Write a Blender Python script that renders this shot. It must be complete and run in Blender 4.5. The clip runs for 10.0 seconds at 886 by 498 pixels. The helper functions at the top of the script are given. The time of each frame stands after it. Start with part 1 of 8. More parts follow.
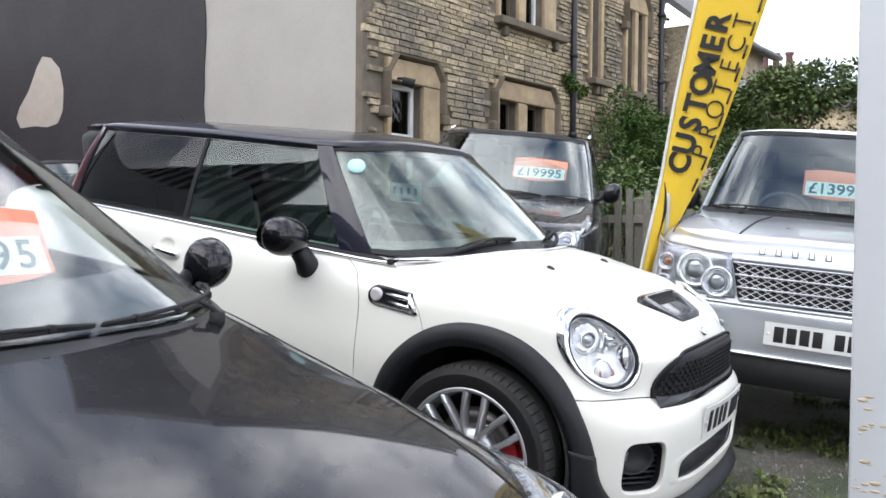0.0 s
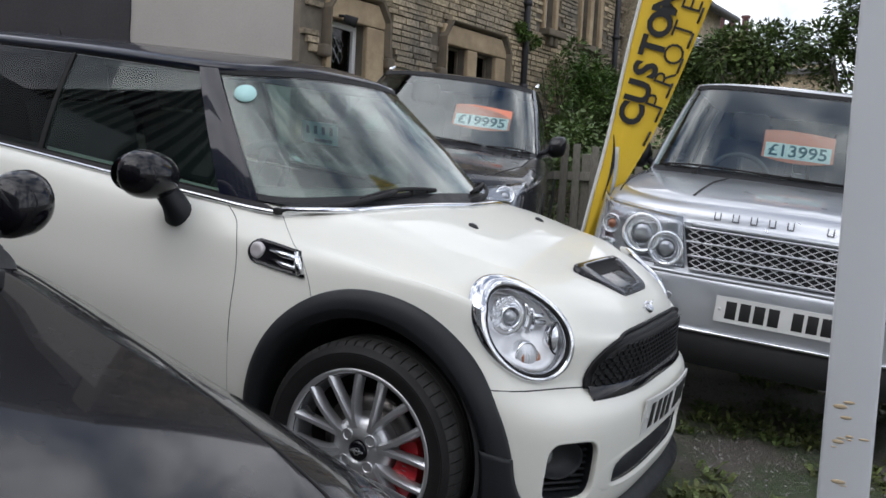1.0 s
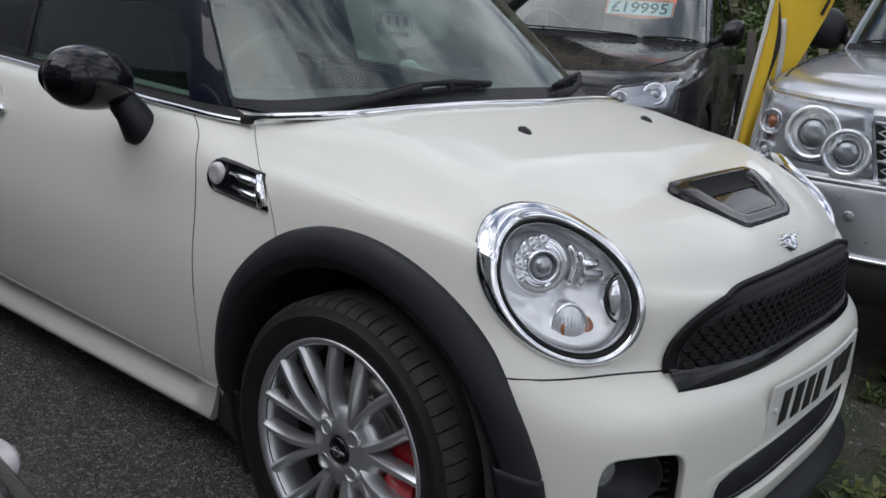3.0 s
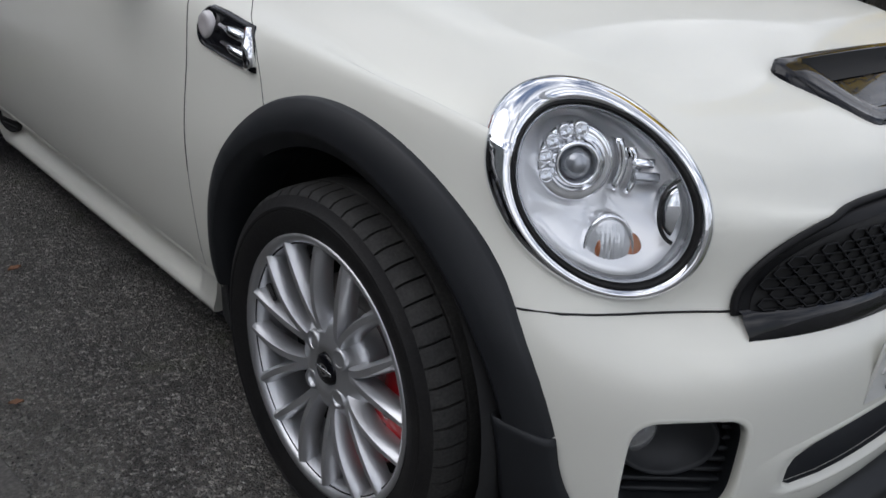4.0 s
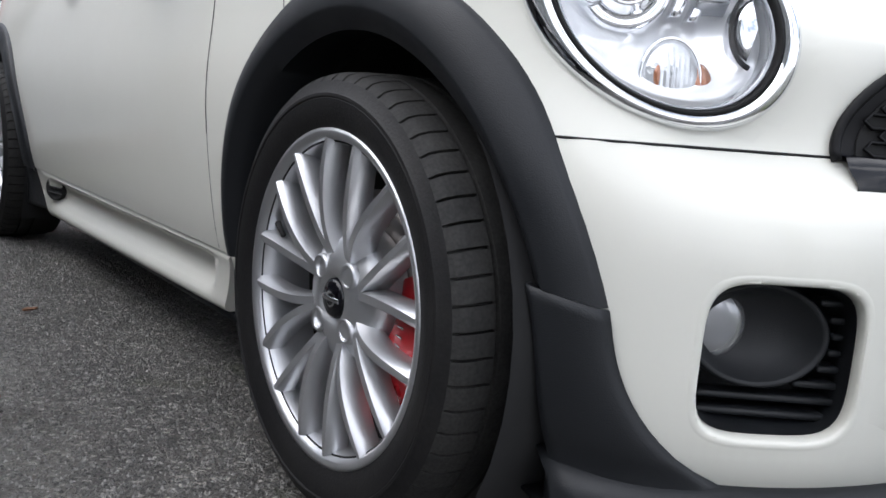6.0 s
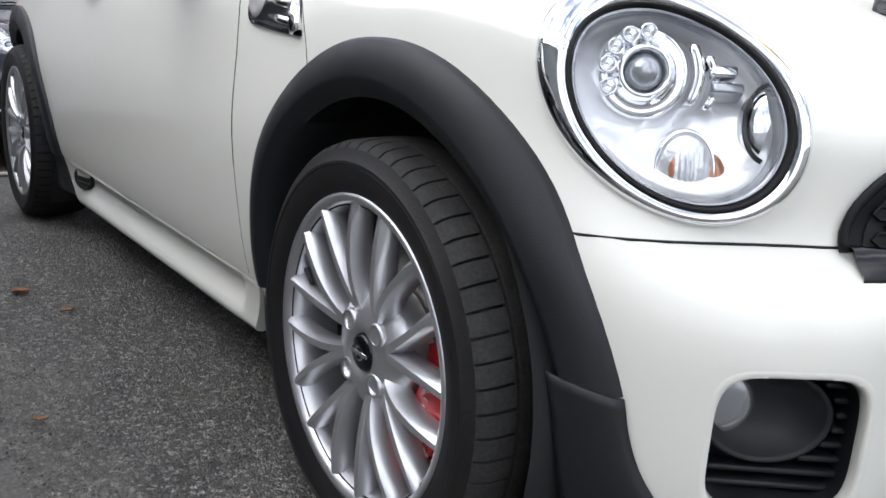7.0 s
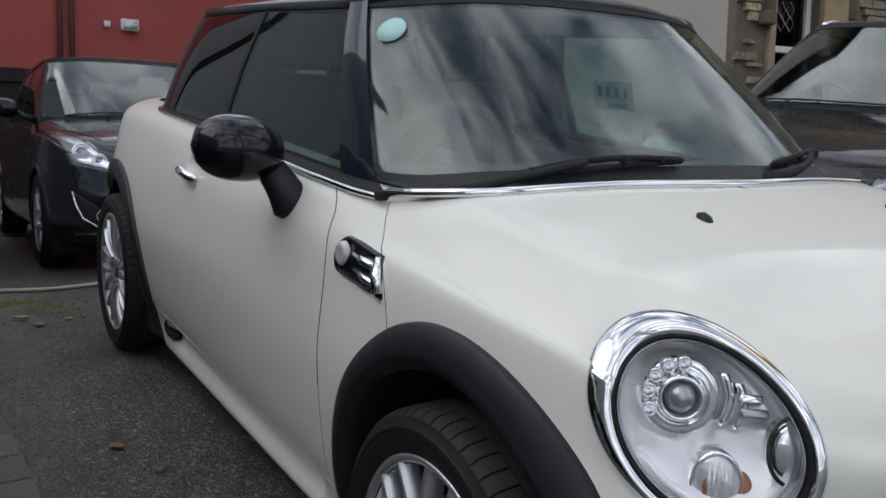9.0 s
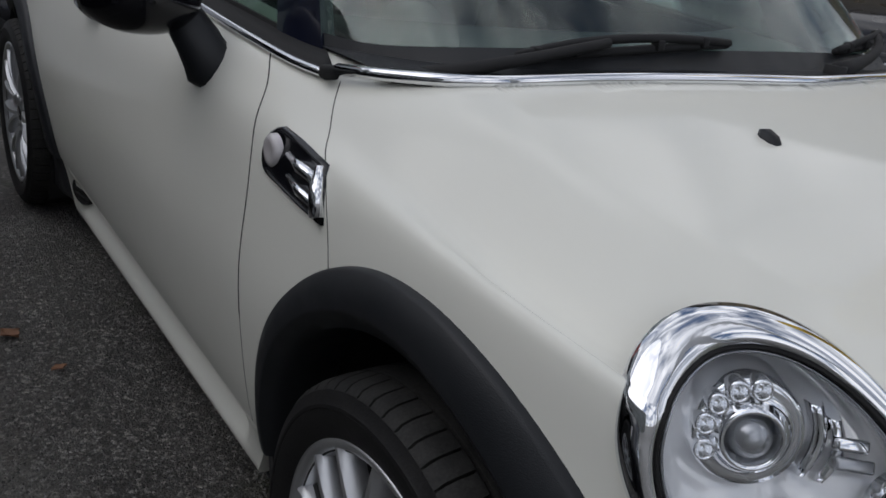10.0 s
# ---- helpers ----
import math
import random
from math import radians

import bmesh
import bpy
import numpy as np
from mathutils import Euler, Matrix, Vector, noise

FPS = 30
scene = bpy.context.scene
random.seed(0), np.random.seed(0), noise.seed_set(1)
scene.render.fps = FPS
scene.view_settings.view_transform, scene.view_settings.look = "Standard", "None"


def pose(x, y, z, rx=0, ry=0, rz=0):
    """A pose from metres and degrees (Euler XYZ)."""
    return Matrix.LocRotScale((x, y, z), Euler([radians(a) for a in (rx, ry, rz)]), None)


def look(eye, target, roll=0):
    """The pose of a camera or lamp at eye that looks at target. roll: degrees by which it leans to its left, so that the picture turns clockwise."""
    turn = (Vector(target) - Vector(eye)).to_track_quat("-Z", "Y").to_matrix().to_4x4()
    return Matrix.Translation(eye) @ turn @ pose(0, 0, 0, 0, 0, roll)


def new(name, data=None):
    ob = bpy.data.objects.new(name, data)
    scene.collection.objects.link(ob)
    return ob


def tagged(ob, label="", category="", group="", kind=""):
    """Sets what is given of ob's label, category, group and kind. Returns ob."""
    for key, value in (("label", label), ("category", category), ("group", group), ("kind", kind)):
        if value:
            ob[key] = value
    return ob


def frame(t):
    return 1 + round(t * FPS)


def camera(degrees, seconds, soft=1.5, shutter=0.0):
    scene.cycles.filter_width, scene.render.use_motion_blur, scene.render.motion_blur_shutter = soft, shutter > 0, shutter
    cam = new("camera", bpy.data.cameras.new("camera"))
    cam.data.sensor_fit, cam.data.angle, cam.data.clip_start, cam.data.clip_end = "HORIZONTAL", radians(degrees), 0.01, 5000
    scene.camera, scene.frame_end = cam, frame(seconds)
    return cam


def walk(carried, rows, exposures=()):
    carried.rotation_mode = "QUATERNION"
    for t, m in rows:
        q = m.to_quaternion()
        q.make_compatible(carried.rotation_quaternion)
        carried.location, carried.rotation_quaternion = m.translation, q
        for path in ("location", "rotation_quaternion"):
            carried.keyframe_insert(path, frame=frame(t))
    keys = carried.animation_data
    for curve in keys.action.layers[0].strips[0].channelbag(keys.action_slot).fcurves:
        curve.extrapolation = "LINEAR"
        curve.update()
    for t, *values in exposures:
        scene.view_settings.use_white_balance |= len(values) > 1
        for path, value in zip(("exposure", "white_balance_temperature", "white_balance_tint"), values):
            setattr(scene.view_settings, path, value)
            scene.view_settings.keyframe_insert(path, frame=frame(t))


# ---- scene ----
from mathutils.bvhtree import BVHTree

cam = camera(52.9, 10.0, soft=1.6)
# the yard falls towards the cars' noses: SLOPE takes the sloping parking ground's own frame into the level world
SLOPE = pose(0, 0, 0, 0.9, 5.6, 0)
PATH = [
    (0, (1.374, -3.374, 1.266), (0.364, -1.658, 1.079), 4.9),
    (0.5, (1.258, -3.064, 1.253), (0.35, -1.297, 1.023), 7.0),
    (1, (1.219, -2.819, 1.226), (0.325, -1.052, 0.946), 7.6),
    (1.5, (1.229, -2.572, 1.203), (0.253, -0.876, 0.786), 8.0),
    (2, (1.211, -2.349, 1.187), (0.149, -0.726, 0.698), 6.5),
    (2.2, (1.187, -2.26, 1.195), (0.139, -0.623, 0.725), 6.9),
    (3.3, (1.17, -1.794, 1.139), (-0.153, -0.41, 0.563), 3.0),
    (3.5, (1.162, -1.713, 1.127), (-0.2, -0.396, 0.489), 2.9),
    (4, (1.063, -1.524, 1.093), (-0.285, -0.284, 0.291), 5.0),
    (4.5, (1.018, -1.419, 0.987), (-0.351, -0.28, 0.077), 5.1),
    (5, (1.03, -1.396, 0.838), (-0.424, -0.239, 0.1), 5.2),
    (5.5, (1.048, -1.382, 0.635), (-0.515, -0.206, 0.218), 4.9),
    (5.7, (1.058, -1.394, 0.576), (-0.525, -0.213, 0.262), 4.6),
    (6.8, (1.063, -1.399, 0.631), (-0.52, -0.232, 0.268), 3.8),
    (7, (1.062, -1.419, 0.772), (-0.513, -0.287, 0.286), 3.6),
    (7.5, (1.102, -1.507, 1.04), (-0.495, -0.418, 0.527), 5.7),
    (8, (1.17, -1.584, 1.136), (-0.481, -0.541, 0.701), 4.9),
    (8.5, (1.22, -1.605, 1.163), (-0.468, -0.609, 0.766), 4.0),
    (9, (1.13, -1.503, 1.142), (-0.541, -0.473, 0.756), 3.2),
    (9.5, (0.878, -1.37, 1.153), (-0.754, -0.326, 0.654), 5.4),
    (10, (0.735, -1.284, 1.161), (-0.775, -0.201, 0.42), 7.4),
]
walk(cam, [(t, SLOPE @ look(eye, target, roll)) for t, eye, target, roll in PATH], exposures=[(0, 1.08, 6255, 12), (0.5, 0.68, 6255, 12), (1, 0.18, 6255, 12), (2, 0.01, 6255, 12), (3.5, -0.19, 6255, 12), (4.5, 0.24, 6255, 12), (5.5, 0.84, 6255, 12), (7, 0.88, 6255, 12), (7.5, 0.41, 6255, 12), (8, 0.06, 6255, 12), (9, -0.19, 6255, 12), (9.5, -0.46, 6255, 12), (10, -0.62, 6255, 12)])

# ---- world and sun ----
SUN_EL, SUN_AZ = 48.0, 200.0
world = bpy.data.worlds.new("sky")
scene.world = world
world.use_nodes = True
wn, wl = world.node_tree.nodes, world.node_tree.links
wn.clear()
w_out = wn.new("ShaderNodeOutputWorld")
w_bg = wn.new("ShaderNodeBackground")
w_bg.inputs["Strength"].default_value = 0.115
w_sky = wn.new("ShaderNodeTexSky")
w_sky.sky_type, w_sky.sun_disc = "NISHITA", False
w_sky.sun_elevation, w_sky.sun_rotation = radians(SUN_EL), radians(SUN_AZ)
w_noise = wn.new("ShaderNodeTexNoise")
w_noise.inputs["Scale"].default_value, w_noise.inputs["Detail"].default_value = 2.6, 9.0
w_noise.inputs["Roughness"].default_value, w_noise.inputs["Distortion"].default_value = 0.6, 0.5
w_ramp = wn.new("ShaderNodeValToRGB")
w_ramp.color_ramp.elements[0].position, w_ramp.color_ramp.elements[1].position = 0.37, 0.52
w_shade = wn.new("ShaderNodeTexNoise")
w_shade.inputs["Scale"].default_value, w_shade.inputs["Detail"].default_value = 5.0, 6.0
w_cloud = wn.new("ShaderNodeValToRGB")
w_cloud.color_ramp.elements[0].position, w_cloud.color_ramp.elements[1].position = 0.35, 0.66
w_cloud.color_ramp.elements[0].color, w_cloud.color_ramp.elements[1].color = (5.0, 5.3, 5.9, 1), (16.0, 16.0, 16.2, 1)
w_mix = wn.new("ShaderNodeMix")
w_mix.data_type = "RGBA"
wl.new(w_noise.outputs["Fac"], w_ramp.inputs["Fac"])
wl.new(w_shade.outputs["Fac"], w_cloud.inputs["Fac"])
wl.new(w_ramp.outputs["Color"], w_mix.inputs["Factor"])
wl.new(w_sky.outputs["Color"], w_mix.inputs[6])
wl.new(w_cloud.outputs["Color"], w_mix.inputs[7])
wl.new(w_mix.outputs[2], w_bg.inputs["Color"])
wl.new(w_bg.outputs["Background"], w_out.inputs["Surface"])

sun = new("sun", bpy.data.lights.new("sun", "SUN"))
sun.data.energy, sun.data.angle, sun.data.color = 0.86, radians(60), (1.0, 0.98, 0.95)
# the sky's rotation counts from +y clockwise seen from above
az, el = radians(SUN_AZ), radians(SUN_EL)
sun_from = Vector((math.sin(az) * math.cos(el), math.cos(az) * math.cos(el), math.sin(el)))
sun.matrix_world = look(sun_from * 30, (0, 0, 0))


# ---- materials ----
def socket(node, name, value):
    node.inputs[name].default_value = value


def mat(name, base, rough=0.5, metal=0.0, spots=None, scale=8.0, amount=0.5, fine=0.0, fine_scale=200.0, coat=0.0, bump=0.0, bump_scale=80.0,
        rough_var=0.0, random_piece=0.0, island=0.0, spec=0.5, emit=None, stretch=None, coat_rough=0.03, shared=False):
    """A principled surface: a base colour, broad stains towards the colour spots, fine grain, bump and a varied roughness. shared: stains run on from piece to piece."""
    m = bpy.data.materials.new(name)
    m.use_nodes = True
    n, l = m.node_tree.nodes, m.node_tree.links
    p = n["Principled BSDF"]
    socket(p, "Base Color", (*base, 1)), socket(p, "Roughness", rough), socket(p, "Metallic", metal), socket(p, "Coat Weight", coat)
    socket(p, "Specular IOR Level", spec)
    if coat:
        socket(p, "Coat Roughness", coat_rough)
    at = n.new("ShaderNodeNewGeometry").outputs["Position"] if shared else n.new("ShaderNodeTexCoord").outputs["Object"]
    if stretch:
        mp = n.new("ShaderNodeMapping")
        socket(mp, "Scale", stretch)
        l.new(at, mp.inputs["Vector"])
        at = mp.outputs["Vector"]
    colour = None
    if spots:
        t = n.new("ShaderNodeTexNoise")
        socket(t, "Scale", scale), socket(t, "Detail", 7.0), socket(t, "Roughness", 0.62)
        l.new(at, t.inputs["Vector"])
        r = n.new("ShaderNodeMapRange")
        socket(r, "From Min", 0.5 - 0.25), socket(r, "From Max", 0.5 + 0.25), socket(r, "To Max", amount * 2)
        l.new(t.outputs["Fac"], r.inputs["Value"])
        x = n.new("ShaderNodeMix")
        x.data_type = "RGBA"
        x.inputs[6].default_value, x.inputs[7].default_value = (*base, 1), (*spots, 1)
        l.new(r.outputs["Result"], x.inputs["Factor"])
        colour = x.outputs[2]
    if fine:
        t = n.new("ShaderNodeTexNoise")
        socket(t, "Scale", fine_scale), socket(t, "Detail", 3.0)
        l.new(at, t.inputs["Vector"])
        r = n.new("ShaderNodeMapRange")
        socket(r, "From Min", 0.3), socket(r, "From Max", 0.7), socket(r, "To Min", 1 - fine), socket(r, "To Max", 1 + fine)
        l.new(t.outputs["Fac"], r.inputs["Value"])
        x = n.new("ShaderNodeMix")
        x.data_type, x.blend_type = "RGBA", "MULTIPLY"
        socket(x, "Factor", 1.0)
        x.inputs[6].default_value = (*base, 1)
        if colour:
            l.new(colour, x.inputs[6])
        l.new(r.outputs["Result"], x.inputs[7])
        colour = x.outputs[2]
    if random_piece or island:
        src = n.new("ShaderNodeObjectInfo").outputs["Random"] if random_piece else n.new("ShaderNodeNewGeometry").outputs["Random Per Island"]
        k = random_piece or island
        r = n.new("ShaderNodeMapRange")
        socket(r, "To Min", 1 - k), socket(r, "To Max", 1 + k)
        l.new(src, r.inputs["Value"])
        x = n.new("ShaderNodeMix")
        x.data_type, x.blend_type = "RGBA", "MULTIPLY"
        socket(x, "Factor", 1.0)
        x.inputs[6].default_value = (*base, 1)
        if colour:
            l.new(colour, x.inputs[6])
        l.new(r.outputs["Result"], x.inputs[7])
        colour = x.outputs[2]
    if colour:
        l.new(colour, p.inputs["Base Color"])
    if rough_var:
        t = n.new("ShaderNodeTexNoise")
        socket(t, "Scale", 14.0), socket(t, "Detail", 6.0)
        l.new(at, t.inputs["Vector"])
        r = n.new("ShaderNodeMapRange")
        socket(r, "From Min", 0.3), socket(r, "From Max", 0.7), socket(r, "To Min", max(0, rough - rough_var)), socket(r, "To Max", rough + rough_var)
        l.new(t.outputs["Fac"], r.inputs["Value"])
        l.new(r.outputs["Result"], p.inputs["Roughness"])
    if bump:
        t = n.new("ShaderNodeTexNoise")
        socket(t, "Scale", bump_scale), socket(t, "Detail", 5.0)
        l.new(at, t.inputs["Vector"])
        b = n.new("ShaderNodeBump")
        socket(b, "Strength", bump), socket(b, "Distance", 0.01)
        l.new(t.outputs["Fac"], b.inputs["Height"])
        l.new(b.outputs["Normal"], p.inputs["Normal"])
    if emit:
        socket(p, "Emission Color", (*emit[:3], 1)), socket(p, "Emission Strength", emit[3])
    return m


def glass(name, tint, gloss=1.45, rough=0.0, haze=None):
    """One face of a pane: tinted straight-through light, and a mirror that grows towards grazing. haze: a pale film's
    share, for dust and painted-in veiling glare.
    """
    m = bpy.data.materials.new(name)
    m.use_nodes = True
    n, l = m.node_tree.nodes, m.node_tree.links
    n.remove(n["Principled BSDF"])
    clear, mirror, mix, edge = n.new("ShaderNodeBsdfTransparent"), n.new("ShaderNodeBsdfGlossy"), n.new("ShaderNodeMixShader"), n.new("ShaderNodeLayerWeight")
    socket(clear, "Color", (*tint, 1)), socket(mirror, "Roughness", rough), socket(edge, "Blend", 0.5)
    f0 = ((gloss - 1) / (gloss + 1)) ** 2
    power, fres = n.new("ShaderNodeMath"), n.new("ShaderNodeMath")
    power.operation, fres.operation = "POWER", "MULTIPLY_ADD"
    power.inputs[1].default_value, fres.inputs[1].default_value, fres.inputs[2].default_value = 5.0, 1 - f0, f0
    l.new(edge.outputs["Facing"], power.inputs[0])
    l.new(power.outputs["Value"], fres.inputs[0])
    l.new(fres.outputs["Value"], mix.inputs["Fac"])
    l.new(clear.outputs["BSDF"], mix.inputs[1])
    l.new(mirror.outputs["BSDF"], mix.inputs[2])
    last = mix
    if haze:
        film, more = n.new("ShaderNodeBsdfDiffuse"), n.new("ShaderNodeMixShader")
        socket(film, "Color", (0.5, 0.52, 0.52, 1)), socket(more, "Fac", haze)
        l.new(mix.outputs["Shader"], more.inputs[1])
        l.new(film.outputs["BSDF"], more.inputs[2])
        last = more
    l.new(last.outputs["Shader"], n["Material Output"].inputs["Surface"])
    return m


M_WHITE = mat("pepper white paint", (0.785, 0.78, 0.708), 0.5, coat=0.6, coat_rough=0.05, spec=0.25, spots=(0.755, 0.75, 0.678), scale=1.2, amount=0.4, rough_var=0.05)
M_BLACK = mat("black gloss paint", (0.005, 0.005, 0.007), 0.25, coat=0.62, rough_var=0.04, spec=0.1)
M_NAVY = mat("blue-black metallic paint", (0.005, 0.0065, 0.016), 0.3, coat=0.7, spec=0.1)
M_CARBLACK = mat("dusty black paint", (0.006, 0.006, 0.008), 0.3, coat=0.7, spots=(0.011, 0.011, 0.013), scale=3, rough_var=0.06, spec=0.12)
M_SILVER = mat("silver metallic paint", (0.52, 0.54, 0.57), 0.32, metal=0.75, coat=1.0, fine=0.06, fine_scale=900, rough_var=0.05)
M_TRIM = mat("grained black plastic", (0.014, 0.0155, 0.018), 0.45, spec=0.33, spots=(0.021, 0.0225, 0.025), scale=5, amount=0.4, bump=0.12, bump_scale=600, rough_var=0.08)
M_RUBBER = mat("tyre rubber", (0.007, 0.007, 0.008), 0.55, spec=0.28, spots=(0.020, 0.019, 0.018), scale=9, amount=0.35, fine=0.2, fine_scale=160, bump=0.1, bump_scale=300)
M_TREAD = mat("dusty tyre tread", (0.015, 0.015, 0.015), 0.7, spec=0.25, spots=(0.034, 0.033, 0.031), scale=16, amount=0.5, fine=0.3, fine_scale=220, bump=0.12, bump_scale=260)
M_GAP = mat("dark gap", (0.006, 0.006, 0.006), 0.8)
M_DARK = mat("dark inside", (0.012, 0.012, 0.013), 0.85, spots=(0.02, 0.02, 0.02), scale=10)
M_CHROME = mat("chrome", (0.82, 0.83, 0.85), 0.04, metal=1.0)
M_REFLECT = mat("reflector silver", (0.90, 0.91, 0.93), 0.17, metal=0.9, bump=0.05, bump_scale=22)
M_ALLOY = mat("silver alloy paint", (0.62, 0.63, 0.65), 0.36, metal=0.85, coat=0.3, spots=(0.55, 0.55, 0.55), scale=10, amount=0.25, rough_var=0.08)
M_DISC = mat("brake disc steel", (0.16, 0.16, 0.165), 0.35, metal=1.0, spots=(0.25, 0.18, 0.12), scale=12, amount=0.2)
M_RED = mat("red caliper paint", (0.46, 0.012, 0.018), 0.35, coat=0.5, rough_var=0.1)
M_GLASS = glass("tinted car glass", (0.64, 0.72, 0.69), 1.55)
M_SCREEN = glass("windscreen glass", (0.86, 0.92, 0.90), 1.95)
# its haze paints the dashboard's veiling glare over the dusty glass
M_GREENSCREEN = glass("green-tinted windscreen glass", (0.82, 0.91, 0.875), 1.68, haze=0.016)
M_CLEAR = glass("clear car glass", (0.95, 0.97, 0.965))
M_DUSTY = glass("dusty clear windscreen", (0.93, 0.955, 0.95), 1.7)
M_PRIVACY = glass("dark privacy glass", (0.34, 0.36, 0.36))
M_LENS = glass("lamp cover", (0.96, 0.97, 0.98), 1.42)
M_AMBER = mat("amber bulb", (0.36, 0.10, 0.03), 0.25, metal=0.3, coat=1.0, spots=(0.45, 0.25, 0.15), scale=45, amount=0.3)
M_BOWL = mat("bright lamp bowl", (0.98, 0.98, 0.985), 0.2, metal=0.22, coat=0.8, bump=0.04, bump_scale=20)
M_FACET = mat("polished lamp facet", (0.93, 0.935, 0.95), 0.06, metal=1.0)
M_GRILLE = mat("black grille plastic", (0.007, 0.007, 0.008), 0.5, spec=0.2)
M_REPEATER = mat("milky clear plastic", (0.62, 0.60, 0.60), 0.3, coat=1.0, spots=(0.5, 0.46, 0.47), scale=40)
# dark rim colour that holds the shade seen between the spokes
M_BARREL = mat("shade-darkened inner rim", (0.03, 0.03, 0.032), 0.7, metal=0.2, spots=(0.025, 0.023, 0.02), scale=20)
M_FLUTED = mat("fluted clear plastic", (0.72, 0.73, 0.74), 0.12, metal=0.5, coat=1.0, bump=0.2, bump_scale=120)
M_LETTER = mat("dull grey lettering", (0.14, 0.145, 0.15), 0.4, metal=0.4)
M_LAMPGREY = mat("grey lamp bowl", (0.38, 0.39, 0.41), 0.25, metal=0.7, coat=1.0)
M_SEAT = mat("dark seat cloth", (0.06, 0.062, 0.064), 0.85, fine=0.25, fine_scale=400)
M_DASH = mat("dashboard plastic", (0.08, 0.083, 0.085), 0.6, bump=0.1, bump_scale=400, spots=(0.10, 0.10, 0.10), scale=6)
M_HEADLINER = mat("pale headlining", (0.42, 0.43, 0.42), 0.9)
M_PLATE = mat("white plate plastic", (0.74, 0.74, 0.72), 0.35, spots=(0.6, 0.6, 0.57), scale=9, amount=0.3)
M_INK = mat("black lettering", (0.012, 0.012, 0.012), 0.5)
M_TEAL = mat("pale teal sticker", (0.45, 0.72, 0.70), 0.6)
M_CARD = mat("faded orange price card", (0.72, 0.20, 0.11), 0.7, spots=(0.74, 0.32, 0.22), scale=9, amount=0.5)
M_PRICEBG = mat("pale price strip", (0.66, 0.78, 0.80), 0.6)
M_PRICEINK = mat("price ink", (0.03, 0.10, 0.13), 0.6)
M_THINCARD = mat("thin card lit through", (0.66, 0.78, 0.80), 0.6)
tc = M_THINCARD.node_tree
tc_through, tc_mix = tc.nodes.new("ShaderNodeBsdfTranslucent"), tc.nodes.new("ShaderNodeMixShader")
socket(tc_through, "Color", (0.66, 0.80, 0.80, 1)), socket(tc_mix, "Fac", 0.6)
tc.links.new(tc.nodes["Principled BSDF"].outputs["BSDF"], tc_mix.inputs[1])
tc.links.new(tc_through.outputs["BSDF"], tc_mix.inputs[2])
tc.links.new(tc_mix.outputs["Shader"], tc.nodes["Material Output"].inputs["Surface"])


# ---- building helpers ----
def curve(*pairs):
    """A smooth curve through pairs (t, v), clamped at its ends."""
    ts, vs = [p[0] for p in pairs], [p[1] for p in pairs]

    def at(t):
        if t <= ts[0]:
            return vs[0]
        if t >= ts[-1]:
            return vs[-1]
        i = max(k for k in range(len(ts) - 1) if ts[k] <= t)
        h = ts[i + 1] - ts[i]
        d = (vs[i + 1] - vs[i]) / h
        a = d if i == 0 else (vs[i + 1] - vs[i - 1]) / (ts[i + 1] - ts[i - 1])
        b = d if i + 2 >= len(ts) else (vs[i + 2] - vs[i]) / (ts[i + 2] - ts[i])
        u = (t - ts[i]) / h
        return vs[i] * (1 + 2 * u) * (1 - u) ** 2 + h * a * u * (1 - u) ** 2 + vs[i + 1] * u * u * (3 - 2 * u) + h * b * u * u * (u - 1)

    return at


def step(a, b, x):
    u = min(1, max(0, (x - a) / (b - a)))
    return u * u * (3 - 2 * u)


def thing(name, label, category, m=None, group="", kind=""):
    ob = new(name)
    ob.matrix_world = m if m is not None else Matrix()
    ob.empty_display_size = 0.1
    return tagged(ob, label, category, group, kind)


def part(name, bm, material, parent=None, label="", smooth=True, m=None):
    """Links a bmesh as one mesh object under a thing or a part."""
    me = bpy.data.meshes.new(name)
    bmesh.ops.recalc_face_normals(bm, faces=bm.faces)
    bm.to_mesh(me)
    bm.free()
    for mt in material if isinstance(material, (list, tuple)) else [material]:
        me.materials.append(mt)
    if smooth:
        for poly in me.polygons:
            poly.use_smooth = True
    ob = new(name, me)
    if parent:
        ob.parent = parent
    if m is not None:
        ob.matrix_basis = m
    if label:
        ob["label"] = label
    return ob


def sharp(ob, degrees=35):
    ob.data.set_sharp_from_angle(angle=radians(degrees))
    return ob


def box(bm, centre, size, m=None, bevel=0.0):
    """A box added to bm, with bevelled edges."""
    made = bmesh.ops.create_cube(bm, size=1.0)["verts"]
    t = Matrix.Translation(centre) @ Matrix.Diagonal((*size, 1))
    bmesh.ops.transform(bm, matrix=(m @ t) if m is not None else t, verts=made)
    if bevel:
        edges = list({e for v in made for e in v.link_edges})
        bmesh.ops.bevel(bm, geom=edges, offset=bevel, segments=2, affect="EDGES", profile=0.5)
    return bm


def cyl(bm, a, b, r0, r1=None, segs=16, caps=True):
    a, b = Vector(a), Vector(b)
    d = b - a
    m = Matrix.Translation((a + b) / 2) @ d.to_track_quat("Z", "Y").to_matrix().to_4x4()
    bmesh.ops.create_cone(bm, cap_ends=caps, segments=segs, radius1=r0, radius2=r0 if r1 is None else r1, depth=d.length, matrix=m)
    return bm


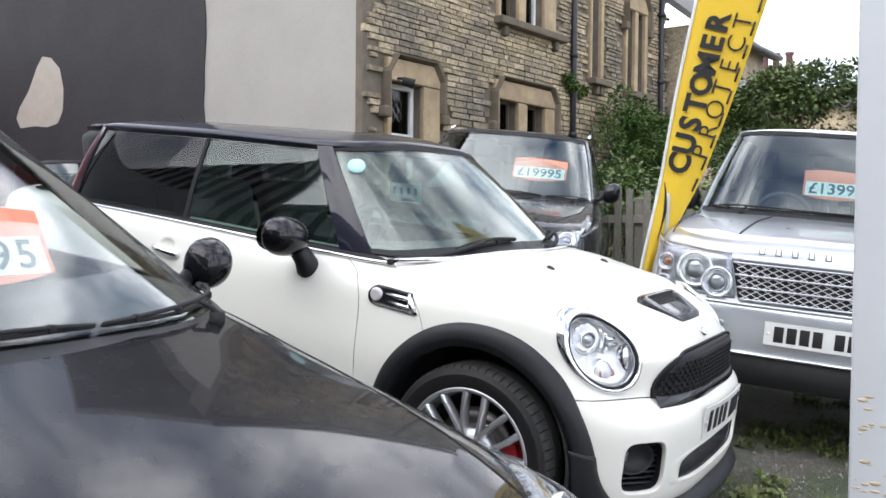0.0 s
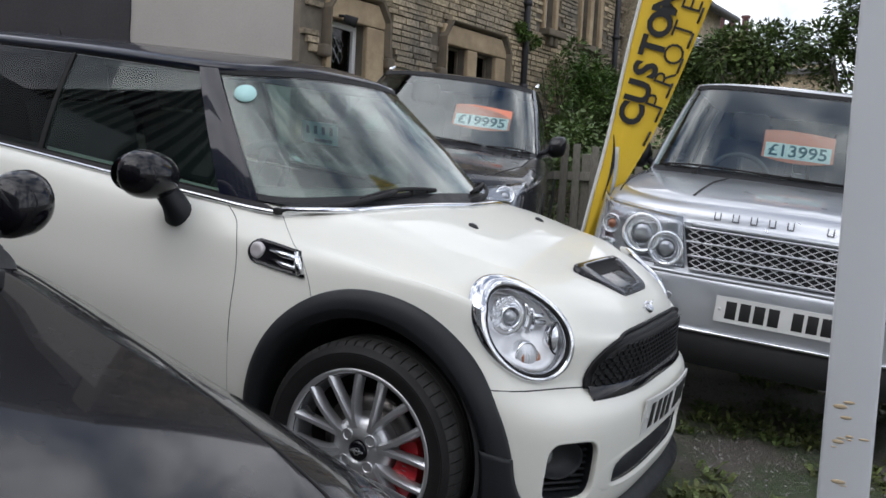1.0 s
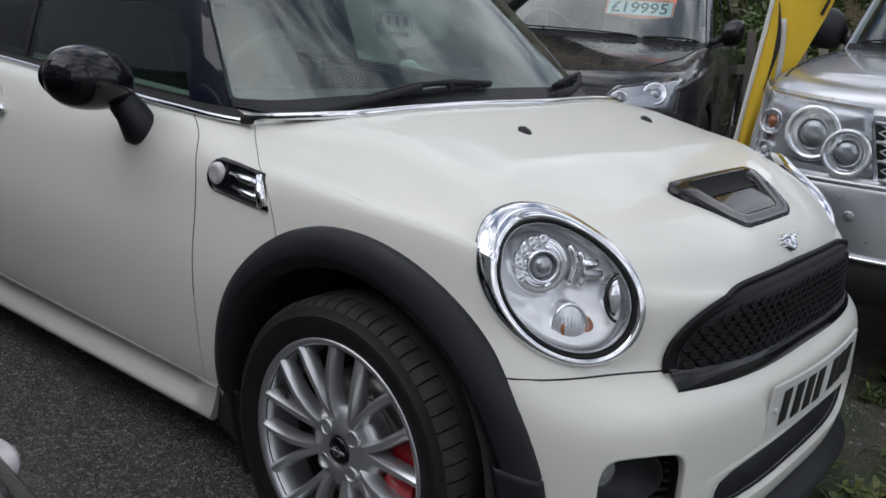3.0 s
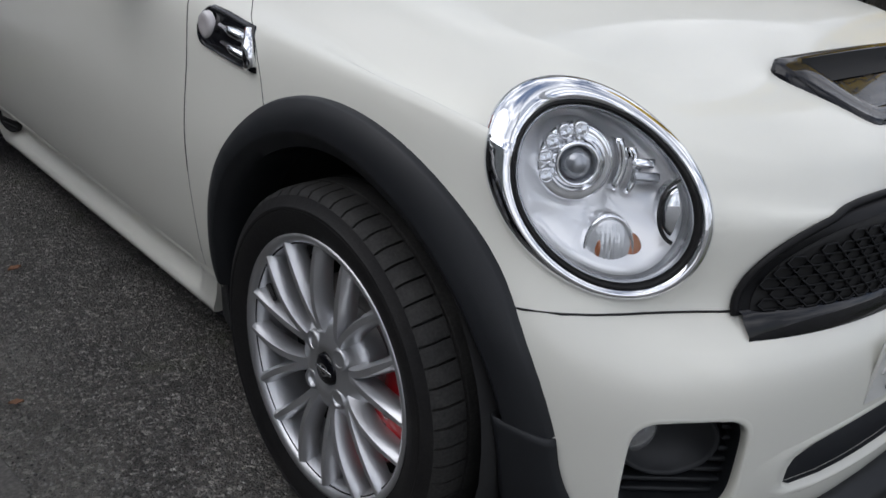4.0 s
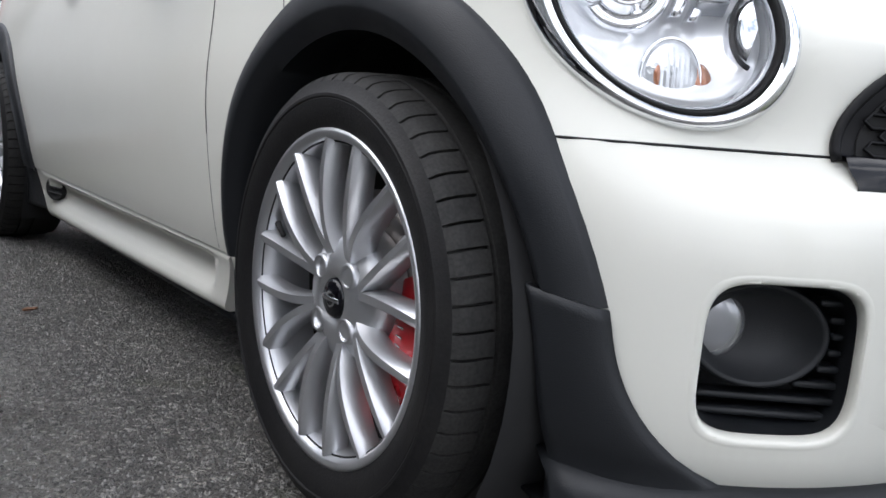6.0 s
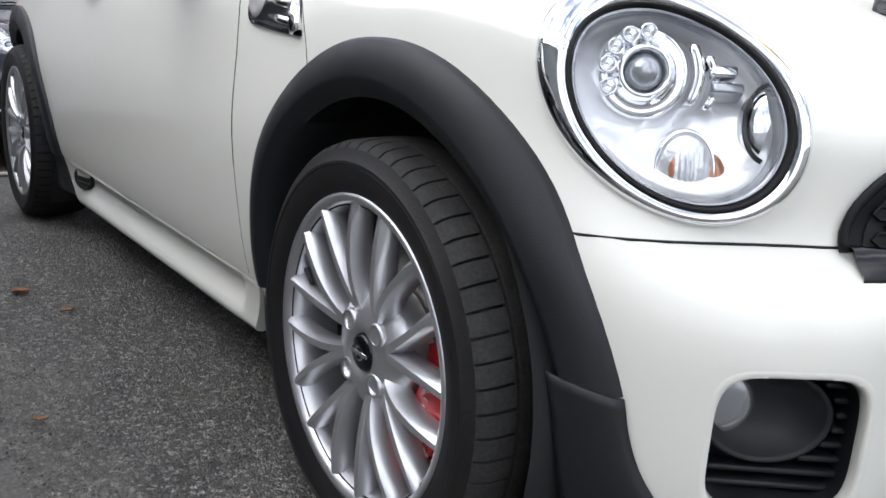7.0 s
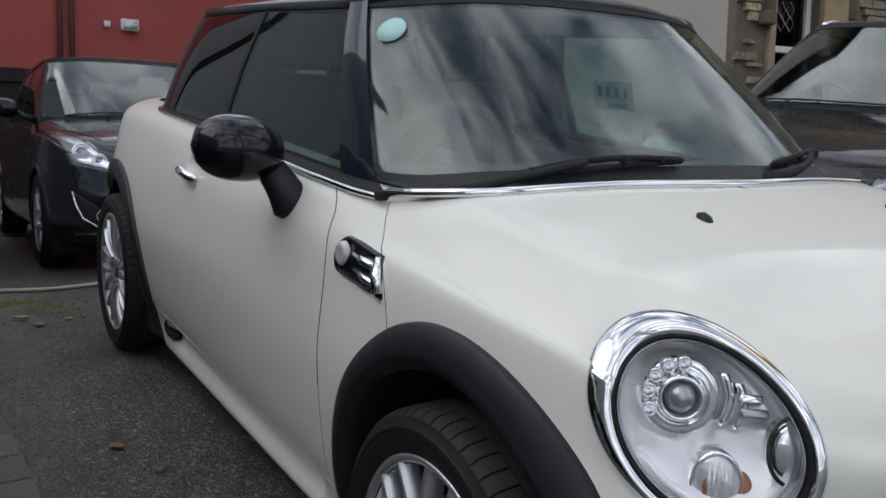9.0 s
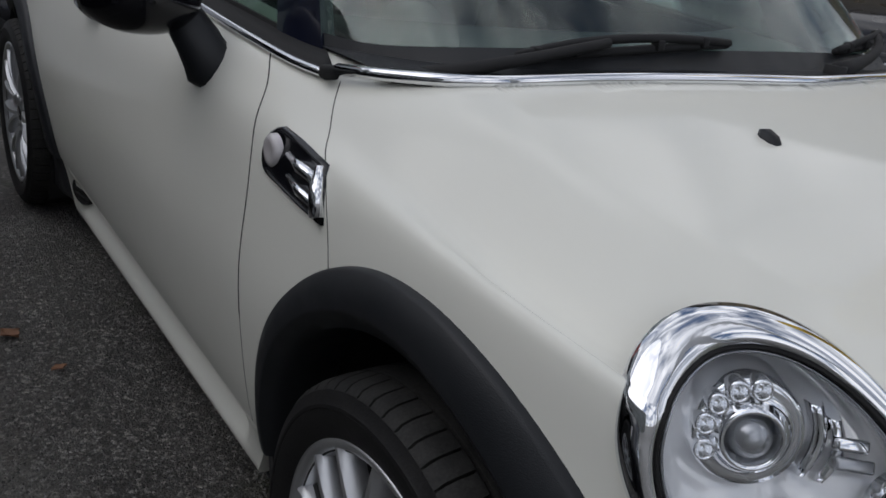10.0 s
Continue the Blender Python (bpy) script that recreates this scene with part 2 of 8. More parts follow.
def grid(bm, rows, closed_u=False, closed_v=False, flip=False):
    """Faces over rows of points."""
    vs = [[bm.verts.new(p) for p in row] for row in rows]
    nu, nv = len(vs), len(vs[0])
    for i in range(nu if closed_u else nu - 1):
        for j in range(nv if closed_v else nv - 1):
            q = [vs[i][j], vs[(i + 1) % nu][j], vs[(i + 1) % nu][(j + 1) % nv], vs[i][(j + 1) % nv]]
            if flip:
                q.reverse()
            q = list(dict.fromkeys(q))
            if len(q) > 2 and len({tuple(round(c, 6) for c in v.co) for v in q}) > 2:
                try:
                    bm.faces.new(q)
                except ValueError:
                    pass
    return vs


def tube(bm, points, r, segs=8, closed=False, caps=True, radii=None):
    """A round bar along points."""
    pts = [Vector(p) for p in points]
    rows = []
    up = Vector((0.31, 0.17, 0.93))
    for i, p in enumerate(pts):
        a = pts[i - 1] if i or closed else p
        b = pts[(i + 1) % len(pts)] if i + 1 < len(pts) or closed else p
        t = (b - a).normalized()
        s = t.cross(up).normalized()
        w = s.cross(t)
        rr = radii[i] if radii else r
        rows.append([p + rr * (math.cos(2 * math.pi * k / segs) * s + math.sin(2 * math.pi * k / segs) * w) for k in range(segs)])
    vs = grid(bm, rows, closed_u=closed, closed_v=True)
    if caps and not closed:
        bm.faces.new(vs[0])
        bm.faces.new(list(reversed(vs[-1])))
    return bm


def lathe(bm, profile, segs=48, axis="y", centre=(0, 0, 0)):
    """profile: (radius, along) pairs, turned about an axis."""
    rows = []
    for k in range(segs):
        a = 2 * math.pi * k / segs
        c, s = math.cos(a), math.sin(a)
        if axis == "y":
            rows.append([Vector((r * c, h, r * s)) + Vector(centre) for r, h in profile])
        elif axis == "x":
            rows.append([Vector((h, r * c, r * s)) + Vector(centre) for r, h in profile])
        else:
            rows.append([Vector((r * c, r * s, h)) + Vector(centre) for r, h in profile])
    grid(bm, rows, closed_u=True)
    bmesh.ops.remove_doubles(bm, verts=bm.verts, dist=1e-6)
    return bm


def thicken(bm, d):
    """Gives an open sheet a back at distance d inward of its faces."""
    bmesh.ops.recalc_face_normals(bm, faces=bm.faces)
    bmesh.ops.solidify(bm, geom=list(bm.faces), thickness=d)
    return bm


def words(name, text, size, m, material, parent=None, depth=0.001, align="CENTER", bold=0.0, space=1.0):
    """Built-in font lettering as a mesh, lying in the xy plane of m."""
    cu = bpy.data.curves.new(name, "FONT")
    cu.body, cu.size, cu.extrude, cu.align_x, cu.align_y, cu.offset, cu.space_character = text, size, depth, align, "CENTER", bold, space
    cu.resolution_u = 3
    tmp = bpy.data.objects.new(name, cu)
    scene.collection.objects.link(tmp)
    me = bpy.data.meshes.new_from_object(tmp.evaluated_get(bpy.context.evaluated_depsgraph_get()))
    bpy.data.objects.remove(tmp)
    me.materials.clear()
    me.materials.append(material)
    ob = new(name, me)
    if parent:
        ob.parent = parent
    ob.matrix_basis = m
    return ob


def lot(x, y, z=0.0):
    """The level world's place of a point given on the sloping yard."""
    return SLOPE @ Vector((x, y, z))


# ---- cars ----
def spline(pts, per=5):
    """Catmull-Rom points through 2-d control points."""
    out = []
    p = [Vector(q) for q in pts]
    for i in range(len(p) - 1):
        a, b, c, d = p[max(0, i - 1)], p[i], p[i + 1], p[min(len(p) - 1, i + 2)]
        for k in range(per):
            u = k / per
            out.append(0.5 * (2 * b + (c - a) * u + (2 * a - 5 * b + 4 * c - d) * u * u + (3 * b - a - 3 * c + d) * u**3))
    out.append(p[-1])
    return out


def oval(x0, a, b, n, phi):
    c, s = abs(math.cos(phi)), abs(math.sin(phi))
    return x0 + a * c ** (2 / n), b * s ** (2 / n)


def shell(sp):
    """A car's lower body: upright sections set round a rounded plan outline, each running up the side, over the shoulder and in to the bonnet.
    front, rear: (x, length, squareness) of the plan's rounded ends; side, nose, tail: (inset, height) up the section, the last four being drops below the lid."""
    (x0, a0, n0), (x1, a1, n1), b, top = sp["front"], sp["rear"], sp["b"], sp["top"]
    sf, sr = sp["spine"]
    st = []
    for i in range(61):
        f = radians(90 * i / 60)
        x, y = oval(x0, a0, b, n0, f)
        st.append((x, y, 1 - step(42, 88, 90 * i / 60), 0, math.sin(2 * f) ** 2))
    k = max(2, int((x0 - x1) / 0.045))
    for i in range(1, k):
        st.append((x0 + (x1 - x0) * i / k, b, 0, 0, 0))
    for i in range(25):
        f = radians(90 - 90 * i / 24)
        x, y = oval(x1, -a1, b, n1, f)
        st.append((x, y, 0, 1 - step(42, 88, 90 - 90 * i / 24), 0))
    rows = []
    for ox, oy, wn_, wt, cw in st:
        o, s = Vector((ox, oy)), Vector((min(max(ox, sr), sf), 0))
        d_all = (s - o).length or 1e-6
        ctrl = []
        for j, (sd, sz) in enumerate(sp["side"]):
            nd, nz = sp["nose"][j]
            td, tz = sp["tail"][j]
            ws = 1 - wn_ - wt
            d, z = sd * ws + nd * wn_ + td * wt, sz * ws + nz * wn_ + tz * wt
            if j >= 4:
                if "soft" in sp:
                    k = ws * sp["soft"](ox)
                    d, z = d + k * sp["ease"][j - 4][0], z + k * sp["ease"][j - 4][1]
                d *= 1 + sp.get("corner", 0.5) * cw
            q = o + (s - o) * min(1, d / d_all)
            if j >= len(sp["side"]) - 4:
                z = top(q.x, q.y) - z
            ctrl.append((d, z))
        row = []
        for d, z in spline(ctrl):
            q = o + (s - o) * min(1, d / d_all)
            row.append(Vector((q.x, -q.y, z)))
        d0 = ctrl[-1][0]
        for m in range(1, 65):
            q = o + (s - o) * min(1, (d0 + (d_all - d0) * m / 64) / d_all)
            x = max(q.x, sp["cowl"](q.y)) if ox > sp["cowl"](0) - 0.5 else q.x
            row.append(Vector((x, -q.y, top(x, q.y))))
        rows.append((ox, row))
    nsec = (len(sp["side"]) - 1) * 5 + 1
    bm = bmesh.new()
    full = [r for _, r in rows] + [[Vector((p.x, -p.y, p.z)) for p in r] for _, r in reversed(rows[1:-1])]
    oxs = [o for o, _ in rows] + [o for o, _ in reversed(rows[1:-1])]
    vs = [[bm.verts.new(p) for p in r] for r in full]
    for i in range(len(vs)):
        i2 = (i + 1) % len(vs)
        for j in range(len(vs[0]) - 1):
            inner = j >= nsec - 1
            if inner and min(oxs[i], oxs[i2]) < sp["cowl"](b) and not (sp.get("boot") and max(oxs[i], oxs[i2]) < sp["boot"]):
                continue
            q = [vs[i][j], vs[i2][j], vs[i2][j + 1], vs[i][j + 1]]
            if len({tuple(round(c, 5) for c in v.co) for v in q}) > 2:
                bm.faces.new(q)
    bmesh.ops.remove_doubles(bm, verts=bm.verts, dist=2e-4)
    bmesh.ops.dissolve_degenerate(bm, edges=bm.edges, dist=1e-4)
    bmesh.ops.delete(bm, geom=[v for v in bm.verts if not v.link_faces], context="VERTS")
    bmesh.ops.recalc_face_normals(bm, faces=bm.faces)
    return bm


class Skin:
    """Asks where a body's outside lies."""

    def __init__(self, bm):
        self.tree = BVHTree.FromBMesh(bm)

    def hit(self, origin, way):
        p, nrm, _, _ = self.tree.ray_cast(Vector(origin), Vector(way).normalized())
        if p is not None and nrm.dot(Vector(way)) > 0:
            nrm = -nrm
        return p, nrm

    def side(self, x, z, right=True):
        s = -1 if right else 1
        for zz in (z, z + 0.03, z + 0.06, z + 0.1, z + 0.15, z + 0.2):
            p, nrm = self.hit((x, s * 3, zz), (0, -s, 0))
            if p is not None:
                return Vector((x, p.y, z)), nrm
        return Vector((x, s * 0.7, z)), Vector((0, s, 0))

    def lid(self, x, y):
        p, nrm = self.hit((x, y, 3), (0, 0, -1))
        return (p, nrm) if p is not None else (Vector((x, y, 0.9)), Vector((0, 0, 1)))

    def face(self, y, z, sign=1):
        p, nrm = self.hit((sign * 9, y, z), (-sign, 0, 0))
        return (p, nrm) if p is not None else (Vector((0, y, z)), Vector((sign, 0, 0)))


def cut(bm, co, no):
    bmesh.ops.bisect_plane(bm, geom=list(bm.verts) + list(bm.edges) + list(bm.faces), plane_co=co, plane_no=no, dist=1e-4)


def open_arches(bm, arches, r):
    gone = []
    for f in bm.faces:
        c = f.calc_center_median()
        if abs(c.y) > 0.45 and any((c.x - ax) ** 2 + (c.z - az) ** 2 < r * r for ax, az in arches):
            gone.append(f)
    rim = {v for f in gone for v in f.verts}
    bmesh.ops.delete(bm, geom=gone, context="FACES")
    for v in rim:
        if v.is_valid and v.co.z > 0.2:
            ax, az = min(arches, key=lambda q: abs(v.co.x - q[0]))
            d = math.hypot(v.co.x - ax, v.co.z - az)
            v.co.x, v.co.z = ax + (v.co.x - ax) * r / d, az + (v.co.z - az) * r / d


def split(bm, kind_of, parts, material, parent, labels={}):
    """Parts one body shell into a mesh for each of its panels."""
    made = {}
    for k in parts:
        piece = bm.copy()
        piece.faces.ensure_lookup_table()
        gone = [f for f in piece.faces if kind_of(f.calc_center_median()) != k]
        bmesh.ops.delete(piece, geom=gone, context="FACES")
        bmesh.ops.delete(piece, geom=[v for v in piece.verts if not v.link_faces], context="VERTS")
        if piece.faces:
            made[k] = part(k.split(":")[0], piece, material, parent, labels.get(k, ""))
        else:
            piece.free()
    bm.free()
    return made


def gap_line(skin, pts, r, parent, name="panel_gap", project="side", right=True):
    """A dark shut line, or the painted shade of a crease, laid along a body."""
    out = []
    for i in range(len(pts) - 1):
        a, b = Vector(pts[i]), Vector(pts[i + 1])
        n = max(2, int((b - a).length / 0.03))
        out += [a.lerp(b, k / n) for k in range(n)]
    out.append(Vector(pts[-1]))
    line = []
    for q in out:
        p, nrm = skin.side(q.x, q.y, right) if project == "side" else skin.face(q.x, q.y) if project == "face" else skin.lid(q.x, q.y)
        line.append(p + nrm * r * 0.1)
    bm = bmesh.new()
    tube(bm, line, r, 6)
    return part(name, bm, M_GAP, parent)


def half_outline(sp_, s):
    """A greenhouse outline's point for s from 0 (front middle) to 1 (rear middle) on the right side."""
    (x0, a0, n0), (x1, a1, n1), bf, br = sp_
    if s <= 0.35:
        x, y = oval(x0, a0, bf, n0, radians(90 * s / 0.35))
    elif s <= 0.75:
        u = (s - 0.35) / 0.4
        x, y = x0 + (x1 - x0) * u, bf + (br - bf) * u
    else:
        x, y = oval(x1, -a1, br, n1, radians(90 * (1 - s) / 0.25))
    return x, y


def cabin(sp, parent):
    """The glasshouse: panes and posts between a sill outline and a roof outline, and the roof."""
    base, roof, zb, zt, bulge = sp["sill"], sp["roof"], sp["z_sill"], sp["z_roof"], sp.get("bulge", 0.025)

    def at(s, v, out=0.0):
        sg = -1 if s >= 0 else 1
        t = abs(s)
        bx, by = half_outline(base, t)
        rx_, ry_ = half_outline(roof, t)
        x, y, z = bx + (rx_ - bx) * v, by + (ry_ - by) * v, zb(t) + (zt(t) - zb(t)) * v
        o = bulge * 4 * v * (1 - v) * 0.5 + out
        cx = min(max(x, base[1][0]), roof[0][0])
        w = Vector((x - cx, y))
        w = w.normalized() if w.length > 1e-5 else Vector((1, 0))
        return Vector((x + w.x * o, sg * (y + w.y * o), z))

    def sheet(name, s0, s1, v0, v1, mt, out=0.0, thick=0.004, ns=12, nv=6, label="", k0=0.0, k1=0.0):
        bm = bmesh.new()
        rows = []
        for i in range(ns + 1):
            row = []
            for j in range(nv + 1):
                v = v0 + (v1 - v0) * j / nv
                a, b = s0 + k0 * (1 - v), s1 + k1 * (1 - v)
                row.append(at(a + (b - a) * i / ns, v, out))
            rows.append(row)
        grid(bm, rows)
        thicken(bm, thick)
        ob = part(name, bm, mt, parent, label)
        sharp(ob, 40)
        return ob

    S = sp["s"]
    top_v = sp.get("top_v", 0.94)
    sheet("windscreen", -S[0], S[0], 0.0, top_v, sp.get("m_screen", M_SCREEN), 0.0, ns=28, label="windscreen glass")
    sheet("windscreen_foot", -S[0], S[0], -0.02, sp.get("foot_v", 0.05), M_TRIM, 0.004, 0.008, ns=28, nv=2)
    sheet("windscreen_surround", -S[0], S[0], top_v, 1.0, M_GAP, 0.004, 0.012, ns=28, nv=2)
    for sg in (1, -1):
        sheet("front_pillar", sg * S[0], sg * S[1], -0.02, 1.0, sp["m_post"], 0.010, 0.03, ns=6)
        lean = sg * sp.get("lean", 0.0)
        sheet("door_window", sg * S[1], sg * S[2], 0.0, top_v, sp.get("m_side", M_GLASS), -0.002, label="door glass", k1=lean)
        sheet("middle_pillar", sg * S[2], sg * S[3], 0.0, 1.0, M_GAP if not sp.get("m_mid") else sp["m_mid"], 0.002, 0.02, ns=3, k0=lean, k1=lean)
        sheet("quarter_window", sg * S[3], sg * S[4], 0.0, top_v, sp.get("m_rear", M_GLASS), -0.002, k0=lean)
        sheet("window_frame", sg * S[1], sg * S[4], top_v, 1.0, M_GAP, 0.003, 0.015, ns=24, nv=2)
        sheet("rear_pillar", sg * S[4], sg * S[5], -0.02, 1.0, sp["m_post"], 0.008, 0.03, ns=8)
        sheet("belt_seal", sg * S[1], sg * S[4], -0.05, 0.03, M_GAP, 0.006, 0.01, ns=30, nv=2)
    bm = bmesh.new()
    rows = [[at(S[5] + (2 - 2 * S[5]) * i / 16 if i <= 8 else -(1 - (1 - S[5]) * (i - 8) / 8), 0.02 + 0.92 * j / 6) for j in range(7)] for i in range(17)]
    grid(bm, rows)
    thicken(bm, 0.004)
    part("rear_window", bm, sp.get("m_rear", M_GLASS), parent, "rear screen glass")
    # roof
    bm = bmesh.new()
    rows = []
    crown = sp["crown"]
    N = 40
    for i in range(2 * N):
        s = i / N if i <= N else -(2 * N - i) / N
        e = at(s, 1.0, sp.get("lip", 0.012))
        spine = Vector((min(max(e.x, roof[1][0]), roof[0][0]), 0, 0))
        row = []
        low = Vector((e.x, e.y, e.z - 0.022))
        inn = (spine - Vector((e.x, e.y, 0))).normalized()
        row.append(low + inn * 0.02)
        row.append(low)
        for k in range(9):
            r = 1 - k / 8
            q = spine + (Vector((e.x, e.y, 0)) - spine) * r
            z = e.z + (zt(0.5) + crown - e.z) * (1 - r**2.2)
            row.append(Vector((q.x, q.y, z)))
        rows.append(row)
    grid(bm, rows, closed_u=True)
    bmesh.ops.remove_doubles(bm, verts=bm.verts, dist=1e-5)
    top_ob = part("roof", bm, sp["m_roof"], parent, sp.get("roof_label", ""))
    # lining under the roof
    bm = bmesh.new()
    grid(bm, [[Vector((p.x, p.y, p.z - 0.03)) for p in r[2:]] for r in rows], closed_u=True)
    bmesh.ops.remove_doubles(bm, verts=bm.verts, dist=1e-5)
    part("headlining", bm, M_HEADLINER, parent)
    return at


def seat(parent, x, y, z, w=0.5, tall=0.62, name="front_seat"):
    bm = bmesh.new()
    box(bm, (x, y, z + 0.08), (0.5, w, 0.16), bevel=0.05)
    back = Matrix.Translation((x - 0.24, y, z + 0.12)) @ Matrix.Rotation(radians(-17), 4, "Y")
    box(bm, (0, 0, tall / 2), (0.14, w * 0.92, tall), back, bevel=0.06)
    ob = part(name, bm, M_SEAT, parent)
    bm = bmesh.new()
    box(bm, (-0.01, 0, tall + 0.12), (0.10, 0.26, 0.20), back, bevel=0.045)
    for dy in (-0.06, 0.06):
        cyl(bm, back @ Vector((0, dy, tall - 0.03)), back @ Vector((0, dy, tall + 0.06)), 0.007, segs=8)
    part("headrest", bm, M_SEAT, ob)
    return ob


def cockpit(parent, x, z, half, floor=0.3, tail=-2.1):
    """Seats, dashboard and wheel behind a windscreen whose foot is at x, sill height z."""
    bm = bmesh.new()
    rows = []
    for i in range(17):
        y = -half + 2 * half * i / 16
        bow = -0.12 * (y / half) ** 2
        rows.append([Vector((x + bow + dx, y, z + dz)) for dx, dz in ((0.06, -0.02), (-0.10, 0.0), (-0.26, 0.005), (-0.36, -0.03), (-0.40, -0.12), (-0.38, -0.34))])
    grid(bm, rows)
    thicken(bm, 0.02)
    part("dashboard", bm, M_DASH, parent)
    hub = Vector((x - 0.52, -half * 0.5, z - 0.03))
    tilt = Matrix.Translation(hub) @ Matrix.Rotation(radians(-66), 4, "Y")
    bm = bmesh.new()
    tube(bm, [tilt @ Vector((0.185 * math.cos(k * math.pi / 14), 0.185 * math.sin(k * math.pi / 14), 0)) for k in range(28)], 0.015, 8, closed=True)
    for a in (0, 2.1, 4.2):
        cyl(bm, tilt @ Vector((0, 0, 0)), tilt @ Vector((0.18 * math.cos(a), 0.18 * math.sin(a), 0)), 0.014, segs=8)
    cyl(bm, tilt @ Vector((0, 0, -0.03)), tilt @ Vector((0, 0, 0.02)), 0.06, segs=20)
    part("steering_wheel", bm, M_DASH, parent)
    for y in (-half * 0.5, half * 0.5):
        seat(parent, x - 0.98, y, floor + 0.12)
    seat(parent, x - 1.75, -half * 0.45, floor + 0.18, 0.55, 0.52, "rear_seat")
    seat(parent, x - 1.75, half * 0.45, floor + 0.18, 0.55, 0.52, "rear_seat")
    bm = bmesh.new()
    box(bm, ((x + tail) / 2 - 0.1, 0, floor), (abs(tail - x) - 0.1, 2 * half, 0.04))
    for sg in (-1, 1):
        box(bm, ((x + tail) / 2 - 0.15, sg * (half + 0.01), (floor + z) / 2), (abs(tail - x) - 0.35, 0.03, z - floor - 0.02))
    box(bm, (x - 0.02, 0, (floor + z) / 2 - 0.02), (0.03, 2 * half, z - floor - 0.1))
    part("cabin_floor", bm, M_DARK, parent)


def arch_trim(skin, cx, cz, r_in, r_out, parent, a0=-28, a1=208, proud=0.012, right=True, material=M_TRIM, swell=0.0, name="arch_trim", tuck=0.0, bulge=0.0, skew=0.0, flare=0.0):
    bm = bmesh.new()
    rows = []
    n = 60
    sg = -1 if right else 1
    out_full, in_full = r_out, r_in
    for i in range(n + 1):
        deg = a0 + (a1 - a0) * i / n
        a = radians(deg)
        c, s = math.cos(a), math.sin(a)
        row = []
        r_out, r_in = out_full - tuck * step(95, 175, deg) + bulge * (math.exp(-(((deg - 68) / 18) ** 2)) - math.exp(-(((deg - 28) / 16) ** 2))) + flare * (1 - step(-6, 34, deg)), in_full - tuck * 0.3 * step(95, 175, deg)
        po, _ = skin.side(cx + r_out * c, max(0.19, cz + r_out * s), right)
        pi, _ = skin.side(cx + r_in * c, max(0.19, cz + r_in * s), right)
        yo, yi = po.y, pi.y
        if abs(yi) < abs(yo) - 0.03:
            yi = yo
        edge = abs(yi) * sg
        b = a + radians(skew) * (1 - step(0, 14, deg - a0))
        row.append(Vector((cx + r_out * math.cos(b), yo - sg * 0.012, cz + r_out * math.sin(b))))
        for k, (f, pr) in enumerate(((0.0, proud * 0.6), (0.05, proud), (0.35, proud + swell), (0.63, proud + swell * 1.2), (0.68, proud + swell * 0.9), (0.84, proud * 0.5))):
            r = r_out + (r_in - r_out) * f
            b = a + radians(skew * (1 - f)) * (1 - step(0, 14, deg - a0))
            x, z = cx + r * math.cos(b), cz + r * math.sin(b)
            p, _ = skin.side(x, max(0.19, z), right)
            row.append(Vector((x, (p.y if abs(p.y) > 0.5 else yo) + sg * pr, z)))
        row.append(Vector((cx + r_in * c, edge - sg * proud * 0.3, cz + r_in * s)))
        row.append(Vector((cx + (r_in + 0.004) * c, edge - sg * 0.10, cz + (r_in + 0.004) * s)))
        rows.append(row)
    grid(bm, rows)
    thicken(bm, 0.003)
    return sharp(part(name, bm, material, parent), 50)


def wheel_well(parent, cx, cz, r, y0, y1):
    """The dark liner over a wheel."""
    bm = bmesh.new()
    rows = [[Vector((cx + r * math.cos(radians(a)), y, cz + r * math.sin(radians(a)))) for y in (y0, (y0 + y1) / 2, y1)] for a in range(-35, 216, 8)]
    grid(bm, rows)
    rows2 = [[Vector((cx + rr * math.cos(radians(a)), y1, cz + rr * math.sin(radians(a)))) for rr in (0.02, r)] for a in range(-35, 216, 8)]
    grid(bm, rows2)
    part("wheel_arch_liner", bm, M_DARK, parent)


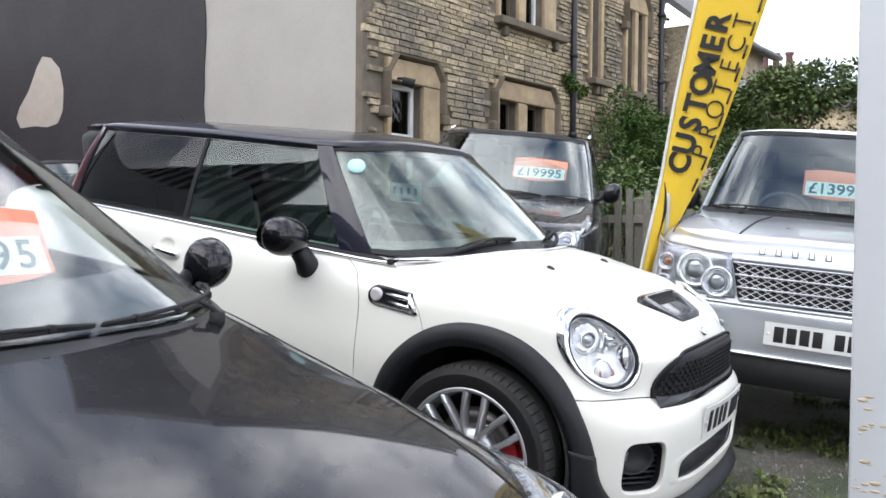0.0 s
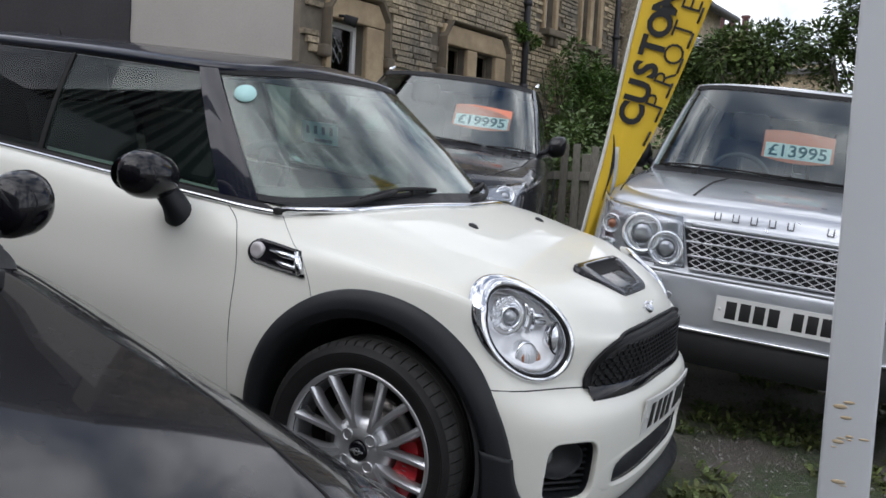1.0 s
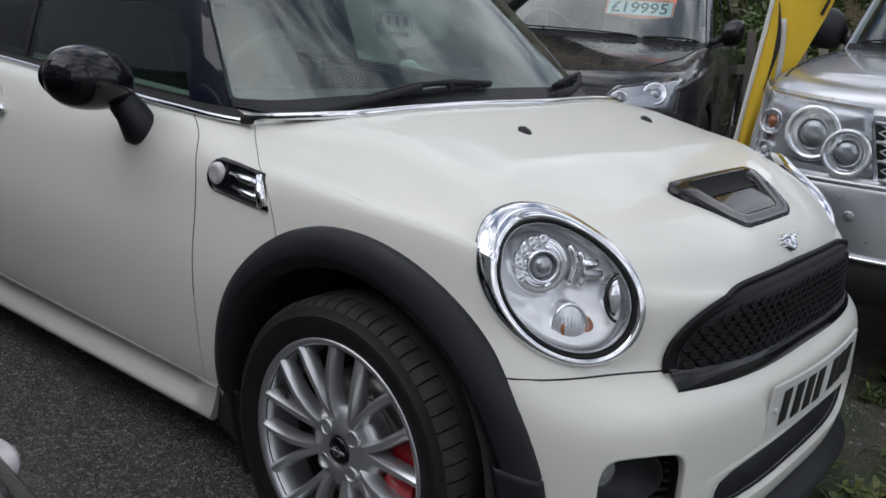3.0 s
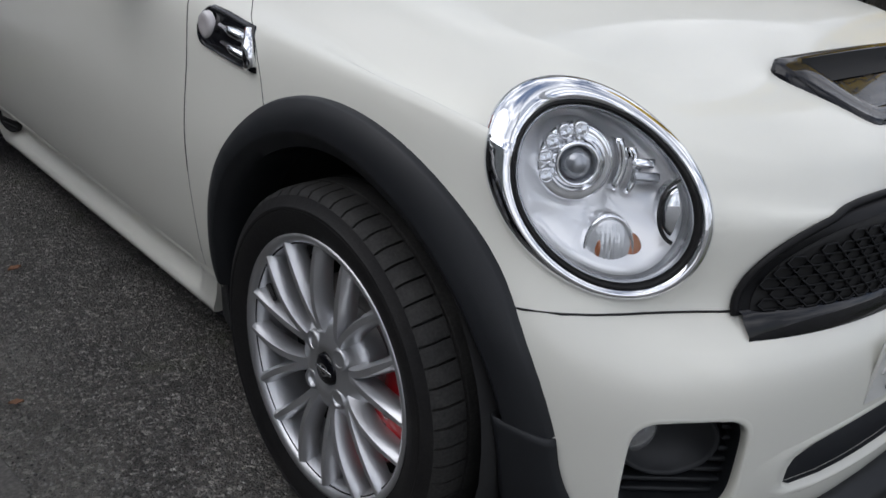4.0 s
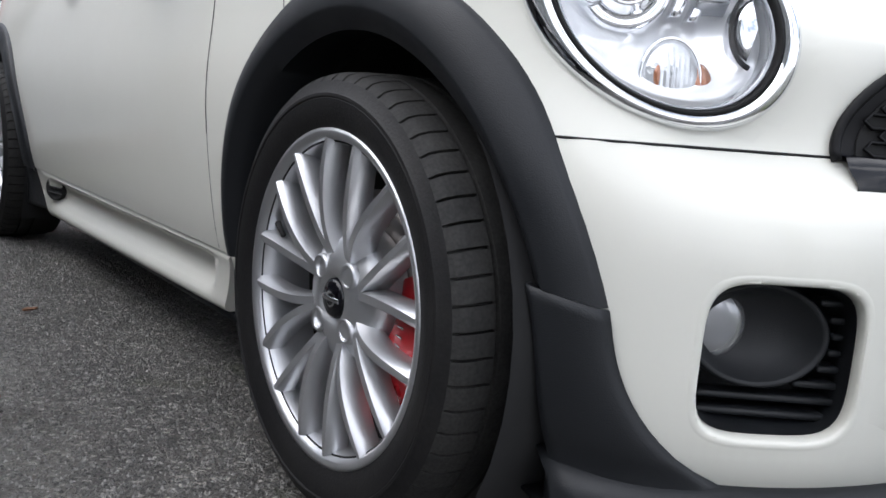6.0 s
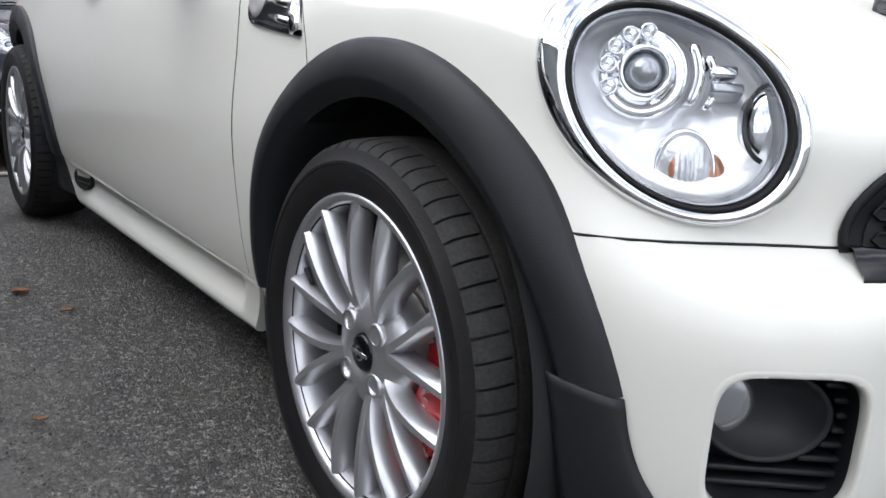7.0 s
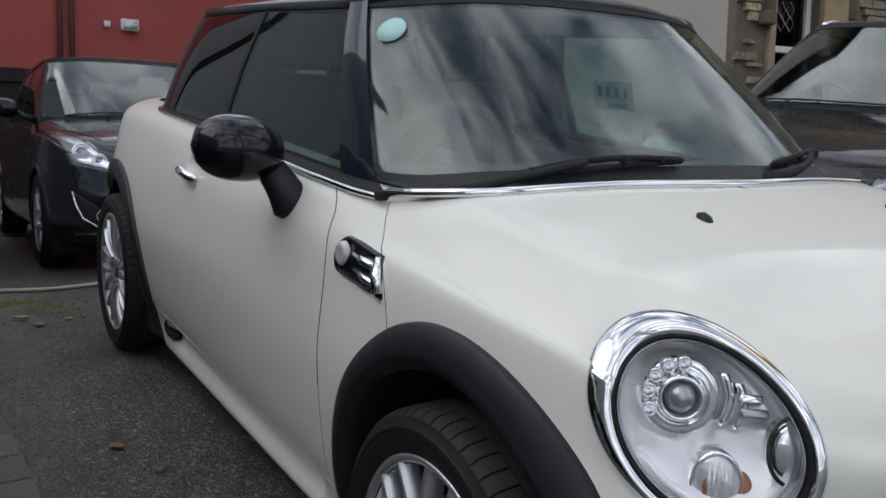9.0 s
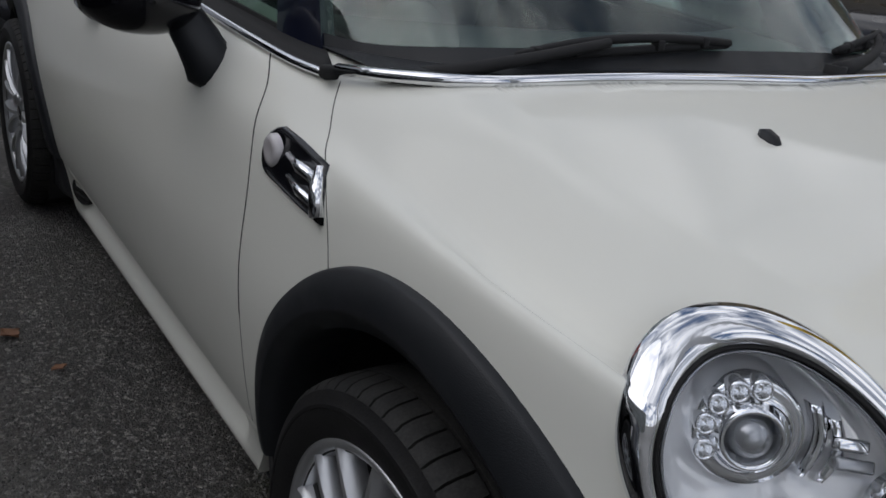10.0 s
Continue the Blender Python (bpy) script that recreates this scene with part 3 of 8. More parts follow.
def wheel(parent, m, r=0.308, w=0.205, rim=0.222, spokes=8, caliper=None, fancy=True, rim_mat=M_ALLOY):
    """A wheel whose outside faces -y, turned into place by m."""
    hub = new("wheel")
    hub.parent = parent
    hub.matrix_basis = m
    hub.empty_display_size = 0.05
    h = w / 2
    # tyre
    blocks = 62
    turns = [2 * math.pi * (k + d) / blocks for k in range(blocks) for d in (0.0, 0.07, 0.10, 0.55, 0.97)] if fancy else [2 * math.pi * k / 64 for k in range(64)]
    prof = [(rim - 0.012, -h * 0.86), (rim + 0.004, -h * 0.93), (rim + 0.018, -h * 1.0), (rim + 0.032, -h * 1.035), (rim + 0.045, -h * 1.04), (r - 0.037, -h * 1.035), (r - 0.035, -h * 1.052), (r - 0.031, -h * 1.048), (r - 0.026, -h * 1.01), (r - 0.014, -h * 0.955),
            (r - 0.006, -h * 0.87), (r - 0.002, -h * 0.74), (r, -h * 0.5), (r, -h * 0.46), (r - 0.007, -h * 0.455), (r - 0.007, -h * 0.41), (r, -h * 0.40), (r + 0.001, -h * 0.08), (r - 0.007, -h * 0.075),
            (r - 0.007, h * 0.0), (r + 0.001, h * 0.005), (r, h * 0.45), (r - 0.01, h * 0.9), (r - 0.05, h), (rim, h * 0.9)]
    bm = bmesh.new()
    rows = []
    for k, a in enumerate(turns):
        groove = fancy and k % 5 < 2
        row = []
        for j, (rr, y) in enumerate(prof):
            q = rr - 0.009 if groove and 10 <= j <= 13 else rr
            aa = a + (y / h) * 0.02 * fancy
            row.append(Vector((q * math.cos(aa), y, q * math.sin(aa))))
        rows.append(row)
    grid(bm, [r_[:10] for r_ in rows] if fancy else rows, closed_u=True)
    tyre = sharp(part("tyre", bm, M_RUBBER, hub), 28)
    if fancy:
        bm = bmesh.new()
        grid(bm, [r_[9:] for r_ in rows], closed_u=True)
        sharp(part("tread", bm, M_TREAD, tyre, "dusty tyre tread"), 28)
    # rim barrel and lip
    bm = bmesh.new()
    lathe(bm, [(rim - 0.010, -h * 0.80), (rim + 0.006, -h * 0.90), (rim + 0.007, -h * 0.955), (rim + 0.001, -h * 0.965), (rim - 0.005, -h * 0.94), (rim - 0.010, -h * 0.86), (rim - 0.016, -h * 0.70), (rim - 0.018, -h * 0.50), (rim - 0.021, -h * 0.12)], 96)
    rim_ob = part("rim", bm, rim_mat, hub)
    # inner rim coloured dark to paint in the spoke gaps' shade
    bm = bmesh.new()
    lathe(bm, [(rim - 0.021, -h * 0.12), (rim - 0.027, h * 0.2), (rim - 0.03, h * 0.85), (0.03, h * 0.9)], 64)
    part("rim_barrel", bm, M_BARREL, hub, "dark grey inner rim with shade in its colour")
    def polar(rr, ang, y):
        return Vector((rr * math.cos(ang), y, rr * math.sin(ang)))

    # spokes: each a stem that forks to two arms, which run beside its neighbours' and end in a ridge on the lip
    bm = bmesh.new()

    def bar(p0, p1, p2, w0, w1, d, waist=0.002):
        rows_ = []
        front = Vector((0, -1, 0))
        for i in range(11):
            u = i / 10
            q = (1 - u) ** 2 * p0 + 2 * u * (1 - u) * p1 + u * u * p2
            t = (2 * (1 - u) * (p1 - p0) + 2 * u * (p2 - p1)).normalized()
            sd = Vector((-t.z, 0, t.x)).normalized()
            ww = w0 + (w1 - w0) * u - waist * math.sin(math.pi * u)
            dd = d * (1 - 0.35 * u * u)
            flat = 0.50 * (1 - 0.7 * u**5)
            rows_.append([q + sd * ww - front * 0.016, q + sd * ww * 0.80 + front * dd * 0.25, q + sd * ww * flat + front * dd, q - sd * ww * flat + front * dd, q - sd * ww * 0.80 + front * dd * 0.25, q - sd * ww - front * 0.016, q - sd * ww * 0.8 - front * 0.024, q + sd * ww * 0.8 - front * 0.024])
        vs = grid(bm, rows_, closed_v=True)
        bm.faces.new(vs[0]), bm.faces.new(list(reversed(vs[-1])))

    ro = rim + 0.001
    wd = math.pi / spokes * (0.587 if fancy else 0.5)
    phase = radians(18.3 if fancy else 0)
    for sg in (-1, 1):
        bar(polar(0.050, sg * 0.05, -h * 0.58), polar(0.110, sg * 0.04, -h * 0.92), polar(ro, sg * wd, -h * 0.84), 0.0125, 0.0138 if fancy else 0.018, 0.013, 0.0018)
    spoke = sharp(part("spoke", bm, rim_mat, hub, m=Matrix.Rotation(-phase, 4, "Y")), 34)
    for k in range(1, spokes):
        ob = new("spoke", spoke.data)
        ob.parent = hub
        ob.matrix_basis = Matrix.Rotation(-phase - 2 * math.pi * k / spokes, 4, "Y")
    bm = bmesh.new()
    lathe(bm, [(0.0, -h * 0.72), (0.03, -h * 0.72), (0.034, -h * 0.82), (0.048, -h * 0.81), (0.062, -h * 0.77), (0.078, -h * 0.71), (0.090, -h * 0.62), (0.096, -h * 0.50), (0.098, -h * 0.2)], 48)
    part("hub_face", bm, rim_mat, hub)
    for k in range(4 if fancy else 5):
        a = 2 * math.pi * (k + 0.5) / (4 if fancy else 5)
        bm = bmesh.new()
        lathe(bm, [(0.0, -h * 0.70), (0.011, -h * 0.71), (0.0125, -h * 0.80), (0.0155, -h * 0.845), (0.0185, -h * 0.80), (0.019, -h * 0.66)], 20)
        part("bolt_cup", bm, rim_mat, hub, m=Matrix.Translation(polar(0.053, a, 0)))
    bm = bmesh.new()
    lathe(bm, [(0.0, -h * 0.845), (0.022, -h * 0.84), (0.028, -h * 0.80), (0.029, -h * 0.7)], 32)
    part("centre_cap", bm, M_BLACK, hub, "black centre cap")
    bm = bmesh.new()
    box(bm, (0, -h * 0.848, 0), (0.044, 0.002, 0.006), bevel=0.0005)
    lathe(bm, [(0.008, -h * 0.846), (0.010, -h * 0.857), (0.012, -h * 0.846)], 20)
    part("cap_emblem", bm, M_CHROME, hub)
    bm = bmesh.new()
    lathe(bm, [(0.05, 0.0), (0.075, -0.005), (0.078, -0.02), (0.150, -0.02), (0.150, 0.004), (0.05, 0.004)], 64)
    part("brake_disc", bm, M_DISC, hub)
    if fancy:
        bm = bmesh.new()
        cyl(bm, polar(0.2, 2.75, -h * 0.78), polar(0.165, 2.75, -h * 0.84), 0.005, 0.004, 8)
        part("valve", bm, M_DARK, hub)
    if caliper is not None:
        bm = bmesh.new()
        rows = []
        for i in range(13):
            a = caliper + radians(-40 + 80 * i / 12)
            e = 0.012 * abs(i - 6) / 6
            rows.append([polar(rr, a, y) for rr, y in ((0.102 + e, -0.022), (0.105 + e, -0.054 + e), (0.140, -0.066 + e), (0.184 - e, -0.062 + e), (0.190 - e, -0.022), (0.190 - e, 0.03), (0.102 + e, 0.03))])
        vs = grid(bm, rows, closed_v=True)
        bm.faces.new(vs[0]), bm.faces.new(list(reversed(vs[-1])))
        cal = sharp(part("brake_caliper", bm, M_RED, hub, "red painted brake caliper"), 40)
        bm = bmesh.new()
        for i in range(9):
            a = caliper + radians(-20 + 5 * i)
            cyl(bm, polar(0.136, a, -0.0645), polar(0.148, a, -0.0645), 0.0013, segs=6)
        part("caliper_lettering", bm, M_LAMPGREY, cal)
    return hub


def wiper(parent, at, a, b, foot, r=0.008):
    """A wiper lying on a windscreen; a, b: the blade's ends, foot: the arm's pivot, each (s, v) on the glass."""
    a, b, foot = Vector(a), Vector(b), Vector(foot)

    def on(q, out, up=0.0):
        return at(q.x, q.y, out) + Vector((0, 0, up))

    n = 14
    mid = a.lerp(b, 0.45)
    bm = bmesh.new()
    arm_pts = [on(foot.lerp(mid, u), 0.022 + 0.012 * math.sin(math.pi * u), 0.010 + 0.012 * u) for u in (0, 0.12, 0.25, 0.4, 0.55, 0.7, 0.85, 1.0)]
    tube(bm, arm_pts, r, 8, radii=[r * 2.0, r * 1.9, r * 1.5, r * 1.2, r * 1.1, r, r, r * 0.9])
    p = arm_pts[0]
    cyl(bm, p - Vector((0, 0, 0.03)), p + Vector((0, 0, 0.012)), 0.019, segs=14)
    arm = part("wiper", bm, M_DARK, parent)
    bm = bmesh.new()
    tube(bm, [on(a.lerp(b, i / n), 0.014, 0.009 + 0.016 * (1 - (2 * i / n - 1) ** 2)) for i in range(n + 1)], r * 0.85, 6)
    tube(bm, [on(a.lerp(b, i / n), 0.010, 0.006) for i in range(n + 1)], r * 0.85, 6)
    for u in (0.1, 0.3, 0.7, 0.9):
        box(bm, on(a.lerp(b, u), 0.013, 0.012), (0.018, 0.014, 0.018), bevel=0.003)
    part("wiper_blade", bm, M_DARK, arm)


def plate(parent, m, name="number_plate", bend=0.0):
    """A white plate with plain dark bars in place of its writing; lies in the xy plane of m."""
    bm = bmesh.new()
    grid(bm, [[Vector((x_, y_, 0.003 - bend * x_ * x_)) for y_ in (-0.0555, 0.0555)] for x_ in [-0.26 + 0.52 * i / 16 for i in range(17)]])
    thicken(bm, 0.006)
    ob = part(name, bm, M_PLATE, parent, "white number plate", smooth=False, m=m)
    x = -0.215
    for k in range(7):
        if k == 4:
            x += 0.038
        bm = bmesh.new()
        box(bm, (x + 0.021, 0, 0.0037 - bend * (x + 0.021) ** 2), (0.044, 0.076, 0.0015), bevel=0.0004)
        part("plate_bar", bm, M_INK, ob)
        x += 0.058
    for sx in (-0.24, 0.24):
        bm = bmesh.new()
        cyl(bm, (sx, 0.0, 0.002 - bend * sx * sx), (sx, 0.0, 0.006 - bend * sx * sx), 0.006, segs=12)
        part("plate_screw", bm, M_PLATE, ob)
    return ob


def price_card(text, m, label, group=""):
    """A shaped orange card with a pale price strip; lies in the xy plane of m."""
    root = thing("price_card", label, "price card", m, group)
    bm = bmesh.new()
    w, hgt = 0.46, 0.25
    pts = []
    for i in range(17):
        u = -1 + 2 * i / 16
        pts.append((u * w / 2, -hgt / 2 - 0.03 * (1 - u * u) + 0.03))
    pts += [(w / 2, hgt / 2 - 0.02), (w * 0.2, hgt / 2 - 0.005), (-w * 0.2, hgt / 2 + 0.005), (-w / 2, hgt / 2 - 0.01)]
    f = bm.faces.new([bm.verts.new((x, y, 0)) for x, y in pts])
    ext = bmesh.ops.extrude_face_region(bm, geom=[f])
    bmesh.ops.translate(bm, vec=(0, 0, 0.002), verts=[v for v in ext["geom"] if isinstance(v, bmesh.types.BMVert)])
    part("card", bm, M_CARD, root, smooth=False)
    bm = bmesh.new()
    box(bm, (0, -0.038, 0.003), (w * 0.93, 0.118, 0.002), bevel=0.0005)
    part("price_strip", bm, M_PRICEBG, root, smooth=False)
    step_ = w * 0.84 / len(text)
    for i, ch in enumerate(text):
        words("price_digit", ch, 0.128, Matrix.Translation((-w * 0.42 + step_ * (i + 0.5), -0.040, 0.0045)), M_PRICEINK, root, 0.0005, bold=0.002)
    return root


def frame_of(c, nrm):
    n = Vector(nrm).normalized()
    h = Vector((0, 0, 1)).cross(n).normalized()
    return Vector(c), h, n.cross(h), n


def on_skin(skin, f, u, v, off=0.0):
    c, h, w, n = f
    o = c + h * u + w * v
    p, _ = skin.hit(o + n * 0.25, -n)
    if p is None or (p - o).length > 0.12:
        p = o
    return p + n * off


def clear_opening(bm, f, radius, near=1.35, margin=1.0):
    """Makes the skin finer round an opening and takes out what lies inside it. radius(angle): the opening's edge."""
    c, h, w, n = f

    def rel(co):
        d = co - c
        u, v = d.dot(h), d.dot(w)
        return math.hypot(u, v) / radius(math.atan2(v, u)), d.dot(n)

    todo = [fc for fc in bm.faces if abs(rel(fc.calc_center_median())[1]) < 0.2 and rel(fc.calc_center_median())[0] < near]
    edges = list({e for fc in todo for e in fc.edges})
    bmesh.ops.subdivide_edges(bm, edges=edges, cuts=3, use_grid_fill=True)
    gone = [fc for fc in bm.faces if all(abs(rel(v.co)[1]) < 0.2 for v in fc.verts) and any(rel(v.co)[0] < margin for v in fc.verts)]
    bmesh.ops.delete(bm, geom=gone, context="FACES")


def ring_strip(skin, f, radius, steps, n=72, shift=(0, 0)):
    """A strip round an opening; steps: (scale, lift off the skin, shift share)."""
    bm = bmesh.new()
    rows = []
    for k in range(n):
        a = 2 * math.pi * k / n
        row = []
        for s, off, sh in steps:
            r = radius(a) * s
            row.append(on_skin(skin, f, r * math.cos(a) + shift[0] * sh, r * math.sin(a) + shift[1] * sh, off))
        rows.append(row)
    grid(bm, rows, closed_u=True)
    return bm


def ellipse(a, b, turn):
    t = radians(turn)
    return lambda x: a * b / math.hypot(b * math.cos(x - t), a * math.sin(x - t))


def round_box(w, hgt, power=5.0, lean=0.0):
    def r(x):
        c, s = math.cos(x), math.sin(x)
        c = c - lean * s
        return (abs(c / w) ** power + abs(s / hgt) ** power) ** (-1 / power)

    return r


# ---- the white hatchback ----
mini_lid = curve((-2.9, 1.0), (-2.3, 1.003), (-1.6, 0.985), (-0.6, 0.948), (-0.35, 0.952), (-0.12, 0.933), (0.0, 0.910), (0.2, 0.868), (0.37, 0.826), (0.47, 0.790), (0.54, 0.760), (0.66, 0.71))
crease = curve((-0.30, 0.690), (-0.05, 0.668), (0.10, 0.632), (0.25, 0.575), (0.35, 0.50))
MINI = dict(
    front=(0.0, 0.66, 2.9), rear=(-2.35, 0.66, 3.2), b=0.80, spine=(0.25, -2.5), corner=0.55, soft=lambda x: step(-0.60, -0.25, x),
    ease=((0.003, 0.0), (0.008, 0.0), (0.022, 0.006), (0.036, 0.009), (0.042, 0.005), (0.036, 0.0)),
    top=lambda x, y: mini_lid(x) - (0.056 + 0.019 * step(-0.62, -0.34, x) * (1 - step(0.05, 0.28, x))) * (abs(y) / 0.8) ** 2.4 + 0.015 * (1 - step(0.16, 0.38, x)) * step(-0.45, -0.24, x) * (1 - step(-0.020, 0.020, abs(y) - crease(x))),
    cowl=lambda y: -0.12 - 0.13 * (abs(y) / 0.69) ** 1.5 - 0.16 * min(1.0, abs(y) / 0.69) ** 14,
    side=[(0.078, 0.155), (0.058, 0.22), (0.024, 0.34), (0.0, 0.55), (0.008, 0.70), (0.022, 0.80), (0.050, 0.045), (0.085, 0.014), (0.13, 0.002), (0.19, 0.0)],
    nose=[(0.05, 0.17), (0.012, 0.23), (0.0, 0.36), (0.010, 0.485), (0.058, 0.558), (0.066, 0.67), (0.087, 0.055), (0.12, 0.022), (0.18, 0.004), (0.26, 0.0)],
    tail=[(0.06, 0.2), (0.02, 0.28), (0.0, 0.4), (0.01, 0.55), (0.02, 0.70), (0.05, 0.82), (0.08, 0.045), (0.11, 0.014), (0.15, 0.002), (0.20, 0.0)])
mini = thing("car", "small creamy white three-door hatchback with black roof and black wheel-arch trim", "car", SLOPE)
bm = shell(MINI)
skin = Skin(bm)
LAMPS, FOGS = [], []
for sg in (-1, 1):
    LAMPS.append((sg, frame_of((0.368, sg * 0.609, 0.700), (0.78, sg * 0.61, 0.16))))
    FOGS.append((sg, frame_of((0.538, sg * 0.556, 0.340), (0.80, sg * 0.60, 0.02))))


def mirrored(radius, sg):
    return radius if sg < 0 else (lambda x: radius(math.pi - x))


lamp_shape, fog_shape = ellipse(0.136, 0.100, -38), round_box(0.086, 0.084, 4.5)
HANDLES = [(sg, frame_of((-1.50, sg * 0.79, 0.835), (0, sg, 0.12))) for sg in (-1, 1)]
dish_shape = ellipse(0.046, 0.034, 0)
INTAKE = frame_of((0.65, 0, 0.320), (1, 0, 0))


def intake_shape(x):
    """Rounded above, with pointed lower corners."""
    k = 2.6 if (INTAKE[1] * math.cos(x) + INTAKE[2] * math.sin(x)).z > 0 else 9.0
    return round_box(0.405, 0.054, k)(x)


for sg, f in LAMPS:
    clear_opening(bm, f, mirrored(lamp_shape, sg), 1.3, 1.04)
for sg, f in FOGS:
    clear_opening(bm, f, mirrored(fog_shape, sg), 1.3, 1.02)
for sg, f in HANDLES:
    clear_opening(bm, f, dish_shape, 1.3, 1.0)
clear_opening(bm, INTAKE, intake_shape, 1.35, 1.03)
open_arches(bm, [(0, 0.308), (-2.467, 0.308)], 0.388)
for co, no in (((0, 0, 0.557), (0, 0, 1)), ((-0.475, 0, 0), (1, 0, 0)), ((-1.62, 0, 0), (1, 0, 0)), ((0, 0, 0.288), (0, 0, 1)), ((-0.425, 0, 0), (1, 0, 0)), ((-2.03, 0, 0), (1, 0, 0)), ((-0.42, 0, 0.90), (0.64, 0, 0.77)), ((0, 0, 0.195), (0, 0, 1))):
    cut(bm, co, no)
under = [f_ for f_ in bm.faces if -2.03 < f_.calc_center_median().x < -0.425 and f_.calc_center_median().z < 0.288]
bmesh.ops.delete(bm, geom=under, context="FACES")


def mini_panel(c):
    if c.z < 0.195 and c.x > 0.2:
        return "splitter"
    if c.z < 0.557 and c.x > 0.15:
        return "front_bumper"
    if c.x > -0.48 and (c.x + 0.42) * 0.64 + (c.z - 0.90) * 0.77 > 0 and c.z > 0.557:
        return "bonnet"
    if -1.62 < c.x < -0.475 and c.z > 0.288:
        return "door:r" if c.y < 0 else "door:l"
    return "rear_body" if c.x < -1.0 else "front_wing:r" if c.y < 0 else "front_wing:l"


panels = split(bm, mini_panel, ["front_bumper", "bonnet", "door:r", "door:l", "front_wing:r", "front_wing:l", "rear_body"], M_WHITE, mini, {"bonnet": "creamy white clamshell bonnet"})
# shut lines
for right in (True, False):
    gap_line(skin, spline([(-0.60, 0.895), (-0.535, 0.86), (-0.495, 0.80), (-0.478, 0.72), (-0.475, 0.58), (-0.475, 0.50)]), 0.0012, mini, right=right)
    gap_line(skin, [(-0.475, 0.50), (-0.475, 0.292)], 0.0006, mini, right=right)
    gap_line(skin, spline([(-0.408, 0.889), (-0.389, 0.878), (-0.358, 0.856), (-0.319, 0.830), (-0.264, 0.800), (-0.223, 0.745), (-0.201, 0.698), (-0.197, 0.688)]), 0.0008, mini, right=right)
gap_line(skin, [(-0.765, 0.556), (-0.66, 0.556), (-0.47, 0.556)], 0.0018, mini, project="face")
gap_line(skin, [(0.765, 0.556), (0.66, 0.556), (0.47, 0.556)], 0.0018, mini, project="face")
# wheel arches
for cx in (0.0, -2.467):
    for right in (True, False):
        arch_trim(skin, cx, 0.308, 0.362, 0.442, mini, right=right, proud=0.014, swell=0.006, a0=14.6 if cx == 0 else -3, a1=182 if cx == 0 else 206, tuck=0.036, bulge=0.008 if cx == 0 else 0.0, skew=-4.8 if cx == 0 else 0.0, flare=0.0 if cx == 0 else 0.02)
        wheel_well(mini, cx, 0.308, 0.3655, -0.775 if right else 0.775, -0.46 if right else 0.46)
# black lower edge of the front
bm = bmesh.new()
rows = []
for i in range(61):
    f = radians(-90 + 180 * i / 60)
    x, y = oval(0.0, 0.66, 0.795, 2.9, f)
    y = y if f > 0 else -y
    rows.append([Vector((x - 0.045, y * 0.96, 0.205)), Vector((x - 0.012, y * 0.985, 0.196)), Vector((x + 0.010, y * 0.995, 0.182)), Vector((x + 0.02, y, 0.165)), Vector((x + 0.012, y, 0.145)), Vector((x - 0.10, y * 0.94, 0.135))])
rows = [r for r in rows if r[0].x > 0.33]
grid(bm, rows)
thicken(bm, 0.004)
part("front_splitter", bm, M_TRIM, mini, "black plastic lower lip")
for sg in (-1, 1):
    bm = bmesh.new()
    rows = []
    proud = curve((0.0, 0.003), (0.06, 0.0164), (0.3, 0.0194), (0.65, 0.020), (0.94, 0.014), (1.0, 0.006))
    for i in range(19):
        row = []
        for k in range(13):
            u = k / 12
            z_top = 0.308 + (0.362 + 0.08 * u) * math.sin(radians(14.6 - 4.8 * u)) - 0.0022
            z = z_top + (0.13 - z_top) * i / 18
            dz = max(0.0, z - 0.308)
            inn, out = math.sqrt(0.362**2 - dz * dz), math.sqrt(0.4425**2 - dz * dz) + 0.13 * (max(0.0, 0.36 - z) / 0.21) ** 2
            x = inn + (out - inn) * u
            p, _ = skin.side(x, max(z, 0.2), sg < 0)
            row.append(Vector((x, p.y + sg * proud(u), z)))
        row.insert(0, row[0] - Vector((0, sg * 0.10, 0)))
        rows.append(row)
    grid(bm, rows)
    thicken(bm, 0.003)
    part("arch_corner", bm, M_TRIM, mini)
# black corners behind the front wheels and before the rear ones
for sg in (-1, 1):
    for ahead in (False, True):
        bm = bmesh.new()
        rows = []
        for i in range(13):
            z = 0.298 + (0.158 - 0.298) * i / 12
            v_ = (0.298 - z) / 0.14
            if ahead:
                inn, out = -2.467 + math.sqrt(0.362**2 - (z - 0.308) ** 2), -2.018 + 0.125 * v_**1.4
            else:
                inn, out = -math.sqrt(0.353**2 - (z - 0.308) ** 2), -0.424 - 0.062 * v_
            rows.append([Vector((inn, sg * 0.68, z))] + [Vector((inn + (out - inn) * k / 8, sg * (0.778 - 0.004 * abs(k - 3) / 3 - (0.036 * v_ + 0.012) * (0.3 + 0.7 * k / 8)), z)) for k in range(9)])
        grid(bm, rows)
        thicken(bm, 0.003)
        part("arch_corner", bm, M_TRIM, mini)
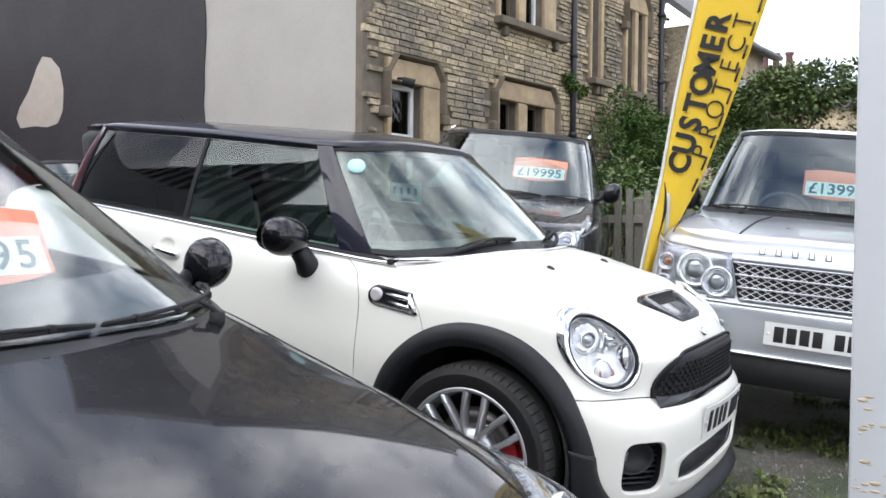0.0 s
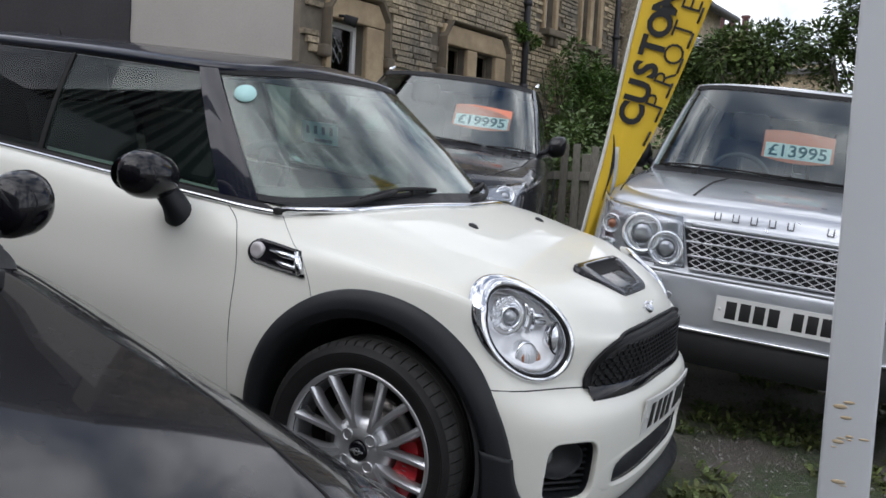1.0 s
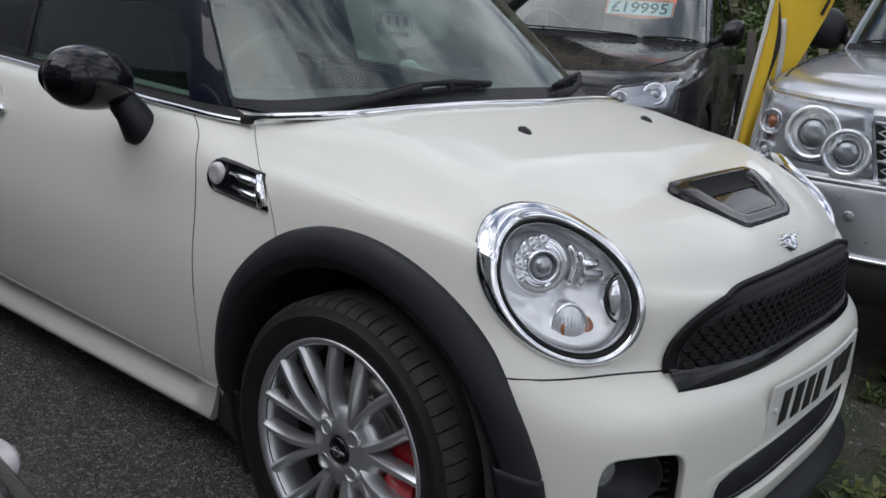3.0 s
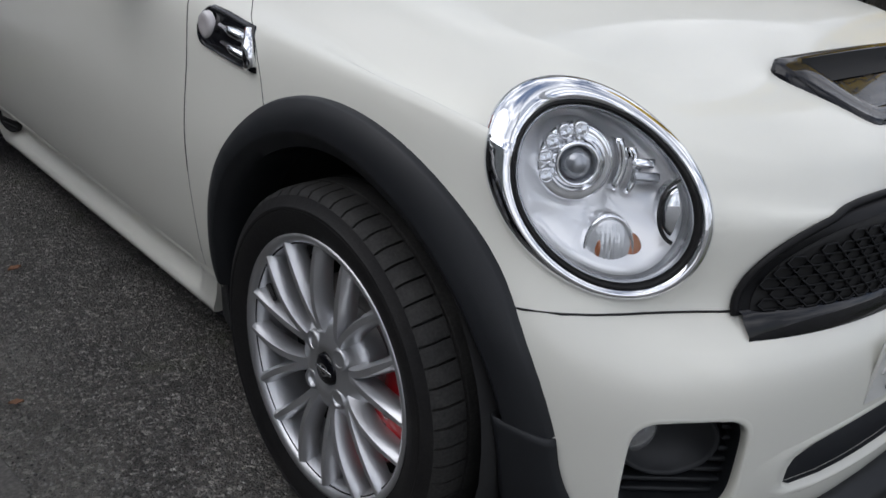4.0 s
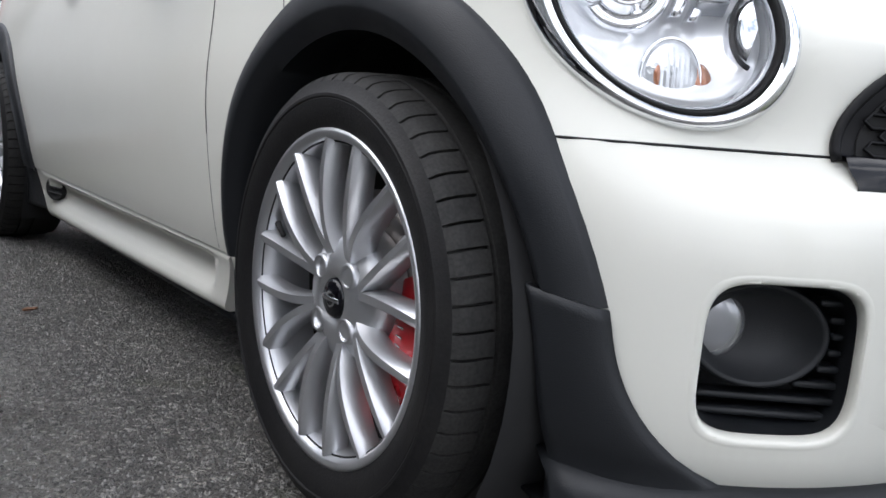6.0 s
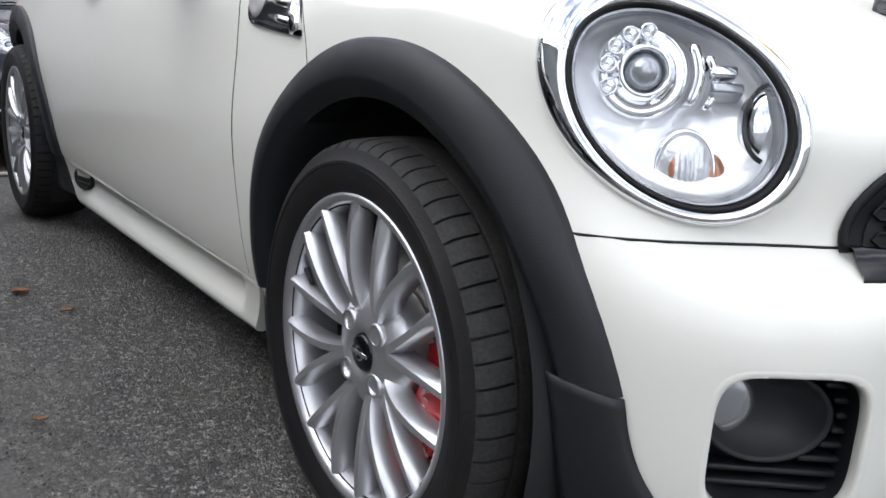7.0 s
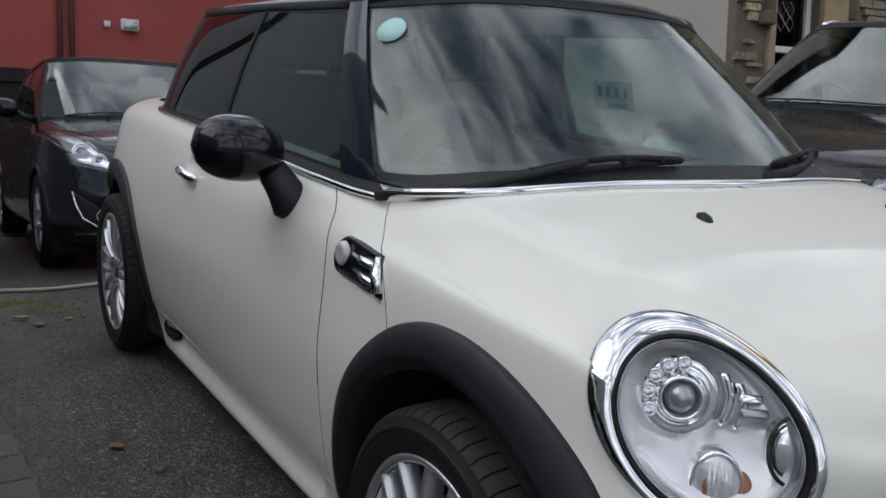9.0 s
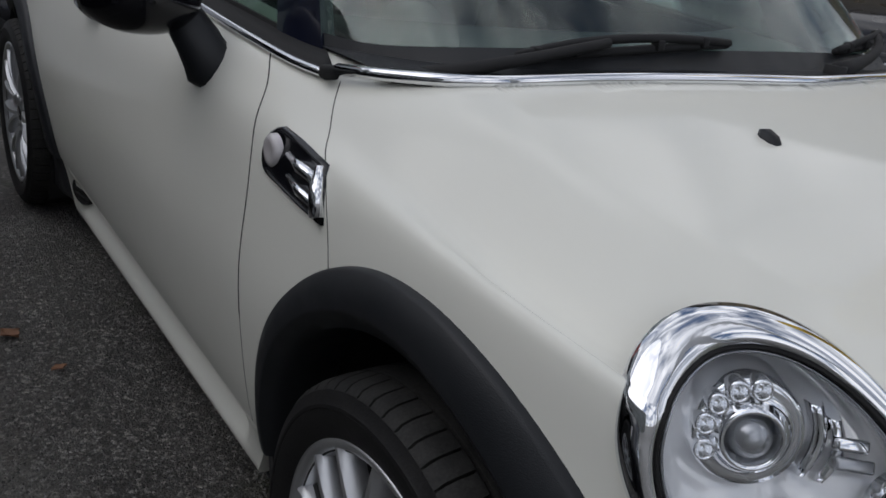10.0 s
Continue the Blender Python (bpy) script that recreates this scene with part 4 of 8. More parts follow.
# side skirts with a scooped face
for sg in (-1, 1):
    bm = bmesh.new()
    rows = []
    for i in range(65):
        u = i / 64
        x = -0.432 - 1.595 * u
        scoop = 0.036 * step(0.045, 0.075, u) * (1 - step(0.78, 0.91, u))
        row = []
        for y, z, deep in ((0.745, 0.289, 0), (0.754, 0.2885, 0), (0.7595, 0.285, 0), (0.7605, 0.277, 0), (0.759, 0.270, 0.2), (0.757, 0.265, 0.65), (0.755, 0.257, 0.96), (0.752, 0.243, 1.0), (0.749, 0.226, 0.86), (0.747, 0.207, 0.5), (0.746, 0.191, 0.2), (0.746, 0.179, 0.03), (0.745, 0.169, 0), (0.741, 0.160, 0), (0.731, 0.156, 0), (0.65, 0.162, 0)):
            low = (0.289 - z) / 0.133
            row.append(Vector((x - 0.06 * (1 - step(0, 0.14, u)) * low + 0.14 * step(0.86, 1.0, u) * low**1.5, sg * (y - scoop * deep), z - 0.018 * (u - 0.45) * low + 0.02 * step(0.90, 1.0, u) * (1 - low))))
        rows.append(row)
    vs = grid(bm, rows)
    bmesh.ops.recalc_face_normals(bm, faces=bm.faces)
    bm.faces.new(vs[0]), bm.faces.new(vs[-1])
    skirt = sharp(part("side_skirt", bm, M_WHITE, mini), 50)
    bm = bmesh.new()
    rows = [[Vector((x, sg * y, z)) for y, z in ((0.726, 0.160), (0.716, 0.140), (0.65, 0.138))] for x in (-0.49, -1.0, -1.5, -1.84)]
    grid(bm, rows)
    thicken(bm, 0.004)
    part("sill_strip", bm, M_TRIM, mini)
    bm = bmesh.new()
    c = Vector((-1.812, sg * 0.746, 0.244))
    lathe(bm, [(0.0, -0.004), (0.027, -0.003), (0.033, 0.003), (0.037, 0.002), (0.038, -0.02)], 32)
    for k in (-1, 0, 1):
        box(bm, (0.0, -0.001, 0.017 * k), (0.055, 0.006, 0.006), bevel=0.002)
    bmesh.ops.transform(bm, matrix=Matrix.Translation(c) @ Matrix.Rotation(radians(0 if sg > 0 else 180), 4, "Z") @ Matrix.Rotation(radians(4), 4, "X") @ Matrix.Rotation(radians(11 if sg < 0 else -11), 4, "Z") @ Matrix.Diagonal((1.7, 1, 0.98, 1)), verts=bm.verts)
    part("skirt_vent", bm, M_GAP, skirt, "dark oval vent")
# wheels
for x in (0.0, -2.467):
    wheel(mini, pose(x + 0.018, -0.719, 0.308, 0, 0, 0), r=0.308, rim=0.225, caliper=radians(-18 if x == 0 else 162))
    wheel(mini, pose(x + 0.018, 0.719, 0.308, 0, 0, 180), r=0.308, rim=0.225, caliper=None)

# headlamps
for sg, f in LAMPS:
    root = new("headlamp")
    root.parent = mini
    root.empty_display_size = 0.05
    rad_in = mirrored(lamp_shape, sg)
    rad_out = mirrored(ellipse(0.170, 0.123, -36), sg)


    NL = 96
    turns = [2 * math.pi * k / NL for k in range(NL)]

    def lamp_pt(u, v, d):
        return f[0] + f[1] * u + f[2] * v + f[3] * d

    def skin_depth(u, v):
        o = lamp_pt(u, v, 0)
        q, _ = skin.hit(o + f[3] * 0.25, -f[3])
        return (q - o).dot(f[3]) if q is not None else -0.2

    def ring_depth(points):
        """The skin's depth round a ring, never under the skin, with its kinks eased."""
        dep = np.array([skin_depth(*q) for q in points])
        dep = np.maximum(dep, np.median(dep) - 0.06)
        top_ = np.max([np.roll(dep, k) for k in range(-3, 4)], axis=0)
        for _ in range(3):
            top_ = np.mean([np.roll(top_, k) for k in range(-3, 4)], axis=0)
        return np.maximum(top_, dep)

    def ring_xy(u):
        out = []
        for a in turns:
            c, s = math.cos(a), math.sin(a)
            ro, ri = rad_out(a), rad_in(a) * 1.035
            out.append(((ro * c + sg * 0.006) * (1 - u) + ri * c * u, (ro * s + 0.006) * (1 - u) + ri * s * u))
        return out

    shares = ((-0.05, -0.012), (0.0, 0.002), (0.12, 0.007), (0.3, 0.011), (0.5, 0.013), (0.7, 0.013), (0.88, 0.011), (1.0, 0.007))
    rings = [(ring_xy(u), off) for u, off in shares]
    base_d = np.maximum(ring_depth(rings[1][0]), -0.5)
    in_d = ring_depth(rings[-1][0])
    bm = bmesh.new()
    rows = []
    deps = []
    for (xy, off), (u, _) in zip(rings, shares):
        deps.append(np.maximum(base_d * (1 - max(u, 0)) + in_d * max(u, 0), ring_depth(xy) if u > 0 else -1.0))
    for k in range(NL):
        rows.append([lamp_pt(*rings[j][0][k], deps[j][k] + rings[j][1]) for j in range(len(rings))])
    grid(bm, rows, closed_u=True)
    part("lamp_bezel", bm, M_CHROME, root, "chrome headlamp ring")
    inner = deps[-1]
    bm = bmesh.new()
    rows = []
    for k, a in enumerate(turns):
        rows.append([lamp_pt(rad_in(a) * s_ * math.cos(a), rad_in(a) * s_ * math.sin(a), inner[k] + o_) for s_, o_ in ((1.04, 0.003), (1.03, 0.009), (1.012, 0.010), (1.0, 0.006), (0.99, 0.0), (0.983, -0.02))])
    grid(bm, rows, closed_u=True)
    part("lamp_seal", bm, M_GAP, root, "black rubber seal")
    edge = [lamp_pt(rad_in(a) * math.cos(a), rad_in(a) * math.sin(a), inner[k]) for k, a in enumerate(turns)]
    mid = sum(edge, Vector()) / NL
    nn = f[3]
    bm = bmesh.new()
    rows = []
    for k in range(NL):
        rows.append([mid + (edge[k] - mid) * s + nn * (0.005 + 0.028 * (1 - s * s)) for s in (1.0, 0.93, 0.82, 0.68, 0.5, 0.3, 0.12, 0.0)])
    grid(bm, rows, closed_u=True)
    bmesh.ops.remove_doubles(bm, verts=bm.verts, dist=1e-5)
    part("lamp_lens", bm, M_LENS, root, "clear lamp cover").visible_shadow = False
    bm = bmesh.new()
    rows = []
    for k in range(NL):
        rows.append([mid + (edge[k] - mid) * s + nn * off for s, off in ((1.0, -0.004), (0.96, -0.012), (0.93, -0.03))] + [mid + (edge[k] - mid) * s + nn * (off - 0.42 * ((edge[k] - mid).dot(f[2]) * s + 0.03) + 0.0025 * math.cos(5 * turns[k]) * s) for s, off in ((0.90, -0.036), (0.8, -0.040), (0.7, -0.045), (0.55, -0.049), (0.4, -0.052), (0.2, -0.054), (0.0, -0.054))])
    grid(bm, rows, closed_u=True)
    bmesh.ops.remove_doubles(bm, verts=bm.verts, dist=1e-5)
    part("reflector", bm, M_BOWL, root)
    c0, h, w, n = f
    hh = h * (-sg)

    def spot(u, v, d):
        return mid + hh * u + w * v + n * d

    turn = n.to_track_quat("Z", "Y").to_matrix().to_4x4()
    # clear ring inside the seal
    bm = bmesh.new()
    rows = []
    for k in range(NL):
        rows.append([mid + (edge[k] - mid) * s_ + nn * o_ for s_, o_ in ((0.985, -0.002), (0.970, 0.002), (0.945, -0.006), (0.93, -0.016), (0.925, -0.03))])
    grid(bm, rows, closed_u=True)
    part("inner_ring", bm, M_LAMPGREY, root, "clear grey inner lamp ring")
    # projector: cup, ring, dark lens ball
    bm = bmesh.new()
    lathe(bm, [(0.020, -0.03), (0.0245, -0.004), (0.027, 0.002), (0.031, -0.002), (0.034, -0.014), (0.044, -0.020), (0.050, -0.016), (0.054, -0.026), (0.058, -0.075)], 48, axis="z")
    part("projector_ring", bm, M_FACET, root, m=Matrix.Translation(spot(-0.034, 0.036, -0.018)) @ turn)
    bm = bmesh.new()
    lathe(bm, [(0.0, 0.010), (0.008, 0.009), (0.015, 0.004), (0.020, -0.004), (0.023, -0.02)], 36, axis="z")
    part("projector_lens", bm, M_LAMPGREY, root, "smoked glass projector", m=Matrix.Translation(spot(-0.034, 0.036, -0.020)) @ turn)
    for a_ in (88, 116, 144, 172, 204):
        bm = bmesh.new()
        lathe(bm, [(0.0, -0.010), (0.005, -0.008), (0.0072, 0.0), (0.0092, 0.003), (0.0108, -0.003), (0.0112, -0.02)], 18, axis="z")
        q = radians(a_)
        part("lamp_ring", bm, M_REFLECT, root, m=Matrix.Translation(spot(-0.034 + 0.043 * math.cos(q), 0.036 + 0.046 * math.sin(q), -0.026)) @ turn)
    # upright flutes between the projector and the inner edge
    for k in range(2):
        bm = bmesh.new()
        rows = []
        for i in range(9):
            v_ = 0.072 - 0.012 * k - (0.070 - 0.008 * k) * i / 8
            bow = 0.010 * math.sin(math.pi * i / 8)
            rows.append([spot(0.014 + 0.020 * k + bow + du, v_, -0.034 - 0.002 * k + dd_) for du, dd_ in ((0.0, -0.016), (0.004, -0.004), (0.009, 0.0), (0.015, -0.005), (0.018, -0.018))])
        grid(bm, rows)
        thicken(bm, 0.001)
        part("lamp_flute", bm, M_FACET, root)
    for k in range(2):
        bm = bmesh.new()
        box(bm, (0, 0, 0), (0.030 + 0.006 * k, 0.013, 0.03), bevel=0.003)
        part("lamp_fin", bm, M_FACET if k != 1 else M_LAMPGREY, root, m=Matrix.Translation(spot(0.058 + 0.006 * k, 0.038 - 0.019 * k, -0.038)) @ turn @ Matrix.Rotation(radians(-22), 4, "X"))
    # indicator and its amber bulb
    bm = bmesh.new()
    rows = []
    for k in range(72):
        q = math.tau * k / 72
        row = []
        for j in range(18):
            r_ = 0.030 * j / 17
            x_, y_ = r_ * math.cos(q), 1.35 * r_ * math.sin(q)
            row.append(Vector((x_, y_, 0.014 - 12.0 * r_ * r_ + 0.0013 * math.cos(math.tau * x_ / 0.0062) * (1 - j / 17))))
        row.append(Vector((0.031 * math.cos(q), 0.0419 * math.sin(q), -0.028)))
        rows.append(row)
    grid(bm, rows, closed_u=True)
    bmesh.ops.remove_doubles(bm, verts=bm.verts, dist=1e-5)
    part("indicator", bm, M_FLUTED, root, "clear fluted indicator", m=Matrix.Translation(spot(0.018, -0.074, -0.012)) @ turn)
    bm = bmesh.new()
    bmesh.ops.create_uvsphere(bm, u_segments=16, v_segments=10, radius=0.009)
    bmesh.ops.transform(bm, matrix=Matrix.Diagonal((0.7, 1.6, 0.5, 1)), verts=bm.verts)
    part("amber_bulb", bm, M_AMBER, root, "amber bulb", m=Matrix.Translation(spot(0.004, -0.074, -0.004)) @ turn)
    bm = bmesh.new()
    bmesh.ops.create_uvsphere(bm, u_segments=20, v_segments=12, radius=0.022)
    bmesh.ops.transform(bm, matrix=Matrix.Diagonal((0.85, 1.45, 0.6, 1)), verts=bm.verts)
    part("amber_bulb", bm, M_AMBER, root, "amber bulb", m=Matrix.Translation(spot(0.050, -0.084, -0.020)) @ turn)
    bm = bmesh.new()
    rows = []
    for k in range(48):
        q = math.tau * k / 48
        rows.append([spot(0.018 + r_ * math.cos(q), -0.074 + 1.33 * r_ * math.sin(q), -0.012 + o_) for r_, o_ in ((0.0305, -0.01), (0.0315, 0.004), (0.034, 0.005), (0.036, -0.002), (0.037, -0.03))])
    grid(bm, rows, closed_u=True)
    part("indicator_ring", bm, M_FACET, root)
    # chrome half-moon at the inner edge
    bm = bmesh.new()
    tube(bm, [spot(0.108 - 0.036 * math.cos(radians(q)) * 0.85, -0.016 + 0.036 * math.sin(radians(q)) * 1.25, 0.002) for q in range(-75, 76, 10)], 0.003, 8)
    part("washer_seal", bm, M_GAP, root)
    bm = bmesh.new()
    rows = []
    for k in range(13):
        q = radians(-70 + 140 * k / 12)
        rows.append([spot(0.106 - r_ * math.cos(q) * 0.85, -0.016 + r_ * math.sin(q) * 1.25, o_) for r_, o_ in ((0.0, 0.004), (0.022, 0.004), (0.030, 0.0), (0.033, -0.03))])
    grid(bm, rows)
    part("lamp_washer_cap", bm, M_CHROME, root)

# fog lamp recesses
for sg, f in FOGS:
    rad = mirrored(fog_shape, sg)
    lip = part("fog_surround", ring_strip(skin, f, rad, [(1.16, -0.0012, 0), (1.10, 0.0004, 0), (1.05, 0.0003, 0), (1.02, -0.0012, 0), (1.0, -0.005, 0), (0.985, -0.014, 0), (0.98, -0.03, 0)], 88), M_WHITE, mini)
    part("fog_recess", ring_strip(skin, f, rad, [(0.978, -0.018, 0), (0.965, -0.045, 0), (0.90, -0.11, 0), (0.6, -0.12, 0), (0.0, -0.12, 0)], 64), M_TRIM, mini)
    c, h, w, n = f
    hh = h * (-sg)
    for k in range(8):
        z = -0.070 + 0.0185 * k
        wide = 1 - ((z - 0.020) / 0.064) ** 2
        u0 = -0.012 + 0.083 * math.sqrt(wide) if wide > 0 else -0.070
        if u0 > 0.074:
            continue
        bm = bmesh.new()
        box(bm, (0, 0, 0), (0.084 - u0, 0.008, 0.03), bevel=0.003)
        part("fog_slat", bm, M_TRIM, lip, m=Matrix.Translation(c + hh * (u0 + 0.084) / 2 + w * z - n * 0.046) @ Matrix((h, w, n)).transposed().to_4x4())
    bm = bmesh.new()
    lathe(bm, [(0.0, -0.040), (0.03, -0.038), (0.054, -0.030), (0.068, -0.016), (0.073, -0.010), (0.077, -0.014), (0.080, -0.04), (0.082, -0.09)], 48, axis="z")
    part("fog_cowl", bm, M_TRIM, lip, m=Matrix.Translation(c - hh * 0.012 + w * 0.020 - n * 0.010) @ Matrix((h, w, n)).transposed().to_4x4() @ Matrix.Diagonal((1.0, 0.76, 1, 1)))
    bm = bmesh.new()
    lathe(bm, [(0.0, 0.006), (0.02, 0.0055), (0.036, 0.003), (0.043, -0.004), (0.045, -0.02)], 36, axis="z")
    part("fog_lamp", bm, M_LAMPGREY, lip, "grey fog lamp", m=Matrix.Translation(c - hh * 0.064 + w * 0.026 - n * 0.040) @ n.to_track_quat("Z", "Y").to_matrix().to_4x4())
part("intake_lip", ring_strip(skin, INTAKE, intake_shape, [(1.20, -0.001, 0), (1.14, 0.001, 0), (1.06, 0.002, 0), (1.0, 0.0, 0), (0.97, -0.02, 0)], 144), M_WHITE, mini)
part("lower_intake", ring_strip(skin, INTAKE, intake_shape, [(0.975, -0.012, 0), (0.95, -0.06, 0), (0.5, -0.07, 0), (0.0, -0.07, 0)], 144), M_TRIM, mini)


# grille: gloss border, dark back, honeycomb and foot strip
G_LOW, G_WIDE = 0.554, 0.486


def grille_top(y, shrink_=0.0):
    u = min(1.0, abs(y) / (G_WIDE - shrink_))
    return (0.144 - shrink_) * (1 - u**5.0) ** 0.55


def grille_at(y, z):
    """The nose's skin behind the grille, eased along y."""
    return Vector((sum(skin.face(y + dy, z)[0].x for dy in (-0.06, -0.04, -0.02, 0, 0.02, 0.04, 0.06)) / 7 + 0.003, y, z))


def grille_sheet(name, shrink_, low, off, material, parent, label=""):
    bm = bmesh.new()
    rows = []
    for i in range(61):
        y = (G_WIDE - shrink_) * math.sin(radians(-90 + 180 * i / 60))
        zt_ = G_LOW + low + grille_top(y, shrink_)
        rows.append([grille_at(y, G_LOW + low + (zt_ - G_LOW - low) * j / 10) + Vector((off, 0, 0)) for j in range(11)])
    grid(bm, rows)
    thicken(bm, 0.003)
    return part(name, bm, material, parent, label)


grille = grille_sheet("grille", 0.0, 0.0, 0.006, M_GRILLE, mini, "black honeycomb grille")
grille_sheet("grille_back", 0.020, 0.004, 0.0085, M_GAP, grille)
bm = bmesh.new()
for j in range(9):
    for i in range(-15, 16):
        y, z = (i + 0.5 * (j % 2)) * 0.034, G_LOW + 0.014 + 0.0150 * j
        if abs(y) > G_WIDE - 0.038 or z > G_LOW + grille_top(y, 0.020) - 0.008:
            continue
        pts = [grille_at(y + 0.0172 * math.cos(a_), z + 0.0088 * math.sin(a_)) + Vector((0.012, 0, 0)) for a_ in (0, 1.05, 2.1, 3.14, 4.19, 5.24)]
        tube(bm, pts, 0.0022, 4, closed=True)
part("grille_mesh", bm, M_GRILLE, grille)
bm = bmesh.new()
tube(bm, [grille_at(y, G_LOW + grille_top(y)) + Vector((0.006, 0, 0)) for y in [G_WIDE * math.sin(radians(-90 + 180 * i / 60)) for i in range(61)]], 0.006, 8)
part("grille_frame", bm, M_GRILLE, grille)
bm = bmesh.new()
rows = []
for i in range(49):
    y = 0.482 * (-1 + 2 * i / 48)
    rows.append([skin.face(y, z)[0] + Vector((o, 0, 0)) for z, o in ((0.562, 0.004), (0.558, 0.016), (0.545, 0.012), (0.530, 0.008), (0.522, -0.002))])
grid(bm, rows)
part("grille_foot", bm, M_BLACK, mini, "gloss black strip under the grille")
p0, n0 = skin.face(0, 0.45)
plate(mini, Matrix.Translation(Vector((0.668, 0, 0.446))) @ Matrix(((0, 0, 1), (1, 0, 0), (0, 1, 0))).to_4x4() @ Matrix.Rotation(radians(4), 4, "X"), bend=0.22)

# bonnet scoop
bm = bmesh.new()


def lid_pt(x, y, o):
    p, _ = skin.lid(x, y)
    return Vector((x, y, p.z + o))


loop = [(0.350, -0.20 + 0.40 * i / 10) for i in range(11)]
right_edge = [(0.352, 0.206), (0.360, 0.215), (0.374, 0.218), (0.395, 0.210), (0.43, 0.187), (0.470, 0.160), (0.490, 0.144), (0.501, 0.127)]
loop += right_edge + [(0.505, 0.11 - 0.22 * i / 8) for i in range(9)] + [(x, -y) for x, y in reversed(right_edge)]
mid_l = Vector((0.425, 0))


def shrink(q, s):
    return mid_l + (Vector(q) - mid_l) * s


rows = []
for q in loop:
    raise_ = 0.013 * (1 - step(0.36, 0.48, q[0])) + 0.006
    rows.append([lid_pt(*q, -0.002), lid_pt(*shrink(q, 0.985), 0.006 + raise_ * 0.5), lid_pt(*shrink(q, 0.94), raise_), lid_pt(*shrink(q, 0.86), raise_ + 0.002), lid_pt(*shrink(q, 0.74), raise_ + 0.002), lid_pt(*shrink(q, 0.66), raise_ - 0.001), lid_pt(*shrink(q, 0.635), raise_ - 0.008), lid_pt(*shrink(q, 0.625), -0.012)])
grid(bm, rows, closed_u=True)
scoop = part("bonnet_scoop", bm, M_BLACK, mini, "gloss black bonnet air scoop")
bm = bmesh.new()
grid(bm, [[lid_pt(0.380 + 0.10 * i / 6, y_ * (0.150 - 0.05 * i / 6), 0.002 + 0.0008 * i) for y_ in (-1, -0.5, 0, 0.5, 1)] for i in range(7)])
part("scoop_floor", bm, M_BLACK, scoop)
bm = bmesh.new()
grid(bm, [[lid_pt(x_, y_ * hw_, o_) for y_ in (-1, -0.5, 0, 0.5, 1)] for x_, hw_, o_ in ((0.378, 0.163, 0.026), (0.382, 0.160, 0.006), (0.412, 0.145, 0.0055))])
part("scoop_mouth", bm, M_GAP, scoop)
# washer jets and badge
for y in (-0.282, 0.282):
    bm = bmesh.new()
    p = lid_pt(0.031, y, 0.0)
    rows = []
    for dx, wd, hh_ in ((-0.014, 0.007, 0.010), (-0.006, 0.011, 0.012), (0.010, 0.011, 0.006), (0.018, 0.006, -0.001)):
        rows.append([p + Vector((dx, -wd, -0.004)), p + Vector((dx, -wd * 0.7, hh_)), p + Vector((dx, wd * 0.7, hh_)), p + Vector((dx, wd, -0.004))])
    vs = grid(bm, rows)
    bm.faces.new(vs[0]), bm.faces.new(vs[-1])
    part("washer_jet", bm, M_TRIM, mini)
c_, n_ = skin.face(0, 0.728)
turn = Matrix.Translation(c_ + n_ * 0.006) @ n_.to_track_quat("Z", "Y").to_matrix().to_4x4()
bm = bmesh.new()
lathe(bm, [(0.0, 0.004), (0.014, 0.004), (0.017, 0.007), (0.020, 0.003), (0.021, -0.004)], 28, axis="z")
part("bonnet_badge", bm, M_CHROME, mini, "chrome winged badge", m=turn)
for s_ in (-1, 1):
    bm = bmesh.new()
    for k in range(3):
        a_ = c_ + n_ * 0.007 + Vector((0, s_ * 0.018, 0.010 - 0.008 * k))
        b_ = c_ + n_ * 0.004 + Vector((-0.004, s_ * (0.062 - 0.012 * k), 0.014 - 0.011 * k))
        cyl(bm, a_, b_, 0.0045, 0.002, 8)
    part("badge_wing", bm, M_CHROME, mini)

# glasshouse
MINI_SILL = ((-0.75, 0.55, 3.0), (-2.0, 0.52, 3.0), 0.664, 0.685)
WAIST = ((-0.75, 0.565, 4.0), (-2.0, 0.52, 3.0), 0.712, 0.70)
MINI_CAB = dict(
    sill=MINI_SILL, roof=((-0.965, 0.265, 3.0), (-2.05, 0.36, 3.4), 0.530, 0.515),
    z_sill=lambda t: MINI["top"](*half_outline(MINI_SILL, t)) - 0.004,
    z_roof=lambda t: 1.312 + 0.030 * (1 - step(0.0, 0.30, t)) + 0.012 * step(0.3, 0.6, t) - 0.015 * step(0.75, 1, t),
    s=(0.293, 0.338, 0.555, 0.562, 0.80, 0.875), m_post=M_NAVY, m_roof=M_NAVY, crown=0.062, bulge=0.03, lip=0.016, lean=0.032, foot_v=0.065, roof_label="blue-black painted roof", m_rear=M_PRIVACY, m_screen=M_GREENSCREEN)
at = cabin(MINI_CAB, mini)
cockpit(mini, -0.36, 0.93, 0.57, 0.28, -2.2)
